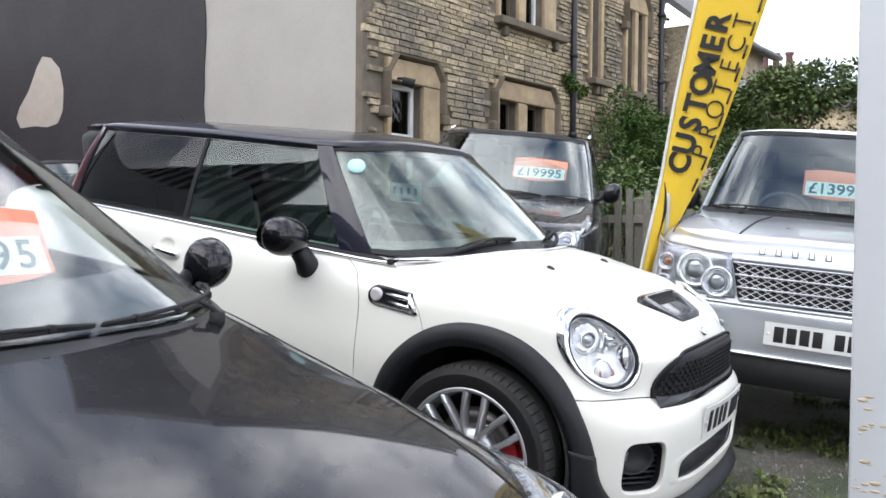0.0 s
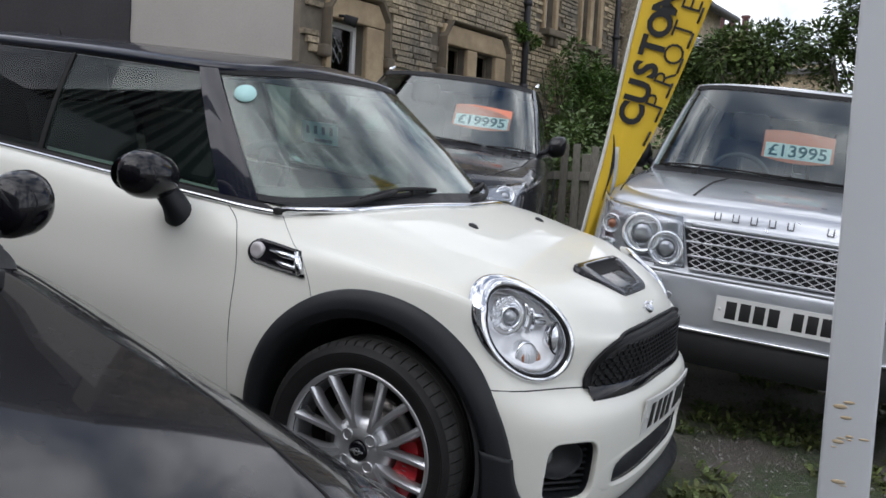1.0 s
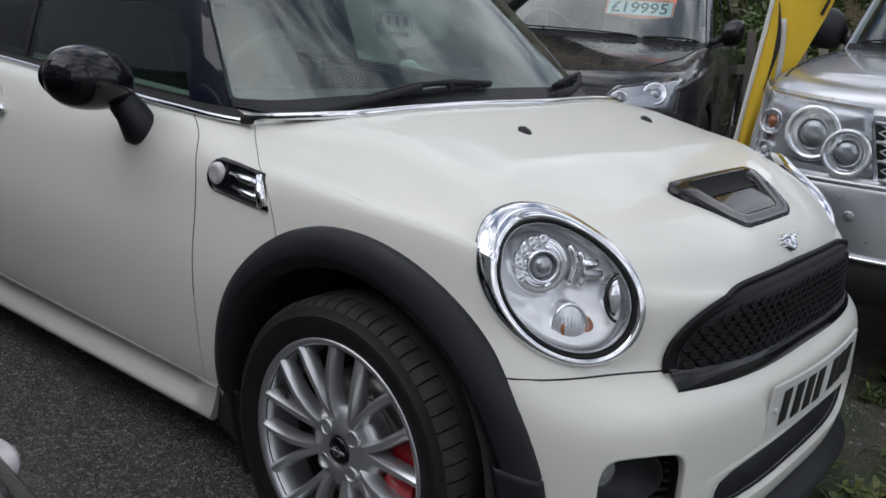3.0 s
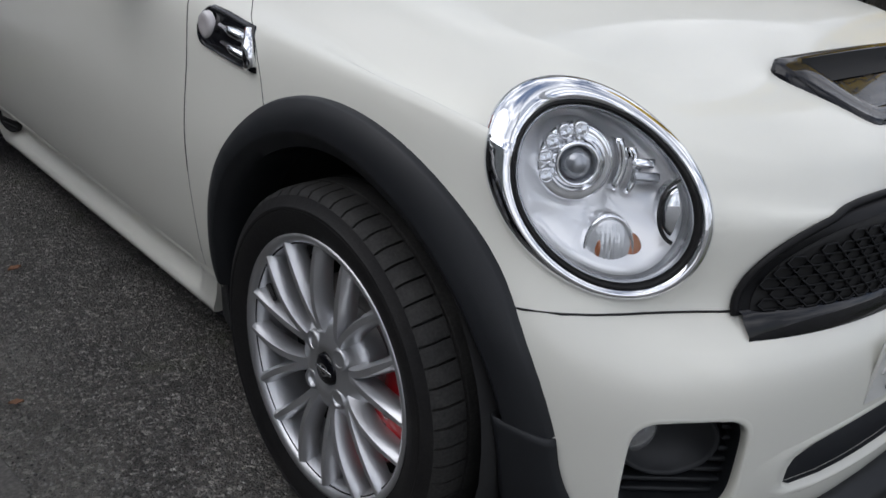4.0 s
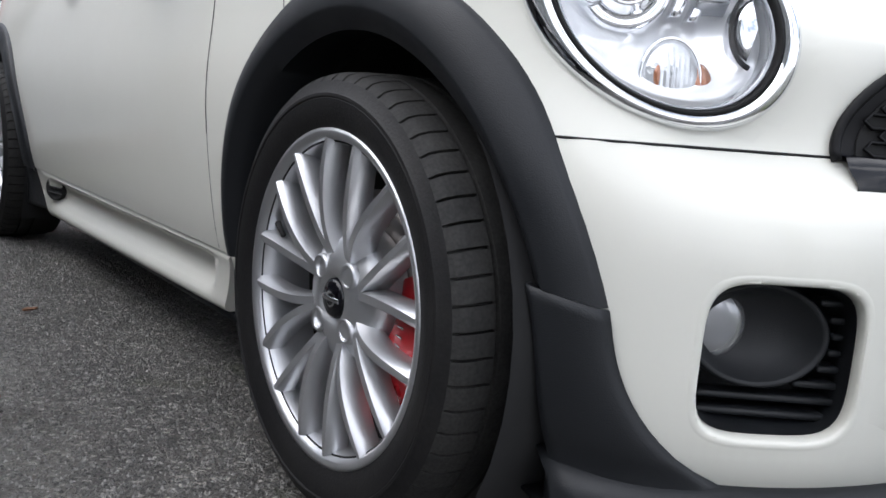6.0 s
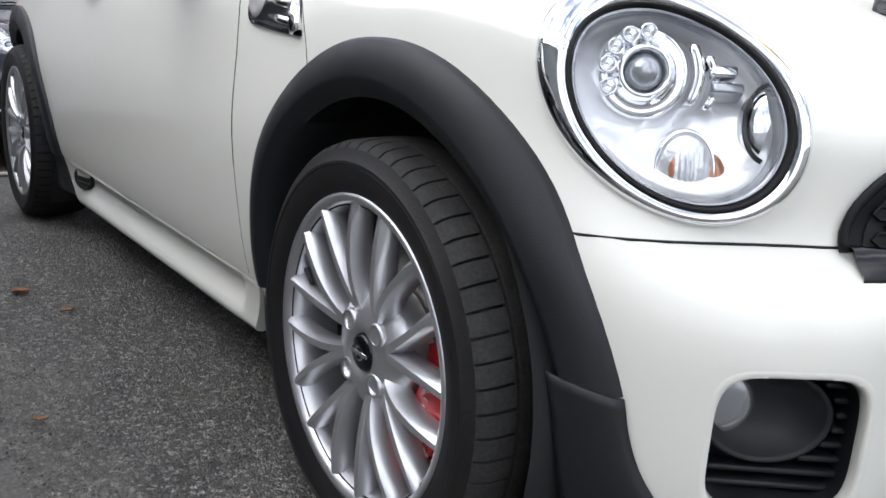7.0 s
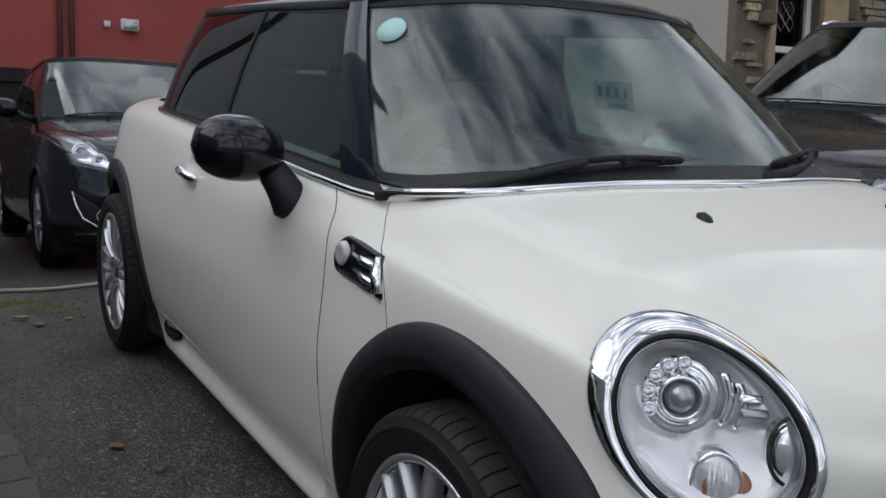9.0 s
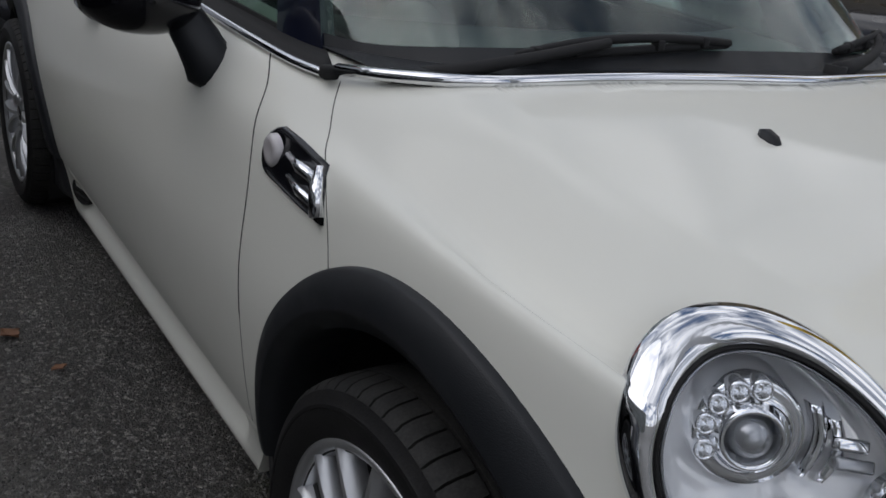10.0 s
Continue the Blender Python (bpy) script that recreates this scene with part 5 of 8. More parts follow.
# cowl panel, chrome waist line
bm = bmesh.new()
rows = []
for i in range(41):
    y = 0.655 * (-1 + 2 * i / 40)
    x = MINI["cowl"](y)
    rows.append([Vector((x + 0.004, y, MINI["top"](x, y) + o)) if k == 0 else Vector((x - d, y, MINI["top"](x, y) + o)) for k, (d, o) in enumerate(((0, -0.006), (0.012, 0.002), (0.06, 0.003), (0.10 + 0.1 * abs(y), 0.002), (0.13 + 0.17 * abs(y), 0.0)))])
grid(bm, rows)
part("cowl_panel", bm, M_TRIM, mini)
bm = bmesh.new()
pts = []
for i in range(49):
    y = 0.69 * (-1 + 2 * i / 48)
    x = MINI["cowl"](y) + 0.002
    pts.append(Vector((x, y, MINI["top"](x, y) + 0.004)))
tube(bm, pts, 0.0095, 8)
part("chrome_strip", bm, M_CHROME, mini, "chrome strip along the bonnet's rear edge")
for sg in (-1, 1):
    bm = bmesh.new()
    line, ledge = [], []
    for i in range(41):
        t_ = 0.268 + 0.565 * i / 40
        x, y = half_outline(WAIST, t_)
        line.append(Vector((x, sg * (y + 0.004), MINI["top"](x, y) - 0.006)))
        q_ = at(-sg * max(0.293, t_), 0.0)
        ledge.append([line[-1] + Vector((0, 0, 0.002)), line[-1].lerp(q_, 0.5) + Vector((0, 0, 0.006)), q_ + Vector((0, 0, 0.006))])
    tube(bm, line, 0.0075, 8)
    part("waist_strip", bm, M_CHROME, mini, "chrome waist strip")
    bm = bmesh.new()
    grid(bm, ledge)
    thicken(bm, 0.003)
    part("window_ledge", bm, M_GAP, mini)
# wipers


def screen_s(y):
    return -math.copysign(0.35 / 90 * math.degrees(math.asin((abs(y) / 0.664) ** 1.5)), y)


wiper(mini, at, (screen_s(-0.47), 0.025), (screen_s(-0.09), 0.075), (screen_s(-0.575), -0.045))
wiper(mini, at, (screen_s(0.20), 0.06), (screen_s(0.52), 0.13), (screen_s(0.135), -0.02))
# door mirrors
for sg in (-1, 1):
    bm = bmesh.new()
    c = Vector((-0.805, sg * 0.868, 0.957))
    rows = []
    for i in range(17):
        u = -1 + 2 * i / 16
        r = math.sqrt(max(0.0, 1 - abs(u) ** 2.3))
        row = []
        for k in range(28):
            a_ = 2 * math.pi * k / 28
            dx = 0.088 * math.cos(a_) * r
            dx = dx * 0.55 if dx < 0 else dx
            row.append(c + Vector((dx + 0.02, sg * 0.105 * u, 0.074 * math.sin(a_) * r + 0.006 * u)))
        rows.append(row)
    grid(bm, rows, closed_v=True)
    bmesh.ops.remove_doubles(bm, verts=bm.verts, dist=1e-5)
    mir = part("door_mirror", bm, M_BLACK, mini, "round gloss black door mirror")
    bm = bmesh.new()
    foot = Vector((-0.745, sg * 0.748, 0.83))
    tube(bm, [foot + Vector((0.0, sg * -0.03, -0.012)), foot + Vector((-0.002, sg * 0.012, 0.012)), foot + Vector((-0.012, sg * 0.028, 0.05)), Vector((-0.79, sg * 0.80, 0.925)), Vector((-0.80, sg * 0.83, 0.95))], 0.03, 14, radii=[0.042, 0.047, 0.039, 0.033, 0.034])
    part("mirror_stalk", bm, M_TRIM, mir)
    bm = bmesh.new()
    rows = [[c + Vector((-0.03, sg * 0.09 * math.cos(2 * math.pi * k / 32) * s_, 0.06 * math.sin(2 * math.pi * k / 32) * s_)) for s_ in (1, 0.0)] for k in range(32)]
    grid(bm, rows, closed_u=True)
    bmesh.ops.remove_doubles(bm, verts=bm.verts, dist=1e-5)
    part("mirror_glass", bm, M_CHROME, mir)
    # door handle
    bm = bmesh.new()
    p, _ = skin.side(-1.49, 0.815, sg < 0)
    tube(bm, [p + Vector((dx, sg * dy, dz)) for dx, dy, dz in ((0.075, -0.004, -0.010), (0.06, 0.014, -0.008), (0.02, 0.026, 0.0), (-0.03, 0.026, 0.004), (-0.065, 0.012, 0.008), (-0.078, -0.004, 0.008))], 0.012, 10, radii=[0.012, 0.015, 0.014, 0.013, 0.013, 0.010])
    part("door_handle", bm, M_CHROME, mini, "chrome door handle")
    bm = bmesh.new()
    part("handle_dish", ring_strip(skin, HANDLES[0 if sg < 0 else 1][1], dish_shape, [(1.4, 0.0003, 0), (1.2, 0.0008, 0), (1.05, 0.0003, 0), (0.92, -0.003, 0), (0.75, -0.009, 0), (0.45, -0.014, 0), (0.01, -0.016, 0)], 56), M_WHITE, mini)
    # side grille with its repeater
    outline = [(-0.268, 0.812), (-0.249, 0.780), (-0.232, 0.742)] + [(-0.29, 0.744), (-0.34, 0.748), (-0.385, 0.752)] + [(-0.412 + 0.035 * math.cos(q), 0.789 + 0.035 * math.sin(q)) for q in (4.5, 4.1, 3.7, 3.3, 2.9, 2.5, 2.1, 1.7)] + [(-0.36, 0.820), (-0.31, 0.815)]
    ctr = Vector((-0.33, 0.765))
    rows = []
    for q in outline:
        rows.append([skin.side(*(ctr + (Vector(q) - ctr) * s_), sg < 0)[0] + Vector((0, sg * o_, 0)) for s_, o_ in ((1.0, -0.003), (0.99, 0.004), (0.93, 0.007), (0.86, 0.0045), (0.80, 0.003), (0.0, 0.006))])
    bm.free()
    bm = bmesh.new()
    grid(bm, rows, closed_u=True)
    bmesh.ops.remove_doubles(bm, verts=bm.verts, dist=1e-5)
    gill = part("side_grille", bm, M_BLACK, mini, "black side grille with chrome blades")
    p, _ = skin.side(-0.412, 0.789, sg < 0)
    bm = bmesh.new()
    lathe(bm, [(0.0, 0.006), (0.010, 0.0062), (0.014, 0.0075), (0.021, 0.0065), (0.025, 0.002), (0.0255, -0.006)], 32)
    bmesh.ops.transform(bm, matrix=Matrix.Translation(p + Vector((0, sg * 0.004, 0))) @ Matrix.Rotation(radians(180 if sg < 0 else 0), 4, "Z"), verts=bm.verts)
    part("side_repeater", bm, M_REPEATER, gill, "clear round side repeater")
    for a_, b_, r_ in (((-0.279, 0.806), (-0.245, 0.748), 0.013), ((-0.366, 0.797), (-0.276, 0.790), 0.0095), ((-0.350, 0.771), (-0.258, 0.761), 0.0080)):
        pa, _ = skin.side(*a_, sg < 0)
        pb, _ = skin.side(*b_, sg < 0)
        bm = bmesh.new()
        tube(bm, [pa + Vector((0, sg * 0.004, 0)), pa.lerp(pb, 0.5) + Vector((0, sg * 0.007, 0)), pb + Vector((0, sg * 0.005, 0))], r_, 8, radii=[r_ * 0.6, r_, r_ * 0.9])
        part("chrome_blade", bm, M_CHROME, gill)
# clips where the chrome strips meet
for sg in (-1, 1):
    bm = bmesh.new()
    box(bm, (-0.416, sg * 0.699, 0.901), (0.022, 0.026, 0.020), bevel=0.005)
    part("strip_clip", bm, M_GAP, mini)
# permit disc on the windscreen
p = at(0.246, 0.80, 0.004)
tang, rise = (at(0.256, 0.80) - at(0.236, 0.80)).normalized(), (at(0.246, 0.84) - at(0.246, 0.76)).normalized()
nn = tang.cross(rise).normalized()
nn = nn if nn.x > 0 else -nn
bm = bmesh.new()
lathe(bm, [(0.0, 0.001), (0.036, 0.001), (0.036, -0.001), (0.0, -0.001)], 36, axis="z")
part("permit_disc", bm, M_TEAL, mini, "pale teal round sticker", m=Matrix.Translation(p) @ nn.to_track_quat("Z", "Y").to_matrix().to_4x4())
# price card hung in the far side window
side_card = thing("price_card", "pale price card hung inside a car's side window", "price card", SLOPE @ Matrix.Translation((-1.225, 0.60, 1.10)) @ Matrix.Rotation(radians(14), 4, "X"), "price cards")
bm = bmesh.new()
box(bm, (0, 0, 0), (0.20, 0.003, 0.10), bevel=0.001)
part("card", bm, M_THINCARD, side_card, smooth=False)
for k in range(4):
    bm = bmesh.new()
    box(bm, (-0.066 + 0.044 * k, -0.0025, 0.014), (0.018, 0.002, 0.038), bevel=0.0005)
    part("card_bar", bm, M_PRICEINK, side_card, smooth=False)
bm = bmesh.new()
box(bm, (0.02, -0.0025, -0.034), (0.10, 0.002, 0.016), bevel=0.0005)
part("card_bar", bm, M_PRICEINK, side_card, smooth=False)
# aerial and rear spoiler
bm = bmesh.new()
cyl(bm, (-2.30, 0.03, 1.375), (-2.33, 0.03, 1.43), 0.006, 0.003, 10)
lathe(bm, [(0.0, 0.02), (0.012, 0.018), (0.022, 0.0)], 20, axis="z", centre=(-2.30, 0.03, 1.37))
part("aerial", bm, M_DARK, mini)
bm = bmesh.new()
rows = []
for i in range(21):
    y = 0.45 * (-1 + 2 * i / 20)
    bow = 0.05 * (y / 0.45) ** 2
    z = 1.345 - 0.03 * (y / 0.45) ** 2
    rows.append([Vector((-2.36 + bow, y, z + 0.012)), Vector((-2.47 + bow, y, z + 0.004)), Vector((-2.52 + bow, y, z - 0.012)), Vector((-2.50 + bow, y, z - 0.024)), Vector((-2.38 + bow, y, z - 0.022))])
vs = grid(bm, rows, closed_v=True)
bm.faces.new(vs[0]), bm.faces.new(vs[-1])
part("roof_spoiler", bm, M_NAVY, mini)


# ---- the other cars ----
def plain_car(sp, cab, m, label, body, wheels, name="car", rim=0.22, r=0.32, caliper=None, arch_r=0.36, trim=False):
    root = thing(name, label, "car", m, "parked cars")
    bm = shell(sp)
    sk = Skin(bm)
    open_arches(bm, [(x, r) for x in wheels], arch_r + 0.01)
    for co, no in (((0, 0, sp["bumper"]), (0, 0, 1)), ((sp["door"], 0, 0), (1, 0, 0))):
        cut(bm, co, no)

    def panel(c):
        if c.x > 0.12 and c.z < sp["bumper"]:
            return "front_bumper"
        if c.x > sp["door"] and abs(c.y) < sp["b"] * sp.get("lid_w", 0.78) and c.z > sp["bumper"] + 0.03:
            return "bonnet"
        return "body_side" if c.x < sp["door"] else "front_wing"

    split(bm, panel, ["front_bumper", "bonnet", "front_wing", "body_side"], body, root)
    for x in wheels:
        for sg in (-1, 1):
            wheel(root, pose(x, sg * (sp["b"] - 0.11), r, 0, 0, 0 if sg < 0 else 180), r, 0.21, rim, 5, fancy=False)
            wheel_well(root, x, r, arch_r + 0.012, sg * (sp["b"] - 0.05), sg * (sp["b"] - 0.36))
            arch_trim(sk, x, r, arch_r, arch_r + (0.07 if trim else 0.028), root, right=sg < 0, proud=0.006, material=M_TRIM if trim else body, name="arch_lip", a0=-15, a1=195)
    glass_at = cabin(cab, root)
    return root, sk, glass_at


def lens_patch(sk, root, corners, name, material, off=0.008, label="", n=10):
    """A lamp cover laid over the skin between four (y, z) corners seen from the front: low inner, low outer, high outer, high inner."""
    bm = bmesh.new()
    a, b, c, d = [Vector(q) for q in corners]
    rows = []
    for i in range(n + 1):
        u = i / n
        row = []
        for j in range(7):
            v = j / 6
            q = a.lerp(b, u).lerp(d.lerp(c, u), v)
            p, nn = sk.face(q.x, q.y)
            swell = off * (0.35 + 0.65 * min(1, 4 * min(u, 1 - u, v, 1 - v)))
            row.append(p + nn * swell)
        rows.append(row)
    grid(bm, rows)
    thicken(bm, 0.003)
    return part(name, bm, material, root, label)


def round_lamp(sk, root, y, z, r, name="lamp_unit", off=0.012, ring=M_REFLECT, ball=M_LAMPGREY):
    p, nn = sk.face(y, z)
    nn = (nn + Vector((1.5, 0, 0))).normalized()
    turn = Matrix.Translation(p + nn * off) @ nn.to_track_quat("Z", "Y").to_matrix().to_4x4()
    bm = bmesh.new()
    lathe(bm, [(r * 0.72, -0.012), (r * 0.80, 0.004), (r * 0.94, 0.008), (r, 0.002), (r * 1.02, -0.012)], 36, axis="z")
    lathe(bm, [(r * 0.74, -0.01), (r * 0.60, -0.016), (r * 0.52, 0.0)], 36, axis="z")
    ob = part(name, bm, ring, root, m=turn)
    bm = bmesh.new()
    lathe(bm, [(0, 0.008), (r * 0.25, 0.006), (r * 0.45, -0.002), (r * 0.54, -0.014)], 28, axis="z")
    part("lamp_ball", bm, ball, ob)
    return ob


def door_mirror(root, c, size, sg, material, label=""):
    bm = bmesh.new()
    rows = []
    for i in range(13):
        u = -1 + 2 * i / 12
        r = (1 - abs(u) ** 3) ** 0.5
        rows.append([Vector(c) + Vector((size[0] * math.cos(a) * r * (1 if math.cos(a) > 0 else 0.4), sg * size[1] * u, size[2] * (math.sin(a) * r + 0.12 * u))) for a in [2 * math.pi * k / 24 for k in range(24)]])
    grid(bm, rows, closed_v=True)
    bmesh.ops.remove_doubles(bm, verts=bm.verts, dist=1e-5)
    ob = part("door_mirror", bm, material, root, label)
    bm = bmesh.new()
    inner = Vector(c) + Vector((0.0, -sg * size[1] * 0.8, -size[2] * 0.4))
    tube(bm, [inner, inner + Vector((0.01, -sg * 0.05, -0.03)), inner + Vector((0.02, -sg * 0.11, -0.045))], 0.02, 10, radii=[0.024, 0.020, 0.026])
    part("mirror_foot", bm, M_TRIM, ob)
    return ob


def wipers_on(root, at, z=0.045, spans=((-0.05, 0.17), (-0.22, -0.06)), depth=0.03):
    for a, b in spans:
        wiper(root, at, (a, z), (b, z), ((a + b) / 2, 0.005), 0.006)


def glass_card(root_m, at, s, v, text, label, size=1.0, stand=0.0):
    """A price card inside a windscreen; stand: degrees by which it is more upright than the glass."""
    p = at(s, v, -0.075)
    across = Vector((0, 1, 0))
    rise = (at(s, v + 0.05) - at(s, v - 0.05)).normalized()
    nn = across.cross(rise).normalized()
    if nn.x < 0:
        across, nn = -across, -nn
    rise = nn.cross(across)
    m = Matrix((across, rise, nn)).transposed().to_4x4()
    m.translation = p
    return price_card(text, root_m @ m @ Matrix.Rotation(radians(stand), 4, "X") @ Matrix.Scale(size, 4), label, "price cards")


def top_of(pairs, fall, b):
    lid = curve(*pairs)
    return lambda x, y: lid(x) - fall * (abs(y) / b) ** 2.4


def outline_z(sill, top, drop=0.004):
    return lambda t: top(*half_outline(sill, t)) - drop


# silver 4x4
rr_top = top_of([(-4.2, 1.20), (-0.9, 1.17), (-0.6, 1.15), (0.0, 1.115), (0.5, 1.075), (0.70, 1.045), (0.85, 0.99)], 0.03, 0.97)
RR = dict(front=(0.15, 0.68, 5.0), rear=(-3.3, 0.65, 6.0), b=0.97, spine=(0.5, -3.6), corner=0.1, top=rr_top, bumper=0.74, door=-0.62, lid_w=0.80,
          cowl=lambda y: -0.42 - 0.16 * (abs(y) / 0.9) ** 3,
          side=[(0.07, 0.36), (0.02, 0.42), (0.0, 0.55), (0.0, 0.80), (0.01, 0.95), (0.02, 1.02), (0.035, 0.06), (0.055, 0.025), (0.085, 0.005), (0.13, 0.0)],
          nose=[(0.06, 0.34), (0.01, 0.42), (0.0, 0.55), (0.0, 0.70), (0.05, 0.76), (0.06, 0.93), (0.075, 0.055), (0.10, 0.02), (0.15, 0.004), (0.2, 0.0)],
          tail=[(0.06, 0.4), (0.02, 0.45), (0.0, 0.55), (0.0, 0.8), (0.02, 0.95), (0.03, 1.02), (0.04, 0.06), (0.06, 0.025), (0.09, 0.005), (0.13, 0.0)])
rr_sill = ((-1.1, 0.60, 5.0), (-3.3, 0.5, 6.0), 0.90, 0.88)
RR_CAB = dict(sill=rr_sill, roof=((-1.55, 0.42, 5.0), (-3.3, 0.4, 6.0), 0.74, 0.72), z_sill=outline_z(rr_sill, rr_top), z_roof=lambda t: 1.69 + 0.02 * (1 - step(0, 0.3, t)),
              s=(0.268, 0.315, 0.50, 0.52, 0.80, 0.86), m_post=M_SILVER, m_roof=M_SILVER, crown=0.06, m_side=M_PRIVACY, m_rear=M_PRIVACY, m_screen=M_SCREEN, lip=0.012)
rr_m = SLOPE @ pose(0.80, 1.98, -0.01, 0, 0, -82)
rr, sk, rr_at = plain_car(RR, RR_CAB, rr_m, "large silver four-wheel-drive car with twin round headlamps", M_SILVER, (0.0, -2.88), rim=0.24, r=0.37, arch_r=0.41)
cockpit(rr, -0.62, 1.14, 0.78, 0.55, -3.2)
for sg in (-1, 1):
    lens_patch(sk, rr, [(sg * 0.50, 0.745), (sg * 0.88, 0.745), (sg * 0.90, 0.985), (sg * 0.54, 0.965)], "lamp_housing", M_LAMPGREY, 0.012, "grey headlamp housing")
    round_lamp(sk, rr, sg * 0.705, 0.866, 0.092, off=0.022)
    round_lamp(sk, rr, sg * 0.592, 0.818, 0.078, off=0.022)
    round_lamp(sk, rr, sg * 0.855, 0.882, 0.045, "corner_lamp", off=0.02, ball=M_AMBER)
    round_lamp(sk, rr, sg * 0.865, 0.785, 0.030, "side_lamp", off=0.02, ball=M_FLUTED)
    lens_patch(sk, rr, [(sg * 0.49, 0.74), (sg * 0.90, 0.74), (sg * 0.915, 0.99), (sg * 0.53, 0.975)], "lamp_cover", M_LENS, 0.05, "clear headlamp cover")
    door_mirror(rr, (-0.95, sg * 1.04, 1.22), (0.09, 0.12, 0.10), sg, M_TRIM, "black door mirror")
bm = bmesh.new()
rows = []
for j in range(7):
    z = 0.745 + 0.185 * j / 6
    rows.append([sk.face((-0.485 - 0.045 * j / 6) + (0.97 + 0.09 * j / 6) * i / 30, z)[0] + Vector((0.006, 0, 0)) for i in range(31)])
grid(bm, rows)
thicken(bm, 0.003)
rr_gr = part("grille", bm, M_DARK, rr, "dark grille with a pale lattice")
for j in range(12):
    bm = bmesh.new()
    z = 0.756 + 0.0145 * j
    wide_ = 0.478 + 0.035 * j / 11
    tube(bm, [sk.face(wide_ * (-1 + 2 * i / 36), z)[0] + Vector((0.014, 0, 0.0072 * (1 if (i + j) % 2 else -1))) for i in range(37)], 0.0028, 5)
    part("grille_bar", bm, M_ALLOY, rr_gr)
for z in (0.749, 0.806, 0.866, 0.925):
    bm = bmesh.new()
    tube(bm, [sk.face((0.485 + 0.04 * (z - 0.749) / 0.18) * (-1 + 2 * i / 24), z)[0] + Vector((0.017, 0, 0)) for i in range(25)], 0.0055, 6)
    part("grille_slat", bm, M_SILVER, rr_gr)
bm = bmesh.new()
tube(bm, [sk.face(-0.50 + 1.0 * i / 30, 0.942)[0] + Vector((0.008, 0, 0)) for i in range(31)], 0.011, 8)
part("grille_rim", bm, M_SILVER, rr)
for x0_, n_l in ((-0.40, 5), (0.06, 5)):
    for i in range(n_l):
        y = x0_ + 0.075 * i
        p, nn = sk.face(y, 0.99)
        bm = bmesh.new()
        for cx_, cy_, w_, h_ in ((0.012, 0, 0.005, 0.036), (-0.012, 0, 0.005, 0.036), (0, -0.0155, 0.019, 0.005)):
            box(bm, (cx_, cy_, 0), (w_, h_, 0.003), bevel=0.0008)
        part("bonnet_lettering", bm, M_LETTER, rr, m=Matrix.Translation(p + nn * 0.004) @ nn.to_track_quat("Z", "Y").to_matrix().to_4x4())
plate(rr, Matrix.Translation((0.845, -0.085, 0.605)) @ Matrix(((0, 0, 1), (1, 0, 0), (0, 1, 0))).to_4x4())
bm = bmesh.new()
tube(bm, [sk.face(-0.90 + 1.8 * i / 40, 0.725)[0] + Vector((0.004, 0, 0)) for i in range(41)], 0.010, 8)
part("bumper_crease", bm, M_SILVER, rr)
bm = bmesh.new()
rows = [[sk.face(-0.88 + 1.76 * i / 40, 0.44)[0] + Vector((0.012, 0, dz)) for dz in (0.045, 0.0, -0.10)] for i in range(41)]
grid(bm, rows)
thicken(bm, 0.01)
part("lower_bumper", bm, M_DARK, rr, "black lower bumper")
bm = bmesh.new()
tube(bm, [sk.face(-0.88 + 1.76 * i / 40, 0.49)[0] + Vector((0.014, 0, 0)) for i in range(41)], 0.008, 8)
part("bumper_strip", bm, M_CHROME, rr)
for y in (-0.55, 0.55, -0.80, 0.80):
    p, nn = sk.face(y, 0.62)
    bm = bmesh.new()
    lathe(bm, [(0, 0.003), (0.014, 0.003), (0.018, 0.001), (0.019, -0.004)], 20, axis="z")
    part("parking_sensor", bm, M_LAMPGREY, rr, m=Matrix.Translation(p) @ nn.to_track_quat("Z", "Y").to_matrix().to_4x4())
# bonnet creases drawn as dark lines, their shade put into the colour
for y in (-0.42, 0.42):
    gap_line(sk, [(0.60, y * 1.25), (0.0, y * 1.15), (-0.40, y)], 0.006, rr, "crease_shade_line", "lid")
gap_line(sk, [(0.58, -0.86), (0.0, -0.885), (-0.5, -0.89)], 0.004, rr, "panel_gap", "lid")
gap_line(sk, [(0.58, 0.86), (0.0, 0.885), (-0.5, 0.89)], 0.004, rr, "panel_gap", "lid")
wipers_on(rr, rr_at, 0.05, ((-0.02, 0.19), (-0.20, -0.03)))
glass_card(rr_m, rr_at, 0.0008, 0.38, "£13995", "orange and blue price card £13995 inside a silver car's windscreen", 0.85, 18)

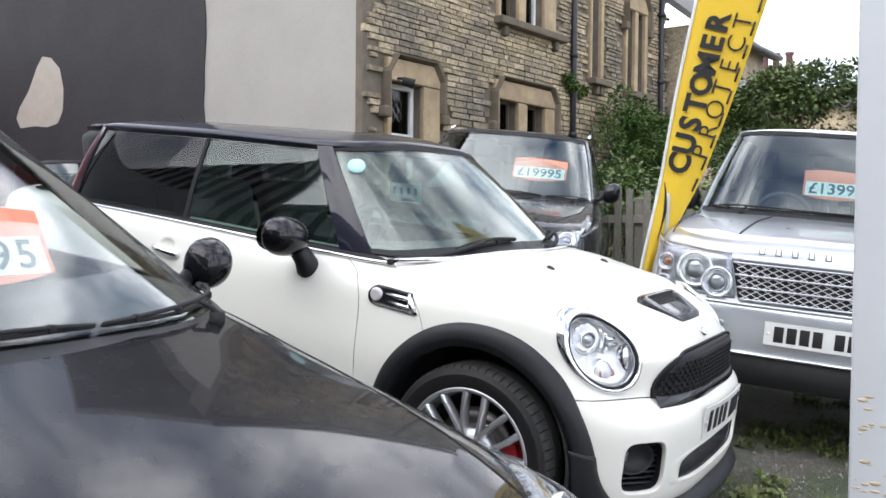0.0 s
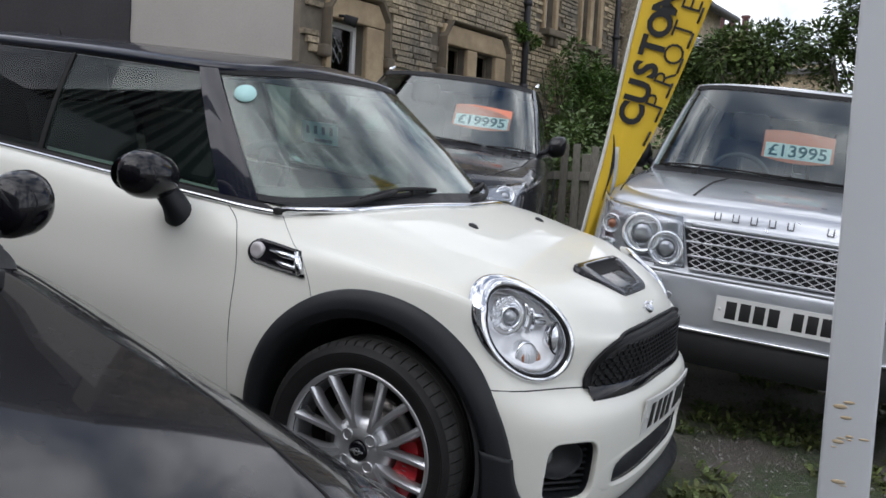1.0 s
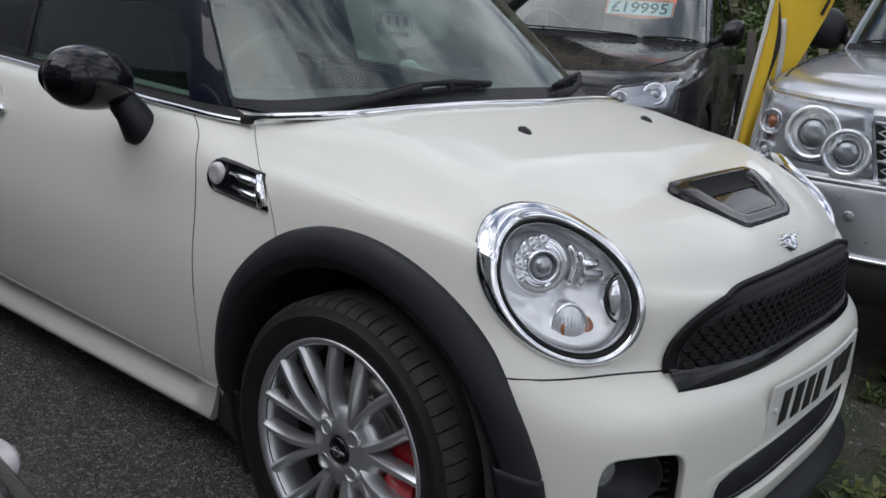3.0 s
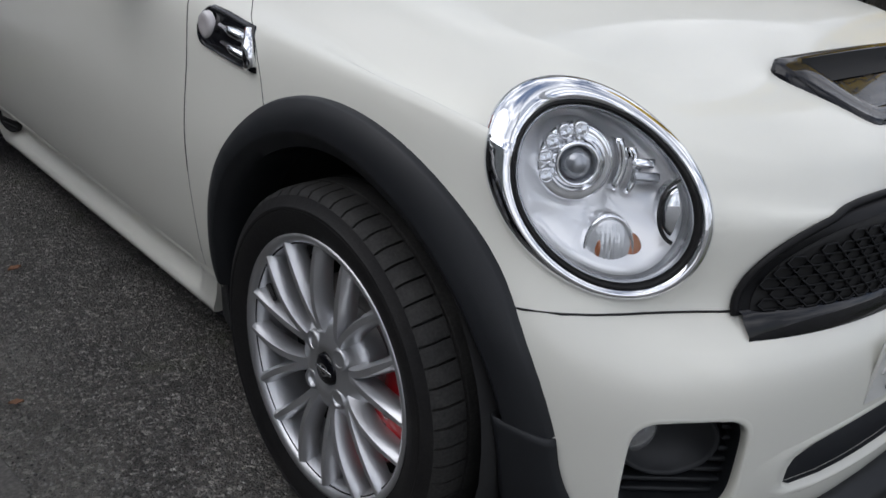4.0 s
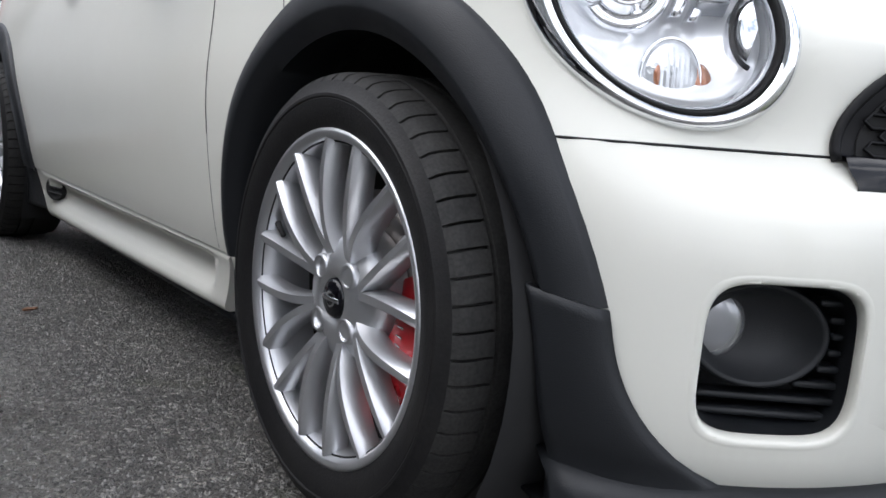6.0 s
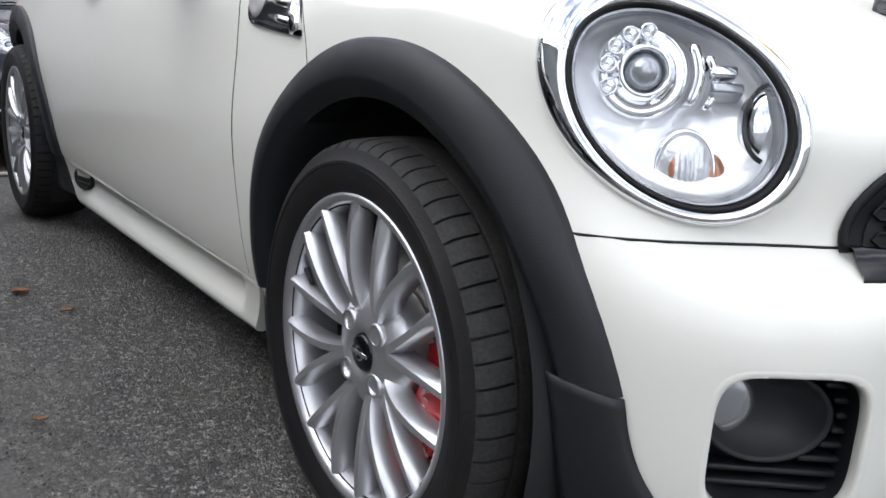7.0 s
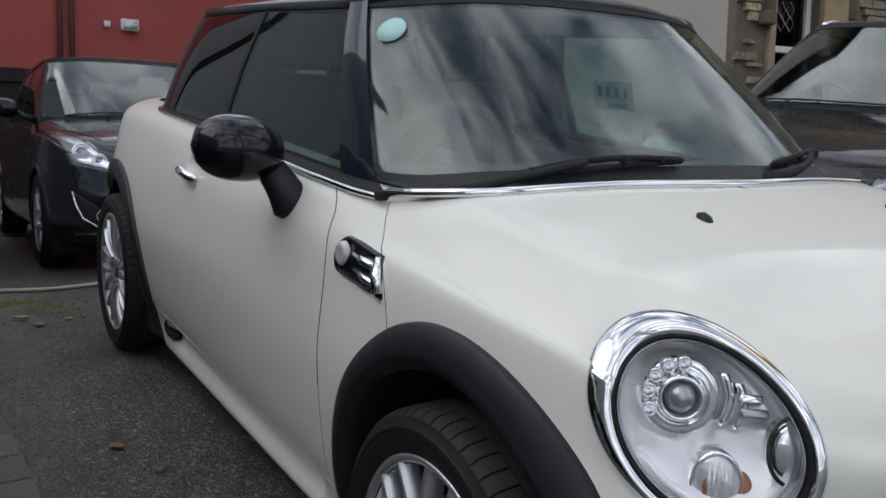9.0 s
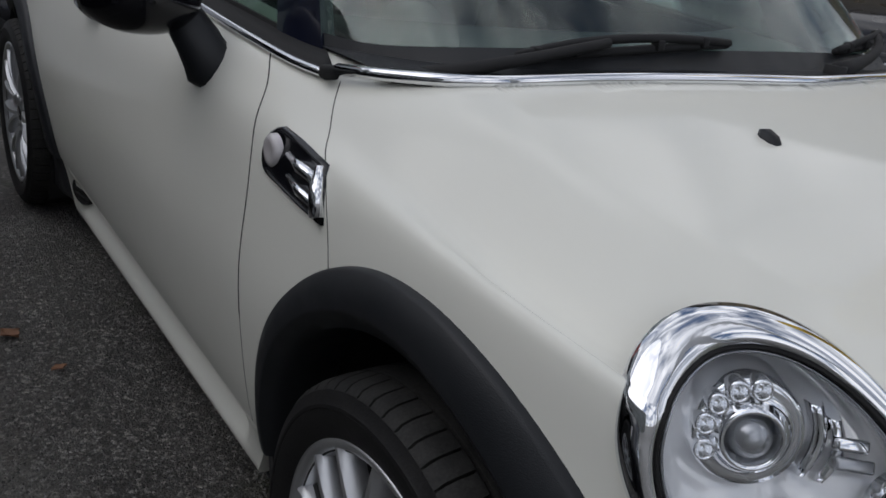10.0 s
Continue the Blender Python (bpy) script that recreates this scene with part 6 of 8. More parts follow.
# black crossover
sv_top = top_of([(-4.0, 1.08), (-0.8, 1.07), (-0.5, 1.05), (0.0, 0.99), (0.45, 0.92), (0.70, 0.85), (0.9, 0.76)], 0.05, 0.92)
SV = dict(front=(0.15, 0.75, 3.0), rear=(-3.0, 0.8, 4.0), b=0.92, spine=(0.4, -3.3), corner=0.35, top=sv_top, bumper=0.60, door=-0.6,
          cowl=lambda y: -0.36 - 0.22 * (abs(y) / 0.8) ** 2.5,
          side=[(0.07, 0.25), (0.02, 0.32), (0.0, 0.45), (0.0, 0.68), (0.01, 0.82), (0.02, 0.90), (0.05, 0.05), (0.08, 0.02), (0.12, 0.004), (0.18, 0.0)],
          nose=[(0.05, 0.25), (0.01, 0.32), (0.0, 0.42), (0.005, 0.55), (0.03, 0.63), (0.06, 0.74), (0.09, 0.05), (0.13, 0.02), (0.2, 0.004), (0.28, 0.0)],
          tail=[(0.06, 0.3), (0.02, 0.38), (0.0, 0.5), (0.0, 0.7), (0.02, 0.82), (0.03, 0.9), (0.05, 0.05), (0.08, 0.02), (0.12, 0.004), (0.16, 0.0)])
sv_sill = ((-1.0, 0.60, 4.0), (-3.0, 0.6, 4.0), 0.83, 0.80)
SV_CAB = dict(sill=sv_sill, roof=((-1.75, 0.42, 4.0), (-3.1, 0.5, 4.0), 0.66, 0.62), z_sill=outline_z(sv_sill, sv_top), z_roof=lambda t: 1.565 + 0.03 * (1 - step(0, 0.3, t)),
              s=(0.265, 0.312, 0.50, 0.52, 0.78, 0.85), m_post=M_CARBLACK, m_roof=M_CARBLACK, crown=0.06, m_side=M_PRIVACY, m_rear=M_PRIVACY)
sv_m = SLOPE @ pose(-1.90, 2.77, 0.03, 0, 0, -71)
sv, sk, sv_at = plain_car(SV, SV_CAB, sv_m, "black crossover car with silver roof rails and a windscreen price card", M_CARBLACK, (0.0, -2.65), rim=0.22, r=0.345, arch_r=0.38, trim=True)
cockpit(sv, -0.50, 1.05, 0.72, 0.5, -2.9)
for sg in (-1, 1):
    lens_patch(sk, sv, [(sg * 0.40, 0.70), (sg * 0.80, 0.70), (sg * 0.80, 0.86), (sg * 0.52, 0.80)], "lamp_housing", M_LAMPGREY, 0.008, "grey headlamp bowl")
    round_lamp(sk, sv, sg * 0.70, 0.785, 0.062, off=0.012)
    round_lamp(sk, sv, sg * 0.54, 0.75, 0.045, off=0.012)
    lens_patch(sk, sv, [(sg * 0.39, 0.69), (sg * 0.81, 0.69), (sg * 0.81, 0.87), (sg * 0.51, 0.81)], "lamp_cover", M_LENS, 0.035, "clear headlamp cover")
    door_mirror(sv, (-0.80, sg * 0.945, 1.12), (0.08, 0.075, 0.085), sg, M_CARBLACK)
    bm = bmesh.new()
    tube(bm, [Vector((x, sg * (0.665 - 0.02 * u), 1.60 + z)) for u, x, z in [(k / 12, -1.72 - 1.45 * k / 12, 0.055 * math.sin(math.pi * min(1, max(0, (k / 12) * 1.0))) ** 0.45) for k in range(13)]], 0.016, 8)
    part("roof_rail", bm, M_CHROME, sv, "silver roof rail")
    gap_line(sk, [(0.45, sg * 0.60), (0.0, sg * 0.74), (-0.5, sg * 0.78)], 0.004, sv, "panel_gap", "lid")
wipers_on(sv, sv_at, 0.04)
glass_card(sv_m, sv_at, -0.045, 0.42, "£19995", "orange and blue price card £19995 inside a black car's windscreen", 1.0, 18)

# black hatchback next to the white one
nb_top = top_of([(-3.6, 0.98), (-0.7, 0.925), (-0.35, 0.895), (0.0, 0.822), (0.35, 0.752), (0.60, 0.695), (0.78, 0.645), (0.92, 0.59)], 0.06, 0.87)
NB = dict(front=(0.05, 0.93, 4.2), rear=(-2.7, 0.7, 3.5), b=0.87, spine=(0.25, -3.0), corner=0.4, top=nb_top, bumper=0.50, door=-0.55,
          cowl=lambda y: -0.10 - 0.26 * (abs(y) / 0.72) ** 2.2,
          side=[(0.05, 0.17), (0.0, 0.24), (-0.01, 0.36), (-0.01, 0.50), (-0.002, 0.57), (0.004, 0.60), (0.020, 0.072), (0.075, 0.042), (0.15, 0.014), (0.22, 0.0)],
          nose=[(0.05, 0.18), (0.01, 0.24), (0.0, 0.34), (0.005, 0.45), (0.03, 0.52), (0.06, 0.59), (0.10, 0.045), (0.15, 0.016), (0.22, 0.003), (0.3, 0.0)],
          tail=[(0.06, 0.2), (0.02, 0.28), (0.0, 0.4), (0.0, 0.6), (0.02, 0.72), (0.04, 0.8), (0.06, 0.05), (0.09, 0.02), (0.13, 0.004), (0.18, 0.0)])
nb_sill = ((-0.80, 0.68, 3.2), (-2.6, 0.6, 4.0), 0.80, 0.76)
NB_CAB = dict(sill=nb_sill, roof=((-1.62, 0.42, 4.0), (-2.7, 0.5, 4.0), 0.60, 0.57), z_sill=outline_z(nb_sill, nb_top), z_roof=lambda t: 1.36 + 0.02 * (1 - step(0, 0.3, t)),
              s=(0.275, 0.318, 0.52, 0.535, 0.78, 0.85), m_post=M_BLACK, m_roof=M_BLACK, crown=0.06, m_screen=M_DUSTY, m_side=M_CLEAR, foot_v=0.025)
nb_m = SLOPE @ pose(0.02, -2.385, 0, 0, 0, 0)
nb, sk, nb_at = plain_car(NB, NB_CAB, nb_m, "glossy black hatchback with a price card in its windscreen", M_BLACK, (-0.02, -2.58), rim=0.21, r=0.31, arch_r=0.345)
cockpit(nb, -0.25, 0.90, 0.66, 0.3, -2.6)
for sg in (-1, 1):
    lens_patch(sk, nb, [(sg * 0.42, 0.54), (sg * 0.72, 0.54), (sg * 0.735, 0.655), (sg * 0.50, 0.63)], "lamp_housing", M_LAMPGREY, 0.006, "grey headlamp bowl")
    round_lamp(sk, nb, sg * 0.62, 0.595, 0.05, off=0.008)
    lens_patch(sk, nb, [(sg * 0.41, 0.53), (sg * 0.73, 0.53), (sg * 0.745, 0.665), (sg * 0.49, 0.64)], "lamp_cover", M_LENS, 0.025, "clear headlamp cover")
    door_mirror(nb, (-0.60, sg * 0.930, 0.912), (0.085, 0.072, 0.078), sg, M_BLACK, "gloss black door mirror")
    gap_line(sk, [(-0.52, 0.84), (-0.55, 0.6), (-0.55, 0.3)], 0.003, nb, right=sg < 0)
    gap_line(sk, [(x_, sg * y_) for x_, y_ in spline([(-0.40, 0.735), (0.03, 0.705), (0.21, 0.665), (0.55, 0.59), (0.78, 0.50)])], 0.0025, nb, "bonnet_gap", "lid")
    bm = bmesh.new()
    lathe(bm, [(0.0, 0.024), (0.014, 0.022), (0.024, 0.012), (0.027, -0.01)], 24)
    q_, _ = sk.side(0.17, 0.62, sg < 0)
    bmesh.ops.transform(bm, matrix=Matrix.Translation(q_) @ Matrix.Rotation(radians(0 if sg > 0 else 180), 4, "Z") @ Matrix.Diagonal((1.6, 1, 0.9, 1)), verts=bm.verts)
    part("side_repeater", bm, M_REPEATER, nb, "milky white side repeater")
wipers_on(nb, nb_at, 0.05, ((-0.03, -0.25), (0.14, -0.025)))
glass_card(nb_m, nb_at, -0.016, 0.30, "£6995", "orange and blue price card inside a black car's windscreen", 0.80, 30)

# black hatchback behind
cs_top = top_of([(-3.5, 1.02), (-0.8, 1.0), (-0.45, 0.985), (0.0, 0.92), (0.4, 0.83), (0.6, 0.76), (0.75, 0.68)], 0.07, 0.85)
CS = dict(front=(0.1, 0.68, 2.5), rear=(-2.6, 0.7, 3.2), b=0.85, spine=(0.25, -2.9), corner=0.4, top=cs_top, bumper=0.52, door=-0.55,
          cowl=lambda y: -0.28 - 0.26 * (abs(y) / 0.72) ** 2.2,
          side=[(0.07, 0.2), (0.02, 0.26), (0.0, 0.38), (0.0, 0.6), (0.01, 0.74), (0.03, 0.83), (0.06, 0.05), (0.10, 0.018), (0.15, 0.004), (0.21, 0.0)],
          nose=[(0.05, 0.19), (0.01, 0.25), (0.0, 0.35), (0.005, 0.46), (0.03, 0.55), (0.06, 0.64), (0.10, 0.045), (0.15, 0.016), (0.22, 0.003), (0.3, 0.0)],
          tail=[(0.06, 0.22), (0.02, 0.3), (0.0, 0.4), (0.0, 0.6), (0.02, 0.75), (0.04, 0.85), (0.06, 0.05), (0.09, 0.02), (0.13, 0.004), (0.18, 0.0)])
cs_sill = ((-0.95, 0.62, 3.2), (-2.5, 0.55, 3.6), 0.755, 0.73)
CS_CAB = dict(sill=cs_sill, roof=((-1.45, 0.36, 4.0), (-2.5, 0.5, 3.6), 0.60, 0.57), z_sill=outline_z(cs_sill, cs_top), z_roof=lambda t: 1.43 + 0.02 * (1 - step(0, 0.3, t)),
              s=(0.27, 0.318, 0.54, 0.55, 0.78, 0.85), m_post=M_CARBLACK, m_roof=M_CARBLACK, crown=0.05, m_side=M_PRIVACY, m_rear=M_PRIVACY)


def corsa(m, body, label, price=None):
    root, sk, c_at = plain_car(CS, CS_CAB, m, label, body, (0.0, -2.51), rim=0.2, r=0.30, arch_r=0.335)
    cockpit(root, -0.42, 0.98, 0.64, 0.35, -2.5)
    for sg in (-1, 1):
        lens_patch(sk, root, [(sg * 0.45, 0.60), (sg * 0.70, 0.66), (sg * 0.765, 0.86), (sg * 0.60, 0.78)], "lamp_housing", M_REFLECT, 0.006, "bright headlamp bowl")
        round_lamp(sk, root, sg * 0.645, 0.735, 0.055, off=0.006)
        round_lamp(sk, root, sg * 0.56, 0.68, 0.045, off=0.006)
        lens_patch(sk, root, [(sg * 0.44, 0.59), (sg * 0.71, 0.65), (sg * 0.775, 0.87), (sg * 0.59, 0.79)], "lamp_cover", M_LENS, 0.028, "clear headlamp cover")
        lens_patch(sk, root, [(sg * 0.42, 0.30), (sg * 0.66, 0.32), (sg * 0.71, 0.50), (sg * 0.60, 0.42)], "fog_panel", M_DARK, 0.004)
        bm = bmesh.new()
        tube(bm, [sk.face(sg * y, z)[0] + Vector((0.008, 0, 0)) for y, z in ((0.715, 0.50), (0.70, 0.42), (0.665, 0.34), (0.60, 0.30), (0.50, 0.29), (0.42, 0.295))], 0.007, 8)
        part("fog_trim", bm, M_CHROME, root, "chrome crescent trim")
        round_lamp(sk, root, sg * 0.57, 0.36, 0.035, "fog_lamp", 0.008)
        door_mirror(root, (-0.78, sg * 0.94, 1.03), (0.08, 0.09, 0.07), sg, body)
        gap_line(sk, [(0.40, sg * 0.52), (0.1, sg * 0.66), (-0.4, sg * 0.70)], 0.003, root, "panel_gap", "lid")
    bm = bmesh.new()
    grid(bm, [[sk.face(-0.34 + 0.68 * i / 16, z)[0] + Vector((0.005, 0, 0)) for z in (0.26, 0.34, 0.42, 0.50)] for i in range(17)])
    thicken(bm, 0.003)
    part("grille", bm, M_DARK, root)
    plate(root, Matrix.Translation((0.79, 0, 0.50)) @ Matrix(((0, 0, 1), (1, 0, 0), (0, 1, 0))).to_4x4())
    bm = bmesh.new()
    tube(bm, [sk.face(-0.7 + 1.4 * i / 30, 0.245)[0] + Vector((0.01, 0, 0)) for i in range(31)], 0.016, 8)
    part("bumper_lip", bm, body, root)
    wipers_on(root, c_at, 0.04)
    if price:
        glass_card(m, c_at, -0.13, 0.30, price, "orange and blue price card inside a parked car's windscreen", 0.8)
    return root


BACK_Z = 0.262
corsa(pose(-4.95, 0.06, BACK_Z, 0, 0, 0), M_CARBLACK, "black small hatchback parked behind the white car", "£5995")
corsa(pose(-5.9, 3.05, BACK_Z, 0, 0, -12), M_SILVER, "silver small hatchback parked in the row behind", "£8995")


# ---- ground ----
def ground_z(x, y):
    """The yard: a slope under the cars that levels out in front of and behind them."""
    t = math.tan(radians(5.6))
    if x < -2.6:
        z = 2.6 * t + 0.02 * (1 - math.exp((x + 2.6) / 0.2)) * 0.3
    elif x > 1.6:
        z = -1.6 * t - 0.02 * (1 - math.exp(-(x - 1.6) / 0.5))
    else:
        z = -t * x
    return z + 0.0158 * max(-7.0, min(7.0, y))


def ticks(*runs):
    out = []
    for a, b, n in runs:
        out += [a + (b - a) * i / n for i in range(n)]
    return out + [runs[-1][1]]


def ground_material():
    m = bpy.data.materials.new("tarmac, earth and grit")
    m.use_nodes = True
    n, l = m.node_tree.nodes, m.node_tree.links
    p = n["Principled BSDF"]
    co = n.new("ShaderNodeTexCoord").outputs["Object"]

    def noise_tex(scale, detail=6.0, rough=0.6):
        t = n.new("ShaderNodeTexNoise")
        socket(t, "Scale", scale), socket(t, "Detail", detail), socket(t, "Roughness", rough)
        l.new(co, t.inputs["Vector"])
        return t.outputs["Fac"]

    def ramp(src, a, b, ca=(0, 0, 0), cb=(1, 1, 1)):
        r = n.new("ShaderNodeValToRGB")
        r.color_ramp.elements[0].position, r.color_ramp.elements[1].position = a, b
        r.color_ramp.elements[0].color, r.color_ramp.elements[1].color = (*ca, 1), (*cb, 1)
        l.new(src, r.inputs["Fac"])
        return r.outputs["Color"]

    def mix(f, a, b, blend="MIX"):
        x = n.new("ShaderNodeMix")
        x.data_type, x.blend_type = "RGBA", blend
        for v, k in ((f, 0), (a, 6), (b, 7)):
            if isinstance(v, (int, float)):
                x.inputs[k].default_value = v
            elif isinstance(v, tuple):
                x.inputs[k].default_value = (*v, 1)
            else:
                l.new(v, x.inputs[k])
        return x.outputs[2]

    vor = n.new("ShaderNodeTexVoronoi")
    socket(vor, "Scale", 175.0)
    l.new(co, vor.inputs["Vector"])
    grit = ramp(vor.outputs["Color"], 0.0, 1.0, (0.010, 0.0092, 0.0082), (0.196, 0.185, 0.167))
    chip = n.new("ShaderNodeTexVoronoi")
    socket(chip, "Scale", 115.0)
    l.new(co, chip.inputs["Vector"])
    pale = ramp(chip.outputs["Color"], 0.72, 0.84)
    tar = mix(pale, grit, (0.42, 0.40, 0.365))
    tar = mix(1.0, tar, ramp(noise_tex(1.6), 0.38, 0.72, (1.15, 1.14, 1.12), (0.52, 0.52, 0.52)), "MULTIPLY")
    tar = mix(1.0, tar, ramp(noise_tex(6.0), 0.35, 0.70, (0.8, 0.8, 0.8), (1.2, 1.19, 1.17)), "MULTIPLY")
    tar = mix(ramp(noise_tex(0.9), 0.52, 0.72, (0, 0, 0), (0.3, 0.3, 0.3)), tar, (0.20, 0.195, 0.18))
    tar = mix(ramp(noise_tex(4.0), 0.58, 0.72, (0, 0, 0), (0.7, 0.7, 0.7)), tar, (0.080, 0.098, 0.036))
    # smoother trodden strip along the slabs
    split, off, edge = n.new("ShaderNodeSeparateXYZ"), n.new("ShaderNodeMath"), n.new("ShaderNodeMath")
    l.new(co, split.inputs["Vector"])
    off.operation = edge.operation = "MULTIPLY_ADD"
    l.new(split.outputs["Y"], off.inputs[0])
    off.inputs[1].default_value, off.inputs[2].default_value, edge.inputs[1].default_value = -1.0, -0.78, 0.6
    l.new(noise_tex(3.0), edge.inputs[0])
    l.new(off.outputs["Value"], edge.inputs[2])
    tar = mix(ramp(edge.outputs["Value"], 0.50, 0.66, (0, 0, 0), (0.45, 0.45, 0.45)), tar, mix(ramp(noise_tex(18.0), 0.35, 0.7), (0.17, 0.16, 0.14), (0.33, 0.312, 0.272)))
    earth = mix(ramp(vor.outputs["Color"], 0.1, 0.9), (0.085, 0.070, 0.052), (0.24, 0.21, 0.175))
    earth = mix(ramp(noise_tex(3.2), 0.42, 0.60), earth, (0.075, 0.105, 0.040))
    sep = n.new("ShaderNodeSeparateXYZ")
    l.new(co, sep.inputs["Vector"])
    wob = n.new("ShaderNodeMath")
    wob.operation = "MULTIPLY_ADD"
    l.new(noise_tex(2.0), wob.inputs[0])
    wob.inputs[1].default_value = 1.2
    l.new(sep.outputs["Y"], wob.inputs[2])
    side = ramp(wob.outputs["Value"], 0.45, 0.75)
    colour = mix(side, tar, earth)
    l.new(colour, p.inputs["Base Color"])
    socket(p, "Roughness", 0.45), socket(p, "Specular IOR Level", 0.9)
    b = n.new("ShaderNodeBump")
    socket(b, "Strength", 1.0), socket(b, "Distance", 0.012)
    add = n.new("ShaderNodeMath")
    add.operation = "ADD"
    l.new(vor.outputs["Distance"], add.inputs[0])
    l.new(noise_tex(260.0, 3.0), add.inputs[1])
    l.new(add.outputs["Value"], b.inputs["Height"])
    l.new(b.outputs["Normal"], p.inputs["Normal"])
    return m


xs = ticks((-300, -40, 6), (-40, -6, 10), (-6, -3.2, 10), (-3.2, 2.2, 54), (2.2, 6, 10), (6, 40, 8), (40, 300, 6))
ys = ticks((-300, -40, 6), (-40, -5, 8), (-5, -2, 10), (-2, 2.4, 44), (2.4, 8, 12), (8, 40, 8), (40, 300, 6))
bm = bmesh.new()


def bumpy(x, y):
    near = 1 if -3.2 < x < 2.2 and -2 < y < 2.4 else 0
    return 0.006 * near * (noise.noise((x * 2.3, y * 2.3, 0)) - 0.2) * step(0.35, 0.9, abs(y + 0.2))


grid(bm, [[Vector((x, y, ground_z(x, y) + bumpy(x, y))) for y in ys] for x in xs])
ground = tagged(part("ground", bm, ground_material()), "worn dark tarmac yard with grit, moss and weeds", "ground", kind="structure")

# loose chippings, one heap of stuff
M_CHIP = mat("stone chippings", (0.185, 0.178, 0.165), 0.75, island=0.75, fine=0.2)
rnd = random.Random(4)


def chips(name, n, area, big, label, material):
    verts, faces = [], []
    for _ in range(n):
        x, y = rnd.uniform(*area[0]), rnd.uniform(*area[1])
        s = big * (0.35 + 0.65 * rnd.random() ** 2)
        a = rnd.uniform(0, 6.3)
        z = ground_z(x, y) + bumpy(x, y)
        k = len(verts)
        for j in range(5):
            q = a + j * 2 * math.pi / 5
            r = s * rnd.uniform(0.7, 1.1)
            verts.append((x + r * math.cos(q), y + r * math.sin(q), z - 0.001))
        verts.append((x + s * rnd.uniform(-0.3, 0.3), y + s * rnd.uniform(-0.3, 0.3), z + s * rnd.uniform(0.45, 0.8)))
        faces += [(k + j, k + (j + 1) % 5, k + 5) for j in range(5)]
    me = bpy.data.meshes.new(name)
    me.from_pydata(verts, [], faces)
    me.materials.append(material)
    return tagged(new(name, me), label, "gravel", kind="stuff")


chips("grit", 46000, ((-2.3, 0.7), (-1.30, -0.42)), 0.0056, "loose pale stone chippings on dark tarmac", M_CHIP)
chips("gravel", 5000, ((0.35, 1.9), (-0.4, 2.4)), 0.010, "grey gravel among weeds in front of the cars", M_CHIP)

# kerb slabs along the parking bay
M_SLAB = mat("grey concrete slab", (0.17, 0.162, 0.148), 0.8, spots=(0.10, 0.092, 0.08), scale=4, amount=0.5, fine=0.3, fine_scale=140, bump=0.35, bump_scale=160, random_piece=0.14)
slabs = tagged(thing("paving", "row of worn grey concrete edging slabs beside the tarmac", "paving"), kind="structure")
me = None
for j in range(2):
    for i in range(15):
        x = -0.213 - 0.172 * i - (0.08 if j else 0)
        y = -1.19 + 0.053 * (x + 0.3) - 0.129 - 0.262 * j
        if me is None:
            bm = bmesh.new()
            box(bm, (0, 0, -0.02), (0.165, 0.258, 0.05), bevel=0.004)
            ob = part("slab", bm, M_SLAB, slabs, smooth=False)
            me = ob.data
        else:
            ob = new("slab", me)
            ob.parent = slabs
        ob.matrix_basis = Matrix.Translation((0, 0, 0.006 + rnd.uniform(-0.003, 0.003))) @ SLOPE @ pose(x, y, 0, rnd.uniform(-0.5, 0.5), rnd.uniform(-0.5, 0.5), 3 + rnd.uniform(-0.7, 0.7))
flags = tagged(thing("paving", "broken pale paving stones among weeds", "paving"), kind="structure")
for x, y, w, d, a in ((1.52, 0.62, 0.42, 0.30, 8), (1.62, 1.02, 0.46, 0.34, -4), (1.50, 1.42, 0.40, 0.30, 12), (1.95, 0.75, 0.40, 0.42, 3), (1.28, 0.40, 0.24, 0.2, 30)):
    bm = bmesh.new()
    box(bm, (0, 0, -0.02), (w, d, 0.05), bevel=0.012)
    part("paving_stone", bm, M_SLAB, flags, smooth=False, m=Matrix.Translation((x, y, ground_z(x, y) + 0.004)) @ pose(0, 0, 0, 0, 4.5 if x < 1.6 else 0, a))

# weeds and grass
M_WEED = mat("weeds", (0.075, 0.125, 0.03), 0.65, island=0.4, spots=(0.12, 0.13, 0.04), scale=3)
verts, faces = [], []
for _ in range(300):
    cx, cy = rnd.uniform(0.5, 2.2), rnd.uniform(0.15, 2.6)
    if noise.noise((cx * 1.7, cy * 1.7, 3)) < -0.05:
        continue
    for _ in range(rnd.randint(14, 34)):
        a, ln, wd = rnd.uniform(0, 6.3), rnd.uniform(0.025, 0.075), rnd.uniform(0.004, 0.011)
        x, y = cx + rnd.gauss(0, 0.035), cy + rnd.gauss(0, 0.035)
        z = ground_z(x, y)
        lift = rnd.uniform(0.3, 1.1)
        c, s = math.cos(a), math.sin(a)
        k = len(verts)
        verts += [(x - s * wd * 0.5, y + c * wd * 0.5, z), (x + s * wd * 0.5, y - c * wd * 0.5, z), (x + c * ln * 0.5 + s * wd, y + s * ln * 0.5 - c * wd, z + ln * 0.5 * lift), (x + c * ln * 0.5 - s * wd, y + s * ln * 0.5 + c * wd, z + ln * 0.5 * lift),
                  (x + c * ln, y + s * ln, z + ln * 0.6 * lift)]
        faces += [(k, k + 1, k + 2, k + 3), (k + 3, k + 2, k + 4)]
me = bpy.data.meshes.new("weeds")
me.from_pydata(verts, [], faces)
me.materials.append(M_WEED)
tagged(new("weeds", me), "low green weeds growing through gravel", "weeds", kind="stuff")


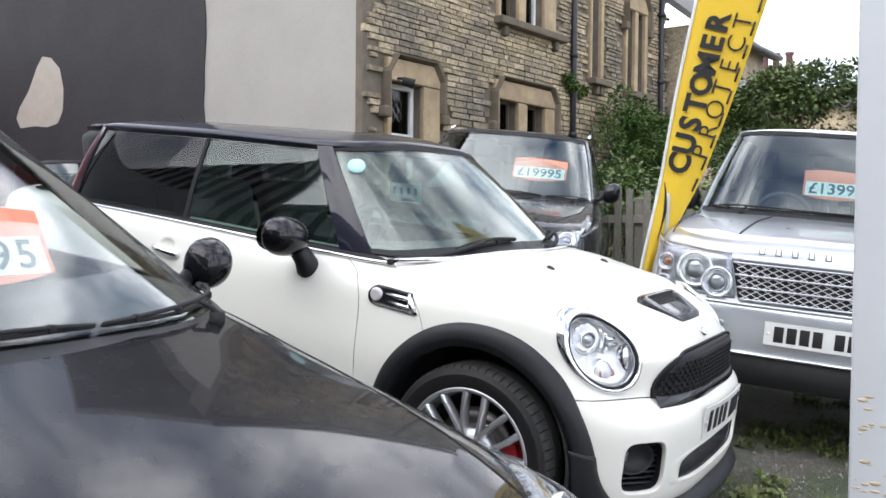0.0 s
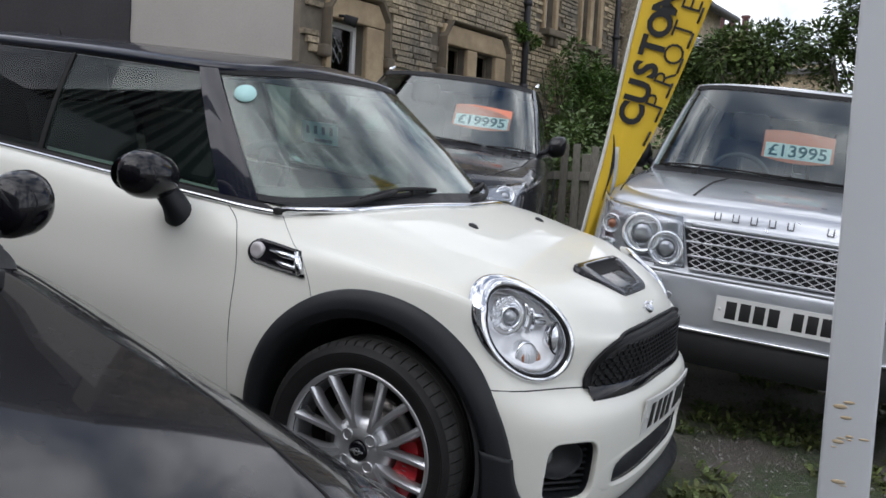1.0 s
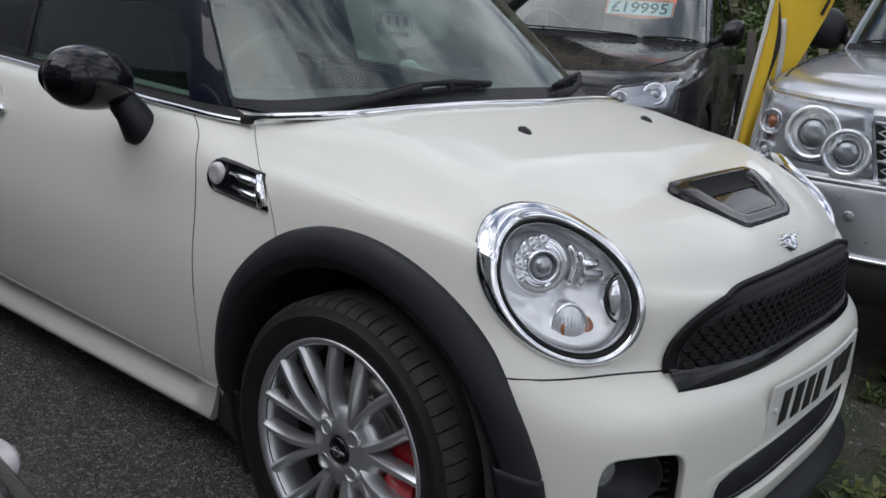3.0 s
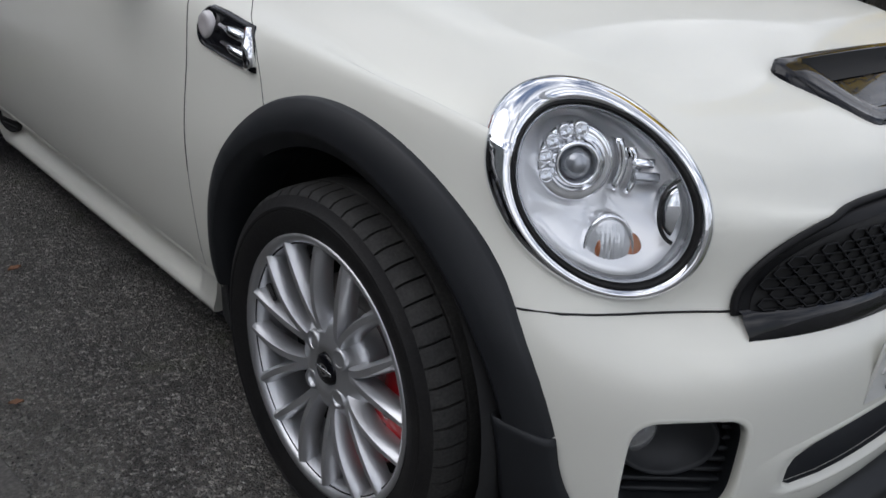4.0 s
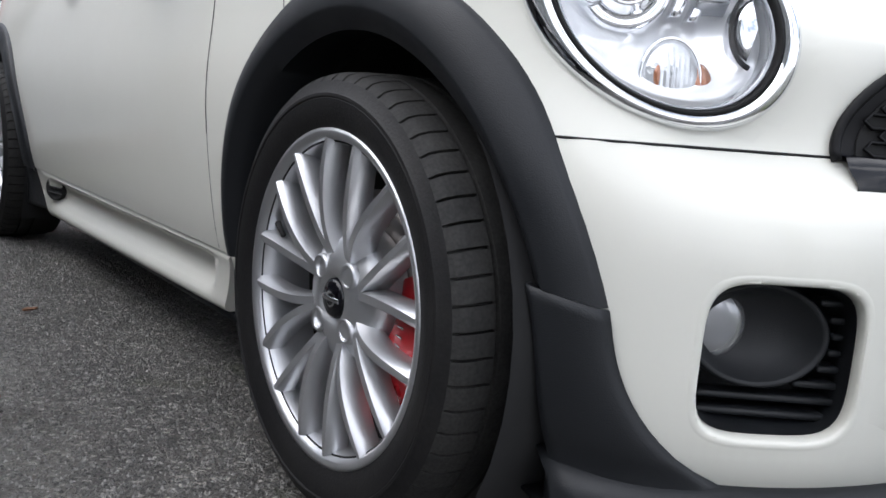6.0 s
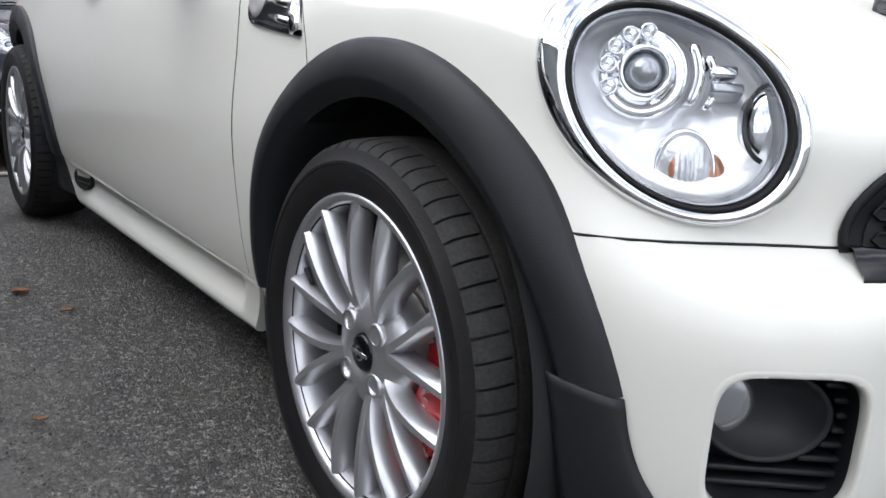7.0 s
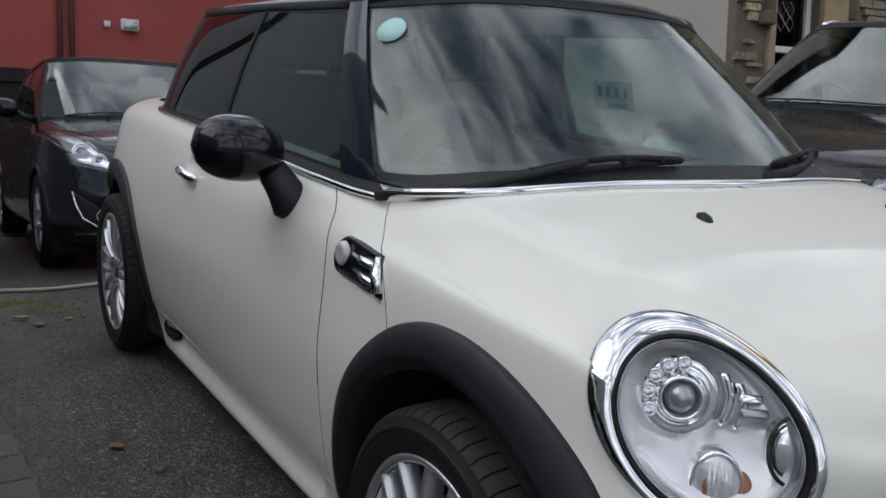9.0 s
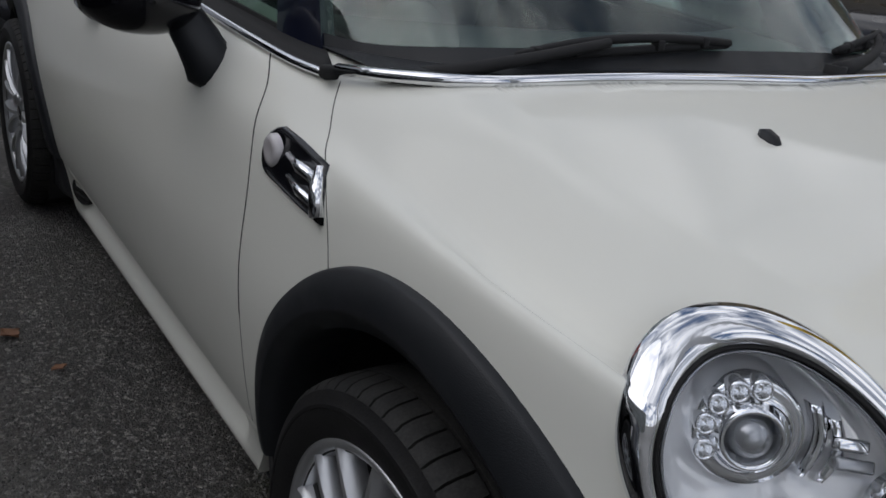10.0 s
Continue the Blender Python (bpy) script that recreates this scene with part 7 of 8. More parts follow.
def leaf_on_ground(x, y, size, turn, colour, label):
    bm = bmesh.new()
    rows = []
    for i in range(7):
        u = i / 6
        w = size * 0.38 * math.sin(math.pi * min(0.98, max(0.03, u))) ** 1.3 * (1 + 0.25 * math.sin(17 * u))
        rows.append([Vector((size * (u - 0.5), s * w, 0.14 * size * (s * s + 0.7 * u * u))) for s in (-1, -0.4, 0, 0.4, 1)])
    grid(bm, rows)
    thicken(bm, 0.0008)
    ob = part("fallen_leaf", bm, colour)
    ob.matrix_world = Matrix.Translation((0, 0, 0.004)) @ Matrix.Translation((x, y, ground_z(x, y))) @ pose(0, 0, 0, 0, 5, turn)
    tagged(ob, label, "leaf", "fallen leaves")


M_LEAF = mat("dry brown leaf", (0.28, 0.14, 0.075), 0.7, spots=(0.18, 0.09, 0.05), scale=30)
for lx, ly, sz, tn in ((-1.454, -1.005, 0.065, 30), (-1.25, -0.93, 0.04, 110), (-0.62, -1.12, 0.03, 70)):
    leaf_on_ground(*lot(lx, ly)[:2], sz, tn, M_LEAF, "curled dry brown leaf on tarmac")
M_PALELEAF = mat("pale yellow leaf", (0.34, 0.31, 0.19), 0.7, spots=(0.22, 0.22, 0.10), scale=30)
for lx, ly, sz, tn in ((-3.12, -1.08, 0.075, 60), (-2.92, -1.03, 0.065, 10), (-3.00, -0.90, 0.055, 130)):
    leaf_on_ground(*lot(lx, ly)[:2], sz, tn, M_PALELEAF, "pale yellow fallen leaf on tarmac")
M_MOSS = mat("yellow-green moss", (0.105, 0.115, 0.026), 0.9, island=0.4, spots=(0.06, 0.08, 0.02), scale=12)
mrnd = random.Random(21)
verts, faces = [], []
for _ in range(2200):
    x, y = mrnd.gauss(-3.42, 0.13), mrnd.gauss(-1.22, 0.16)
    if noise.noise((x * 5, y * 5, 7)) < -0.1:
        continue
    s, a, z = mrnd.uniform(0.006, 0.016), mrnd.uniform(0, 6.3), ground_z(x, y)
    k = len(verts)
    verts += [(x + s * math.cos(a + j * 1.2566), y + s * math.sin(a + j * 1.2566), z - 0.002) for j in range(5)] + [(x, y, z + s * 0.6)]
    faces += [(k + j, k + (j + 1) % 5, k + 5) for j in range(5)]
me = bpy.data.meshes.new("moss")
me.from_pydata(verts, [], faces)
me.materials.append(M_MOSS)
tagged(new("moss", me), "yellow-green moss growing on worn tarmac", "moss", kind="stuff")
# garden hose
bm = bmesh.new()
pts = []
for i in range(50):
    x, y = -3.95 + 0.05 * math.sin(i * 0.35) - 0.03 * i / 50, -1.9 + 2.3 * i / 49
    pts.append((x, y, ground_z(x, y) + 0.013))
tube(bm, pts, 0.012, 8)
tagged(part("hose", bm, mat("pale grey hose", (0.42, 0.40, 0.34), 0.6, spots=(0.3, 0.28, 0.22), scale=8)), "pale grey hose lying across the tarmac", "hose")

# ---- white post ----
M_POST = mat("dirty white paint", (0.66, 0.68, 0.70), 0.45, spots=(0.56, 0.58, 0.60), scale=1.5, amount=0.4, rough_var=0.1)
M_RUST = mat("rusty scrape", (0.40, 0.27, 0.12), 0.8, spots=(0.55, 0.48, 0.36), scale=40, amount=0.6)
post = thing("post", "square white-painted steel post with rusty scrapes", "post", Matrix.Translation((1.252, -0.60, ground_z(1.25, -0.6))) @ pose(0, 0, 0, 0, 0, 3))
bm = bmesh.new()
box(bm, (0, 0, 1.75), (0.108, 0.108, 3.56), bevel=0.008)
part("shaft", bm, M_POST, post)
bm = bmesh.new()
box(bm, (0, 0, 0.008), (0.2, 0.2, 0.016), bevel=0.003)
part("foot_plate", bm, M_POST, post)
for i in range(26):
    bm = bmesh.new()
    w = rnd.uniform(0.008, 0.035)
    lathe(bm, [(0.0, 0.0012), (w * 0.4, 0.001), (w * 0.5, -0.001)], 7)
    z = rnd.choice((0.50, 0.60, 0.43, 0.68)) + rnd.uniform(-0.05, 0.05)
    fx = rnd.uniform(-0.045, 0.045)
    part("rust_scrape", bm, M_RUST, post, m=Matrix.Translation((fx, -0.0545, z)) @ Matrix.Rotation(radians(180), 4, "Z") @ Matrix.Diagonal((1, 1, rnd.uniform(0.12, 0.4), 1)))

# ---- feather flag ----
M_FLAG = mat("yellow flag cloth", (0.74, 0.50, 0.02), 0.65, spots=(0.68, 0.44, 0.03), scale=3, amount=0.4, fine=0.08, fine_scale=500)
M_SILVERCLOTH = mat("grey printed cloth", (0.5, 0.5, 0.47), 0.6)
flag = thing("feather_flag", "tall yellow feather flag printed with black words, leaning", "flag", Matrix.Translation((-0.13, 1.45, ground_z(-0.13, 1.45))))
fz = ground_z(-0.13, 1.45)
left_edge = curve((0.55, 0.00), (0.87, 0.06), (1.30, 0.15), (1.8, 0.235), (2.31, 0.34), (2.9, 0.48), (3.4, 0.66))
flag_w = curve((0.55, 0.015), (0.87, 0.06), (1.30, 0.19), (1.8, 0.30), (2.31, 0.365), (2.8, 0.37), (3.2, 0.28), (3.42, 0.05))


def flag_at(u, z, off=0.0):
    return Vector((left_edge(z) + flag_w(z) * u, 0.05 * u * u - 0.05 + 0.022 * math.sin(u * 5 + z * 2.5) * u - off, z - fz))


bm = bmesh.new()
grid(bm, [[flag_at(i / 14, 0.56 + 2.85 * j / 70) for i in range(15)] for j in range(71)])
thicken(bm, 0.0015)
part("banner", bm, M_FLAG, flag, "yellow cloth banner")
bm = bmesh.new()
tube(bm, [Vector((left_edge(max(0.55, z)) - 0.006 + min(0, (z - 0.55) * 0.18), -0.05, z - fz)) for z in [fz + 0.02 + (3.4 - fz) * i / 30 for i in range(31)]], 0.009, 8)
part("pole", bm, M_PLATE, flag)
bm = bmesh.new()
box(bm, (-0.10, -0.05, 0.012), (0.34, 0.34, 0.024), bevel=0.005)
part("base_plate", bm, M_DARK, flag)


def flag_word(text, u, z0, size, bold, step_z, name):
    z = z0
    for ch in text:
        a, b = flag_at(u, z - 0.02), flag_at(u, z + 0.02)
        rise = (b - a).normalized()
        down = (flag_at(u + 0.05, z) - flag_at(u - 0.05, z)).normalized()
        nn = rise.cross(-down).normalized()
        if nn.y > 0:
            nn = -nn
        up = nn.cross(rise)
        m = Matrix((rise, up, nn)).transposed().to_4x4()
        m.translation = flag_at(u, z, 0.0) + nn * 0.010
        words(name, ch, size, m, M_INK, flag, 0.0006, bold=bold)
        z += step_z


flag_word("CUSTOMER", 0.40, 1.40, 0.155, 0.006, 0.105, "flag_letter")
flag_word("PROTECT", 0.76, 1.46, 0.135, -0.001, 0.112, "flag_letter")
for k in range(9):
    z = 1.25 + 0.115 * k
    a, b = flag_at(0.93, z), flag_at(0.93, z + 0.07)
    bm = bmesh.new()
    tube(bm, [a + Vector((0, -0.009, 0)), b + Vector((0, -0.009, 0))], 0.006, 5)
    part("small_print", bm, M_INK, flag)
bm = bmesh.new()
grid(bm, [[flag_at(0.10 + 0.55 * j / 8 - 0.10 * (j / 8) ** 2 + w, 1.30 - 0.32 * j / 8, 0.007) for w in (0.0, 0.10 * (1 - abs(j / 4 - 1)) + 0.02)] for j in range(9)])
thicken(bm, 0.001)
part("printed_swoosh", bm, M_INK, flag)
bm = bmesh.new()
grid(bm, [[flag_at(0.25 + 0.5 * j / 6 + w, 1.24 - 0.24 * j / 6, 0.005) for w in (0.0, 0.12)] for j in range(7)])
thicken(bm, 0.001)
part("printed_patch", bm, M_SILVERCLOTH, flag)

# ---- picket fence ----
M_PICKET = mat("weathered grey timber", (0.27, 0.25, 0.215), 0.85, spots=(0.16, 0.15, 0.12), scale=6, amount=0.5, fine=0.2, fine_scale=120, random_piece=0.2, stretch=(1, 1, 0.15))
fence = thing("picket_fence", "weathered grey wooden picket fence behind the cars", "fence", Matrix.Translation((0, 5.25, 0)))
bm = bmesh.new()
box(bm, (0, 0, 0.62), (0.085, 0.022, 1.16))
for v in bm.verts:
    if v.co.z > 1.1:
        v.co.x *= 0.75
pick = None
for i in range(36):
    x = -3.2 + 0.145 * i
    if pick is None:
        pick = part("picket", bm, M_PICKET, fence, smooth=False)
        ob = pick
    else:
        ob = new("picket", pick.data)
        ob.parent = fence
    ob.matrix_basis = pose(x, rnd.uniform(-0.005, 0.005), 0.22 + rnd.uniform(-0.03, 0.03), 0, rnd.uniform(-1.2, 1.2), 0)
for z in (0.62, 1.12):
    bm = bmesh.new()
    box(bm, (-0.65, 0.032, z), (5.3, 0.04, 0.08), bevel=0.004)
    part("rail", bm, M_PICKET, fence, smooth=False)
for x in (-3.2, -1.4, 0.3, 1.95):
    bm = bmesh.new()
    box(bm, (x, 0.09, 0.68), (0.08, 0.08, 1.3), bevel=0.006)
    part("fence_post", bm, M_PICKET, fence, smooth=False)


# ---- plants ----
M_LEAVES = mat("green leaves", (0.070, 0.118, 0.034), 0.55, island=0.5, spots=(0.10, 0.14, 0.035), scale=1.2, amount=0.5)
M_IVY = mat("climbing plant leaves", (0.075, 0.155, 0.03), 0.5, island=0.5, spots=(0.12, 0.17, 0.04), scale=1.5, amount=0.5)
M_BARK = mat("bark", (0.10, 0.085, 0.065), 0.9, spots=(0.06, 0.05, 0.04), scale=12, bump=0.5, bump_scale=40)


def foliage(name, parent, blobs, count, size, material, seed, droop=0.2):
    """Leaves round many small clumps: each a folded pair of triangles."""
    r = random.Random(seed)
    verts, faces = [], []
    for _ in range(count):
        cx, cy, cz, rad = r.choice(blobs)
        a, b = r.uniform(0, 6.28), math.acos(r.uniform(-1, 1))
        d = rad * r.uniform(0.55, 1.05)
        p = Vector((cx + d * math.sin(b) * math.cos(a), cy + d * math.sin(b) * math.sin(a), cz + d * math.cos(b) * 0.8))
        out = Vector((math.sin(b) * math.cos(a), math.sin(b) * math.sin(a), math.cos(b) * 0.5 - droop + r.uniform(-0.5, 0.5))).normalized()
        sd = out.cross(Vector((r.uniform(-1, 1), r.uniform(-1, 1), 1.2))).normalized()
        up = sd.cross(out)
        s = size * r.uniform(0.6, 1.3)
        k = len(verts)
        verts += [p, p + out * s * 0.5 + sd * s * 0.28 + up * s * 0.06, p + out * s, p + out * s * 0.5 - sd * s * 0.28 + up * s * 0.06]
        faces += [(k, k + 1, k + 2), (k, k + 2, k + 3)]
    me = bpy.data.meshes.new(name)
    me.from_pydata(verts, [], faces)
    me.materials.append(material)
    ob = new(name, me)
    ob.parent = parent
    return ob


def tree(x, y, z, height, spread, seed, label, leaves=9000):
    r = random.Random(seed)
    root = thing("tree", label, "tree", Matrix.Translation((x, y, z)), "garden trees")
    bm = bmesh.new()
    top = Vector((0, 0, height * 0.55))
    tube(bm, [Vector((0, 0, -0.05)), Vector((0.03, 0.02, height * 0.2)), Vector((-0.02, 0.05, height * 0.4)), top], 0.1, 8, radii=[height * 0.032, height * 0.026, height * 0.02, height * 0.012])
    blobs = []
    for i in range(26):
        a = r.uniform(0, 6.28)
        rr_, hz = spread * math.sqrt(r.random()), height * r.uniform(0.22, 0.95)
        taper = 1 - 0.6 * max(0, (hz / height - 0.45) / 0.5)
        end = Vector((rr_ * taper * math.cos(a), rr_ * taper * math.sin(a), hz))
        if i < 12:
            st = Vector((0, 0, height * r.uniform(0.15, 0.5)))
            tube(bm, [st, st.lerp(end, 0.5) + Vector((0, 0, 0.1)), end], 0.02, 5, radii=[height * 0.011, height * 0.007, height * 0.003])
        blobs.append((end.x, end.y, end.z, spread * r.uniform(0.22, 0.40)))
    part("trunk", bm, M_BARK, root)
    foliage("crown", root, blobs, leaves * 2, 0.085, M_LEAVES, seed)
    return root


tree(-0.9, 10.6, 0.2, 3.2, 1.2, 11, "leafy green garden shrub tree behind a fence")
tree(0.9, 11.2, 0.2, 4.4, 1.6, 12, "tall leafy green tree behind the parked cars", 12000)
tree(2.6, 10.8, 0.2, 5.2, 1.9, 13, "broad dark green tree behind the parked cars", 14000)
tree(-2.2, 13.0, 0.2, 3.4, 1.3, 14, "leafy green garden shrub tree behind a fence")
tree(4.8, 10.5, 0.2, 5.0, 2.0, 15, "broad dark green tree behind the parked cars")
hedge = thing("hedge", "dense dark green hedge along a picket fence", "hedge", Matrix.Translation((0, 6.6, 0.1)))
hr = random.Random(5)
foliage("hedge_leaves", hedge, [(hr.uniform(-3.2, 3.0), hr.uniform(-0.5, 0.8), hr.uniform(0.1, 1.45), hr.uniform(0.25, 0.42)) for _ in range(70)], 24000, 0.07, M_LEAVES, 21)

# ---- stone house ----
M_STONE = mat("weathered sandstone block", (0.50, 0.40, 0.25), 0.9, spots=(0.17, 0.15, 0.12), scale=0.8, amount=0.62, fine=0.4, fine_scale=22, bump=1.0, bump_scale=26, random_piece=0.30, shared=True)
M_STONE_REST = mat("weathered sandstone walling", (0.50, 0.40, 0.25), 0.9, spots=(0.17, 0.15, 0.12), scale=0.8, amount=0.62, fine=0.4, fine_scale=22, bump=1.0, bump_scale=26, island=0.30, shared=True)
M_DRESSED = mat("dressed sandstone", (0.52, 0.40, 0.25), 0.85, spots=(0.24, 0.18, 0.11), scale=2.5, amount=0.5, fine=0.12, fine_scale=80, bump=0.2, bump_scale=60)
M_DARKSTONE = mat("blackened stone moulding", (0.10, 0.085, 0.065), 0.9, spots=(0.20, 0.16, 0.11), scale=4, amount=0.4, bump=0.3, bump_scale=50)
M_MORTAR = mat("weathered mortar", (0.20, 0.17, 0.13), 0.95, spots=(0.10, 0.088, 0.07), scale=4)
M_UPVC = mat("white window frame", (0.78, 0.78, 0.77), 0.4, spots=(0.68, 0.68, 0.66), scale=6, amount=0.3)
M_PANE = glass("house window pane", (0.25, 0.27, 0.28), 1.5)
# dark colour standing in for the dimness behind the windows
M_INDOOR_DIM = mat("indoor dimness put into a dark colour", (0.05, 0.05, 0.048), 0.9, spots=(0.09, 0.085, 0.08), scale=2)
M_PIPE = mat("black iron pipe", (0.02, 0.02, 0.024), 0.5, rough_var=0.1)
M_SLATE = mat("grey roof slate", (0.12, 0.12, 0.13), 0.8, spots=(0.18, 0.17, 0.16), scale=4, island=0.2, bump=0.2, bump_scale=30)
HOUSE = Matrix.Translation((-5.4, 6.1, 0)) @ Matrix.Rotation(radians(83), 4, "Z")
house = thing("house", "old blackened sandstone house with white sash windows and drainpipes", "house", HOUSE)
H_LEN, H_TOP = 9.4, 7.6
# openings along the wall: left, right, foot, top
OPEN = [(0.52, 1.19, 1.55, 2.97), (3.11, 3.64, 1.75, 3.02), (3.92, 4.47, 1.75, 3.02), (3.12, 3.62, 4.34, 5.9), (3.84, 4.42, 4.34, 5.9), (6.10, 6.44, 3.76, 5.7), (7.56, 7.86, 3.72, 5.3), (8.02, 8.32, 3.72, 5.3)]


def wall_with_holes(name, length, foot, top, thick, holes, material, parent):
    us = sorted({0, length, *[h[0] for h in holes], *[h[1] for h in holes]})
    zs_ = sorted({foot, top, *[h[2] for h in holes], *[h[3] for h in holes]})
    bm = bmesh.new()
    front = {}

    def v(u, y, z):
        key = (u, y, z)
        if key not in front:
            front[key] = bm.verts.new(key)
        return front[key]

    def solid(i, j):
        if not (0 <= i < len(us) - 1 and 0 <= j < len(zs_) - 1):
            return False
        cu, cz = (us[i] + us[i + 1]) / 2, (zs_[j] + zs_[j + 1]) / 2
        return not any(h[0] < cu < h[1] and h[2] < cz < h[3] for h in holes)

    for i in range(len(us) - 1):
        for j in range(len(zs_) - 1):
            if not solid(i, j):
                continue
            a, b, c, d = us[i], us[i + 1], zs_[j], zs_[j + 1]
            bm.faces.new([v(a, 0, c), v(b, 0, c), v(b, 0, d), v(a, 0, d)])
            bm.faces.new([v(a, thick, c), v(a, thick, d), v(b, thick, d), v(b, thick, c)])
            for ii, jj, q in ((i - 1, j, ((a, c), (a, d))), (i + 1, j, ((b, c), (b, d))), (i, j - 1, ((a, c), (b, c))), (i, j + 1, ((a, d), (b, d)))):
                if not solid(ii, jj):
                    (u0, z0), (u1, z1) = q
                    bm.faces.new([v(u0, 0, z0), v(u1, 0, z1), v(u1, thick, z1), v(u0, thick, z0)])
    return part(name, bm, material, parent, smooth=False)


wall_ob = wall_with_holes("wall", H_LEN, -0.1, H_TOP, 0.4, OPEN, M_MORTAR, house)
# one solid block for the rooms, their dimness put into its colour
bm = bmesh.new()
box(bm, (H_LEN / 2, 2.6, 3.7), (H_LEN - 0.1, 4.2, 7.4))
part("dim_rooms_block", bm, M_INDOOR_DIM, house, smooth=False)
bm = bmesh.new()
grid(bm, [[Vector((u, y, z)) for y, z in ((-0.35, H_TOP - 0.1), (2.6, H_TOP + 2.6), (5.5, H_TOP - 0.1))] for u in (-0.1, H_LEN + 0.1)])
thicken(bm, 0.1)
part("roof", bm, M_SLATE, house, "grey slate roof", smooth=False)
# surrounds, hoods and sills
SURROUND = [(0.42, 1.58, 1.4, 3.28), (2.96, 4.80, 1.5, 3.32), (3.05, 4.80, 4.28, 6.1), (6.02, 6.56, 3.72, 6.0), (7.46, 8.46, 3.68, 5.6)]


def clear_of(u0, u1, z0, z1):
    return not any(u1 > a and u0 < b and z1 > c and z0 < d for a, b, c, d in SURROUND)


def surround(a, b, c, d, holes, mullion=True):
    """Dressed stone round one window group: jambs, lintel and posts, clear of its openings."""
    hs = [h for h in holes if h[0] >= a and h[1] <= b and h[2] >= c - 0.2 and h[3] <= d]
    cols = [a] + [x for h in hs for x in (h[0], h[1])] + [b]
    top = max(h[3] for h in hs)
    for i in range(0, len(cols), 2):
        if cols[i + 1] - cols[i] > 0.02:
            bm = bmesh.new()
            box(bm, ((cols[i] + cols[i + 1]) / 2, -0.025, (c + top) / 2), (cols[i + 1] - cols[i] - 0.006, 0.09, top - c), bevel=0.02)
            part("stone_jamb", bm, M_DRESSED, house, smooth=False)
    bm = bmesh.new()
    box(bm, ((a + b) / 2, -0.028, (top + d) / 2 + 0.003), (b - a - 0.004, 0.10, d - top - 0.004), bevel=0.02)
    part("lintel", bm, M_DRESSED, house, smooth=False)


def hood(a, b, drop, top):
    """A dark drip moulding with cut corners and dropped ends."""
    bm = bmesh.new()
    cut_ = 0.2
    pts = [(a - 0.04, drop), (a - 0.04, top - cut_), (a + cut_ * 0.7, top + 0.06), (b - cut_ * 0.7, top + 0.06), (b + 0.04, top - cut_), (b + 0.04, drop)]
    rows = []
    for i, (u, z) in enumerate(pts):
        inn = Vector(((a + b) / 2 - u, 0, (drop + top) / 2 - z)).normalized() * 0.07
        p = Vector((u, 0, z))
        rows.append([p + Vector((0, 0.0, 0)), p + Vector((0, -0.16, 0)), p + inn * 0.5 + Vector((0, -0.15, 0)), p + inn + Vector((0, -0.07, 0)), p + inn + Vector((0, 0.0, 0))])
    vs = grid(bm, rows, closed_v=True)
    bm.faces.new(vs[0]), bm.faces.new(vs[-1])
    part("hood_mould", bm, M_DARKSTONE, house, smooth=False)
    for u in (a - 0.06, b + 0.06):
        bm = bmesh.new()
        box(bm, (u, -0.08, drop - 0.06), (0.16, 0.15, 0.15), bevel=0.03)
        part("label_stop", bm, M_DARKSTONE, house, smooth=False)


for q in SURROUND:
    surround(*q, OPEN)
hood(0.42, 1.58, 2.60, 3.28)
hood(2.96, 4.80, 2.64, 3.32)
hood(7.46, 8.46, 5.0, 5.6)
for u0, u1, z in ((2.95, 5.0, 4.24), (5.98, 6.66, 3.68), (7.40, 8.60, 3.63)):
    bm = bmesh.new()
    box(bm, ((u0 + u1) / 2, -0.08, z), (u1 - u0, 0.26, 0.12), bevel=0.02)
    part("sill", bm, M_DARKSTONE, house, smooth=False)
    for u in (u0 + 0.25, u1 - 0.25):
        bm = bmesh.new()
        box(bm, (u, -0.05, z - 0.14), (0.13, 0.18, 0.17), bevel=0.03)
        part("sill_bracket", bm, M_DARKSTONE, house, smooth=False)


def sash(a, b, c, d, white=True, bars=1):
    win = new("window")
    win.parent = house
    fm = M_UPVC if white else M_DARKSTONE
    t = 0.07 if white else 0.03
    bm = bmesh.new()
    for u in (a + t / 2, b - t / 2):
        box(bm, (u, 0.16, (c + d) / 2), (t, 0.09, d - c), bevel=0.008)
    for z in [c + t / 2, d - t / 2] + ([c + (d - c) * 0.5] if bars else []):
        box(bm, ((a + b) / 2, 0.158, z), (b - a - 2 * t + 0.006, 0.085, t), bevel=0.006)
    part("window_frame", bm, fm, win, smooth=False)
    for z0, z1 in (((c + t, c + (d - c) * 0.5 - t / 2), (c + (d - c) * 0.5 + t / 2, d - t)) if bars else ((c + t, d - t),)):
        bm = bmesh.new()
        box(bm, ((a + b) / 2, 0.165, (z0 + z1) / 2), (b - a - 2 * t, 0.008, z1 - z0))
        part("pane", bm, M_PANE, win, smooth=False)
    # curtain in the same dark colour, indoor dimness included
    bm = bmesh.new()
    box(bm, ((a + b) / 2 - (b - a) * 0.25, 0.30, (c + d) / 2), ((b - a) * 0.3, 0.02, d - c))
    part("curtain", bm, M_INDOOR_DIM, win, smooth=False)


for k, q in enumerate(OPEN):
    sash(*q, white=k not in (1, 2, 3), bars=0 if k in (1, 2, 3, 4) else 1)
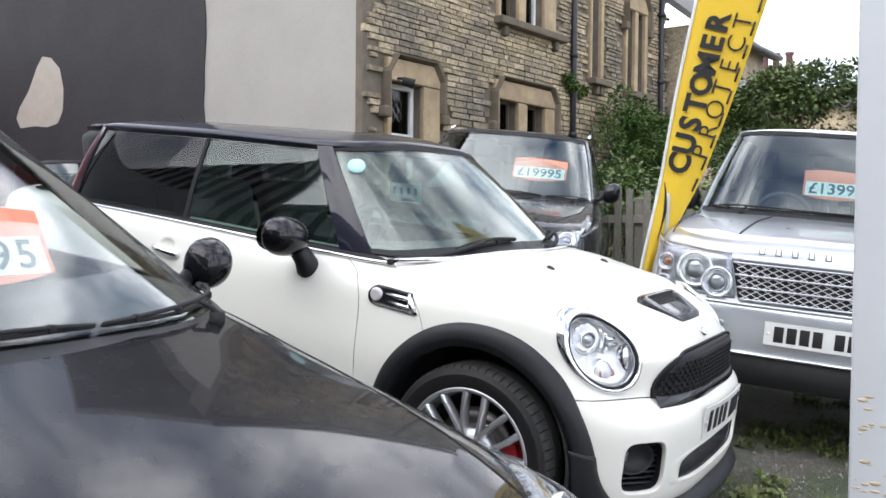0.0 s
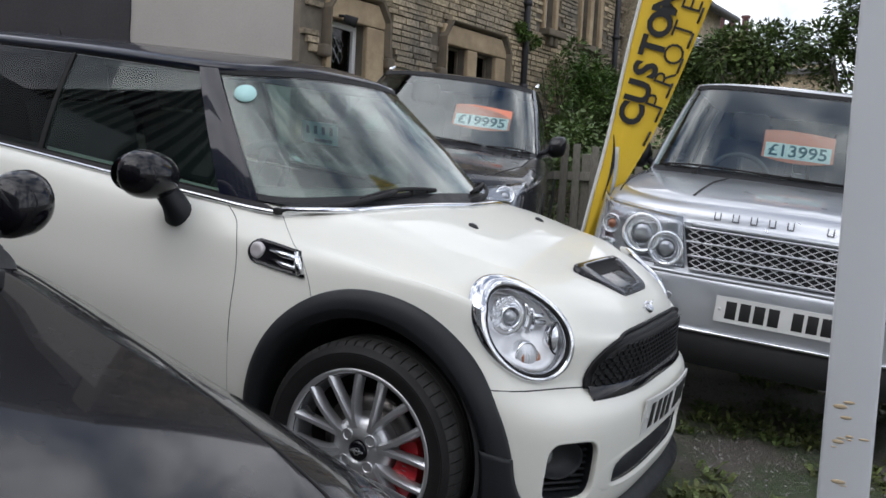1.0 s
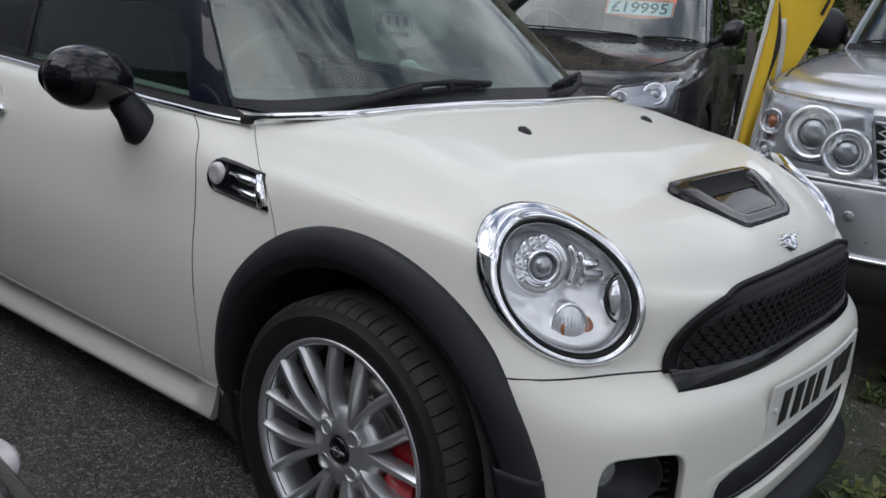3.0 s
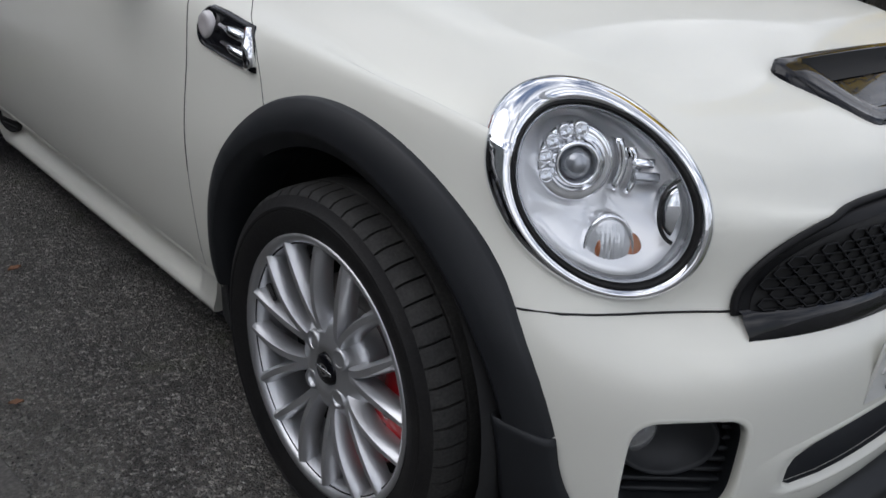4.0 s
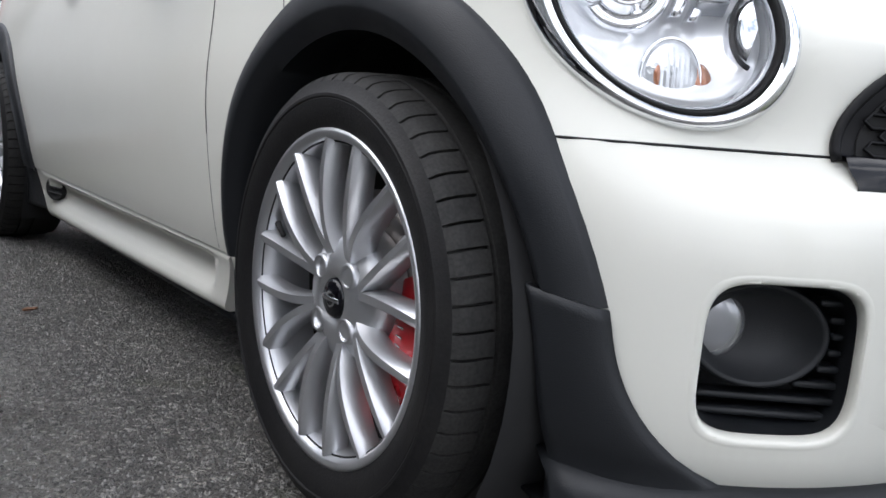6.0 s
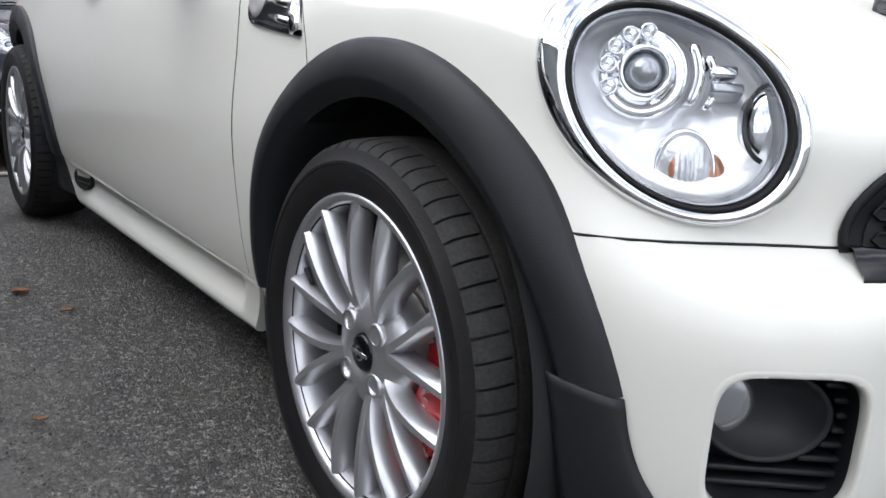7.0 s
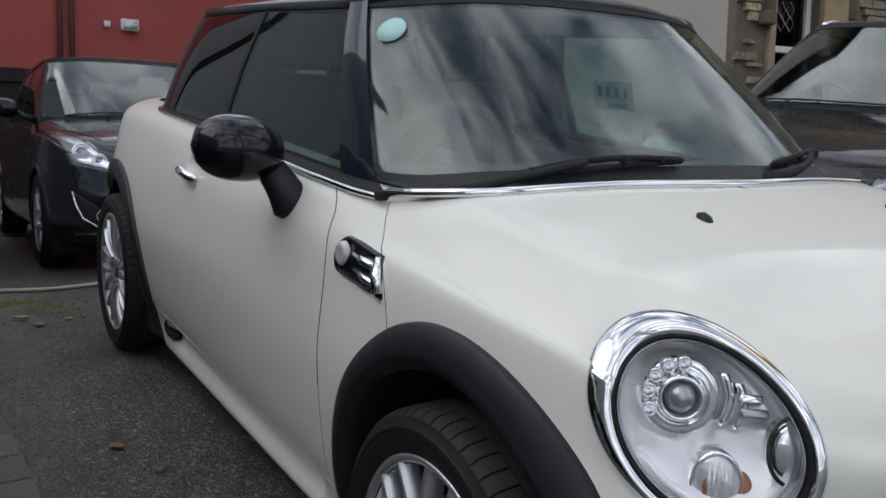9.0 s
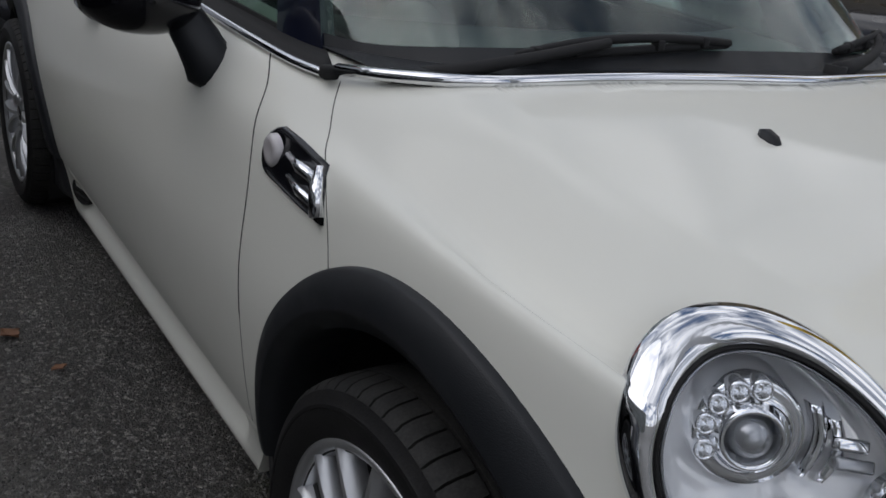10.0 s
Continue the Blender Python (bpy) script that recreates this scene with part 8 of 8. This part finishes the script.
# leaded diamond in the first window
bm = bmesh.new()
for u, z in ((0.78, 2.70), (0.91, 2.70), (0.78, 2.55), (0.91, 2.55), (0.845, 2.62)):
    tube(bm, [Vector((u, 0.15, z - 0.09)), Vector((u + 0.06, 0.15, z)), Vector((u, 0.15, z + 0.09)), Vector((u - 0.06, 0.15, z))], 0.006, 4, closed=True)
part("window_lead", bm, M_LAMPGREY, house)
for u, r in ((5.38, 0.055), (9.06, 0.055)):
    bm = bmesh.new()
    cyl(bm, (u, -0.09, 0.1), (u, -0.09, H_TOP - 0.2), r, segs=12)
    for z in (1.2, 2.6, 4.0, 5.4, 6.6):
        cyl(bm, (u, -0.09, z), (u, -0.09, z + 0.09), r * 1.35, segs=12)
        box(bm, (u, -0.03, z + 0.04), (0.2, 0.05, 0.04))
    part("drainpipe", bm, M_PIPE, house, "black iron drainpipe")
bm = bmesh.new()
cyl(bm, (-0.1, -0.32, H_TOP - 0.12), (H_LEN, -0.32, H_TOP - 0.12), 0.06, segs=10)
part("gutter", bm, M_PIPE, house)
# outside lamp
bm = bmesh.new()
cyl(bm, (0.62, -0.16, 2.98), (0.74, -0.26, 2.93), 0.05, 0.07, 14)
cyl(bm, (0.62, 0.0, 3.02), (0.62, -0.16, 3.0), 0.018, segs=8)
part("security_camera", bm, M_DARK, house)

# far wing of the terrace and the chimney over the trees
wing = thing("house", "stone house wing with a slate roof and tall window", "house", HOUSE @ Matrix.Translation((9.6, -0.6, 0)))
bm = bmesh.new()
box(bm, (2.2, 2.4, 2.6), (4.4, 4.8, 5.4))
part("wall", bm, M_STONE_REST, wing, smooth=False)
bm = bmesh.new()
grid(bm, [[Vector((u, y, z)) for y, z in ((-0.3, 5.25), (2.4, 7.4), (5.1, 5.25))] for u in (-0.2, 4.6)])
thicken(bm, 0.12)
part("roof", bm, M_SLATE, wing, smooth=False)
bm = bmesh.new()
cyl(bm, (-0.2, -0.36, 5.22), (4.6, -0.36, 5.22), 0.07, segs=10)
part("gutter", bm, M_PIPE, wing)
for u in (0.8, 2.4):
    bm = bmesh.new()
    box(bm, (u, -0.05, 3.6), (0.9, 0.12, 2.2), bevel=0.03)
    part("stone_surround", bm, M_DRESSED, wing, smooth=False)
    bm = bmesh.new()
    box(bm, (u, -0.12, 3.55), (0.55, 0.04, 1.9), bevel=0.01)
    w_ = part("window", bm, M_UPVC, wing, smooth=False)
    for z in (3.05, 4.03):
        bm = bmesh.new()
        box(bm, (u, -0.142, z), (0.42, 0.012, 0.86))
        part("pane", bm, M_PANE, w_, smooth=False)
far = thing("house", "distant stone house with a chimney over the trees", "house", Matrix.Translation((-4.9, 28.0, 0)))
bm = bmesh.new()
box(bm, (0, 3, 2.6), (7.0, 6.0, 5.2))
part("wall", bm, M_STONE_REST, far, smooth=False)
bm = bmesh.new()
grid(bm, [[Vector((u, y, z)) for y, z in ((-0.3, 5.0), (3.0, 5.9), (6.3, 5.0))] for u in (-3.6, 3.6)])
thicken(bm, 0.15)
part("roof", bm, M_SLATE, far, smooth=False)
bm = bmesh.new()
box(bm, (0.45, 1.2, 5.2), (1.3, 0.8, 2.2), bevel=0.03)
box(bm, (0.45, 1.2, 6.35), (1.5, 0.95, 0.16), bevel=0.03)
chim = part("chimney", bm, M_STONE_REST, far, smooth=False)
for du in (-0.42, -0.05, 0.38):
    bm = bmesh.new()
    lathe(bm, [(0.16, 6.4), (0.12, 6.55), (0.11, 6.9), (0.15, 6.95), (0.15, 7.02), (0.09, 7.02)], 14, axis="z", centre=(0.45 + du, 1.2, 0))
    part("chimney_pot", bm, mat("dark clay pot", (0.12, 0.06, 0.06), 0.8), chim)

# climbing plant on the house
ivy = thing("climbing_plant", "bright green climbing plant on a stone house wall", "plant", HOUSE)
ir = random.Random(8)
blobs = []
for _ in range(90):
    u = ir.uniform(6.05, 9.0)
    zt_ = 3.45 - 0.16 * abs(u - 6.5)
    blobs.append((u, ir.uniform(-0.75, -0.05), ir.uniform(0.9, zt_), ir.uniform(0.18, 0.36)))
blobs += [(5.25, -0.1, 3.5, 0.09), (5.15, -0.1, 3.62, 0.07), (5.6, -0.1, 3.45, 0.10)]
foliage("ivy_leaves", ivy, blobs, 20000, 0.08, M_IVY, 9)
bm = bmesh.new()
for _ in range(12):
    u = ir.uniform(6.1, 8.6)
    tube(bm, [Vector((u, -0.12, 0.2)), Vector((u + ir.uniform(-0.3, 0.3), -0.2, 1.6)), Vector((u + ir.uniform(-0.5, 0.5), -0.15, 3.0))], 0.012, 5)
part("stem", bm, M_BARK, ivy)

# ---- rendered wall with black paint ----
M_RENDER = mat("grey cement render", (0.42, 0.405, 0.37), 0.9, spots=(0.35, 0.335, 0.305), scale=0.9, amount=0.5, fine=0.06, fine_scale=60, bump=0.15, bump_scale=50)
M_BLACKWALL = mat("old black wall paint", (0.022, 0.023, 0.026), 0.75, spots=(0.04, 0.04, 0.043), scale=1.3, amount=0.4, fine=0.15, fine_scale=30, bump=0.2, bump_scale=40)
gable = tagged(thing("wall_north", "grey rendered gable wall partly painted black", "wall", Matrix.Translation((-5.42, 6.1, 0)) @ Matrix.Rotation(radians(2.9), 4, "Z")), kind="structure")
bm = bmesh.new()
box(bm, (-4.55, 0.22, 3.4), (8.98, 0.4, 7.0), bevel=0.01)
part("render_face", bm, M_RENDER, gable, smooth=False)


def paint_area(pts, off, material, name):
    bm = bmesh.new()
    f = bm.faces.new([bm.verts.new((x, -off, z)) for x, z in pts])
    ext = bmesh.ops.extrude_face_region(bm, geom=[f])
    bmesh.ops.translate(bm, vec=(0, off - 0.001 + 0.02, 0), verts=[v for v in ext["geom"] if isinstance(v, bmesh.types.BMVert)])
    part(name, bm, material, gable, smooth=False)


pr = random.Random(2)
edge_r = [(-2.70 + pr.uniform(-0.03, 0.03), 0.0 + 0.25 * i) for i in range(28)]
edge_l = [(-7.43 + pr.uniform(-0.03, 0.03), 0.25 * i) for i in range(27, -1, -1)]
paint_area(edge_r + edge_l, 0.004 - 0.02 + 0.02, M_BLACKWALL, "black_paint")
patch = [(-6.80, 2.72), (-6.70, 2.56), (-6.35, 2.58), (-6.05, 2.55), (-5.80, 2.60), (-5.68, 2.80), (-5.66, 3.15), (-5.75, 3.48), (-5.95, 3.66), (-6.15, 3.70), (-6.28, 3.55), (-6.50, 3.15), (-6.72, 2.9)]
paint_area(patch, 0.008, mat("bare pale render", (0.50, 0.47, 0.42), 0.9, spots=(0.40, 0.36, 0.30), scale=3), "bare_patch")

# ---- red painted building behind ----
M_REDWALL = mat("red painted brickwork", (0.42, 0.085, 0.072), 0.75, spots=(0.34, 0.075, 0.065), scale=0.8, amount=0.5, fine=0.08, fine_scale=40, bump=0.2, bump_scale=30)
redb = thing("workshop", "red-painted brick workshop with a dark doorway", "building", Matrix.Translation((-13.0, 0, 0)))
bm = bmesh.new()
prof = [(-7.0, 0), (-7.0, 5.5), (-1.0, 6.6), (3.4, 4.9), (4.2, 4.55), (4.2, 0)]
f = bm.faces.new([bm.verts.new((0, y, z)) for y, z in prof])
ext = bmesh.ops.extrude_face_region(bm, geom=[f])
bmesh.ops.translate(bm, vec=(-6, 0, 0), verts=[v for v in ext["geom"] if isinstance(v, bmesh.types.BMVert)])
part("wall", bm, M_REDWALL, redb, smooth=False)
bm = bmesh.new()
box(bm, (0.02, -1.2, 1.1), (0.06, 2.6, 1.75), bevel=0.01)
part("doorway", bm, M_DARK, redb, smooth=False)
bm = bmesh.new()
box(bm, (0.05, -1.0, 2.06), (0.10, 3.2, 0.20), bevel=0.01)
part("door_beam", bm, M_DARK, redb, smooth=False)
for y in (0.54, 0.70):
    bm = bmesh.new()
    cyl(bm, (0.08, y, 1.9), (0.08, y, 5.5), 0.04, segs=10)
    part("pipe", bm, mat("red-brown pipe", (0.16, 0.07, 0.055), 0.6), redb)
bm = bmesh.new()
box(bm, (0.06, 1.52, 2.90), (0.10, 0.26, 0.17), bevel=0.015)
fl = part("floodlight", bm, M_PLATE, redb, "white wall floodlight")
bm = bmesh.new()
box(bm, (0.115, 1.52, 2.89), (0.01, 0.2, 0.11), bevel=0.004)
part("floodlight_glass", bm, M_LAMPGREY, fl)
bm = bmesh.new()
box(bm, (0.04, 1.20, 2.89), (0.07, 0.09, 0.09), bevel=0.01)
part("junction_box", bm, M_PLATE, redb)

# ---- pale cabin at the yard's side ----
cab = thing("portable_cabin", "pale grey portable cabin on a white base rail", "cabin", Matrix.Translation((-5.7, -2.45, 0.26)))
bm = bmesh.new()
box(bm, (0, 0, 1.55), (2.9, 2.56, 2.6), bevel=0.02)
part("shell", bm, mat("pale grey cladding", (0.50, 0.52, 0.53), 0.5, spots=(0.44, 0.45, 0.46), scale=2, amount=0.4), cab, smooth=False)
bm = bmesh.new()
box(bm, (1.452, 1.265, 1.55), (0.04, 0.07, 2.62), bevel=0.01)
part("corner_post", bm, M_DARK, cab, smooth=False)
bm = bmesh.new()
box(bm, (0.02, 0.02, 0.235), (3.0, 2.64, 0.07), bevel=0.008)
part("base_rail", bm, M_PLATE, cab, smooth=False)
for x in (-1.2, 1.2):
    for y in (-1.1, 1.1):
        bm = bmesh.new()
        box(bm, (x, y, 0.1), (0.3, 0.2, 0.2), bevel=0.01)
        part("foot_block", bm, M_SLAB, cab, smooth=False)

# ---- corrugated shed across the yard ----
M_CLAD = mat("corrugated grey cladding", (0.55, 0.57, 0.55), 0.5, spots=(0.36, 0.375, 0.36), scale=2, amount=0.4)
shed = thing("shed", "long corrugated metal shed across the yard", "shed", Matrix.Translation((0, -8.4, ground_z(0, -7))))
bm = bmesh.new()
rows = []
for i in range(241):
    x = -26 + 32 * i / 240
    d = 0.07 * (1 if (i // 2) % 2 else -1)
    rows.append([Vector((x, d, 0)), Vector((x, d, 5.6)), Vector((x, d - 4.5, 9.0))])
grid(bm, rows)
thicken(bm, 0.01)
part("cladding", bm, M_CLAD, shed, smooth=False)
for i in range(64):
    x = -25.6 + 0.49 * i
    bm = bmesh.new()
    grid(bm, [[Vector((x + dx, 0.11, 0)), Vector((x + dx, 0.11, 5.64)), Vector((x + dx, -4.4, 9.06))] for dx in (-0.08, 0.08)])
    thicken(bm, 0.03)
    part("cladding_rib", bm, M_DARK, shed, smooth=False)
# unseen tall bay, added and sized so the door glass mirrors its ribs
bm = bmesh.new()
rows = []
for i in range(77):
    x = -17 + 9.5 * i / 76
    d = 0.22 + 0.07 * (1 if (i // 2) % 2 else -1)
    rows.append([Vector((x, d, 0)), Vector((x, d, 9.6)), Vector((x, d - 4.0, 12.4))])
grid(bm, rows)
thicken(bm, 0.01)
part("unseen_tall_bay", bm, M_CLAD, shed, smooth=False)
for i in range(20):
    x = -16.9 + 0.49 * i
    bm = bmesh.new()
    grid(bm, [[Vector((x + dx, 0.33, 0)), Vector((x + dx, 0.33, 9.64)), Vector((x + dx, -3.9, 12.46))] for dx in (-0.09, 0.09)])
    thicken(bm, 0.03)
    part("cladding_rib", bm, M_DARK, shed, smooth=False)
bm = bmesh.new()
box(bm, (-3, 0.09, 1.2), (3.2, 0.05, 2.4), bevel=0.01)
part("shutter", bm, M_DARK, shed, smooth=False)

# ---- wall stones ----
def block_mesh(w, h, seed):
    r = random.Random(seed)
    bm = bmesh.new()
    box(bm, (0, 0, 0), (w, 0.05, h))
    top = [f for f in bm.faces if f.normal.y < -0.5]
    inset = bmesh.ops.inset_region(bm, faces=top, thickness=0.007)
    for f in top:
        for v in f.verts:
            v.co.y -= 0.018 + r.uniform(-0.006, 0.008)
    me = bpy.data.meshes.new("stone")
    bm.to_mesh(me)
    bm.free()
    return me


COURSE = 0.088
kinds = {w: [block_mesh(w - 0.009, COURSE - 0.008, int(w * 100) + k) for k in range(2)] for w in (0.14, 0.22, 0.30, 0.42)}
for ws in kinds.values():
    for me in ws:
        me.materials.append(M_STONE)
sr = random.Random(31)
near_stones, rest = [], []
z = 0.1
while z < H_TOP - 0.2:
    tall = sr.choice((0.062, 0.075, 0.084, 0.09, 0.105))
    u = sr.uniform(-0.15, 0.0)
    while u < H_LEN - 0.1:
        w = sr.choice((0.14, 0.22, 0.22, 0.30, 0.30, 0.42))
        if clear_of(u, u + w, z, z + tall) and u > -0.02:
            (near_stones if u < 4.9 and 2.3 < z < 4.6 and len(near_stones) < 300 else rest).append((u + w / 2, z + tall / 2, w, tall))
        u += w
    z += tall
for u, z, w, tall in near_stones:
    ob = new("stone", sr.choice(kinds[w]))
    ob.parent = wall_ob
    ob.matrix_basis = pose(u, -0.002 + sr.uniform(-0.010, 0.008), z, sr.uniform(-1.5, 1.5), sr.uniform(-0.8, 0.8), sr.uniform(-1.5, 1.5)) @ Matrix.Diagonal((1, 1, tall / COURSE, 1))
verts, faces = [], []
for u, z, w, tall in rest:
    k = len(verts)
    a, b, hh = w / 2 - 0.0045, w / 2 - 0.011, tall / 2 - 0.004
    d, sk_ = sr.uniform(-0.012, 0.008), sr.uniform(-0.003, 0.003)
    verts += [(u - a, 0.01, z - hh), (u + a, 0.01, z - hh), (u + a, 0.01, z + hh), (u - a, 0.01, z + hh), (u - b, -0.040 + d, z - hh + 0.007 + sk_), (u + b, -0.040 + d, z - hh + 0.007 - sk_), (u + b, -0.040 + d, z + hh - 0.007 - sk_), (u - b, -0.040 + d, z + hh - 0.007 + sk_)]
    faces += [(k + 4, k + 5, k + 6, k + 7), (k, k + 1, k + 5, k + 4), (k + 1, k + 2, k + 6, k + 5), (k + 2, k + 3, k + 7, k + 6), (k + 3, k, k + 4, k + 7)]
me = bpy.data.meshes.new("walling")
me.from_pydata(verts, [], faces)
me.materials.append(M_STONE_REST)
ob = new("walling", me)
ob.parent = house
ob["kind"] = "stuff"
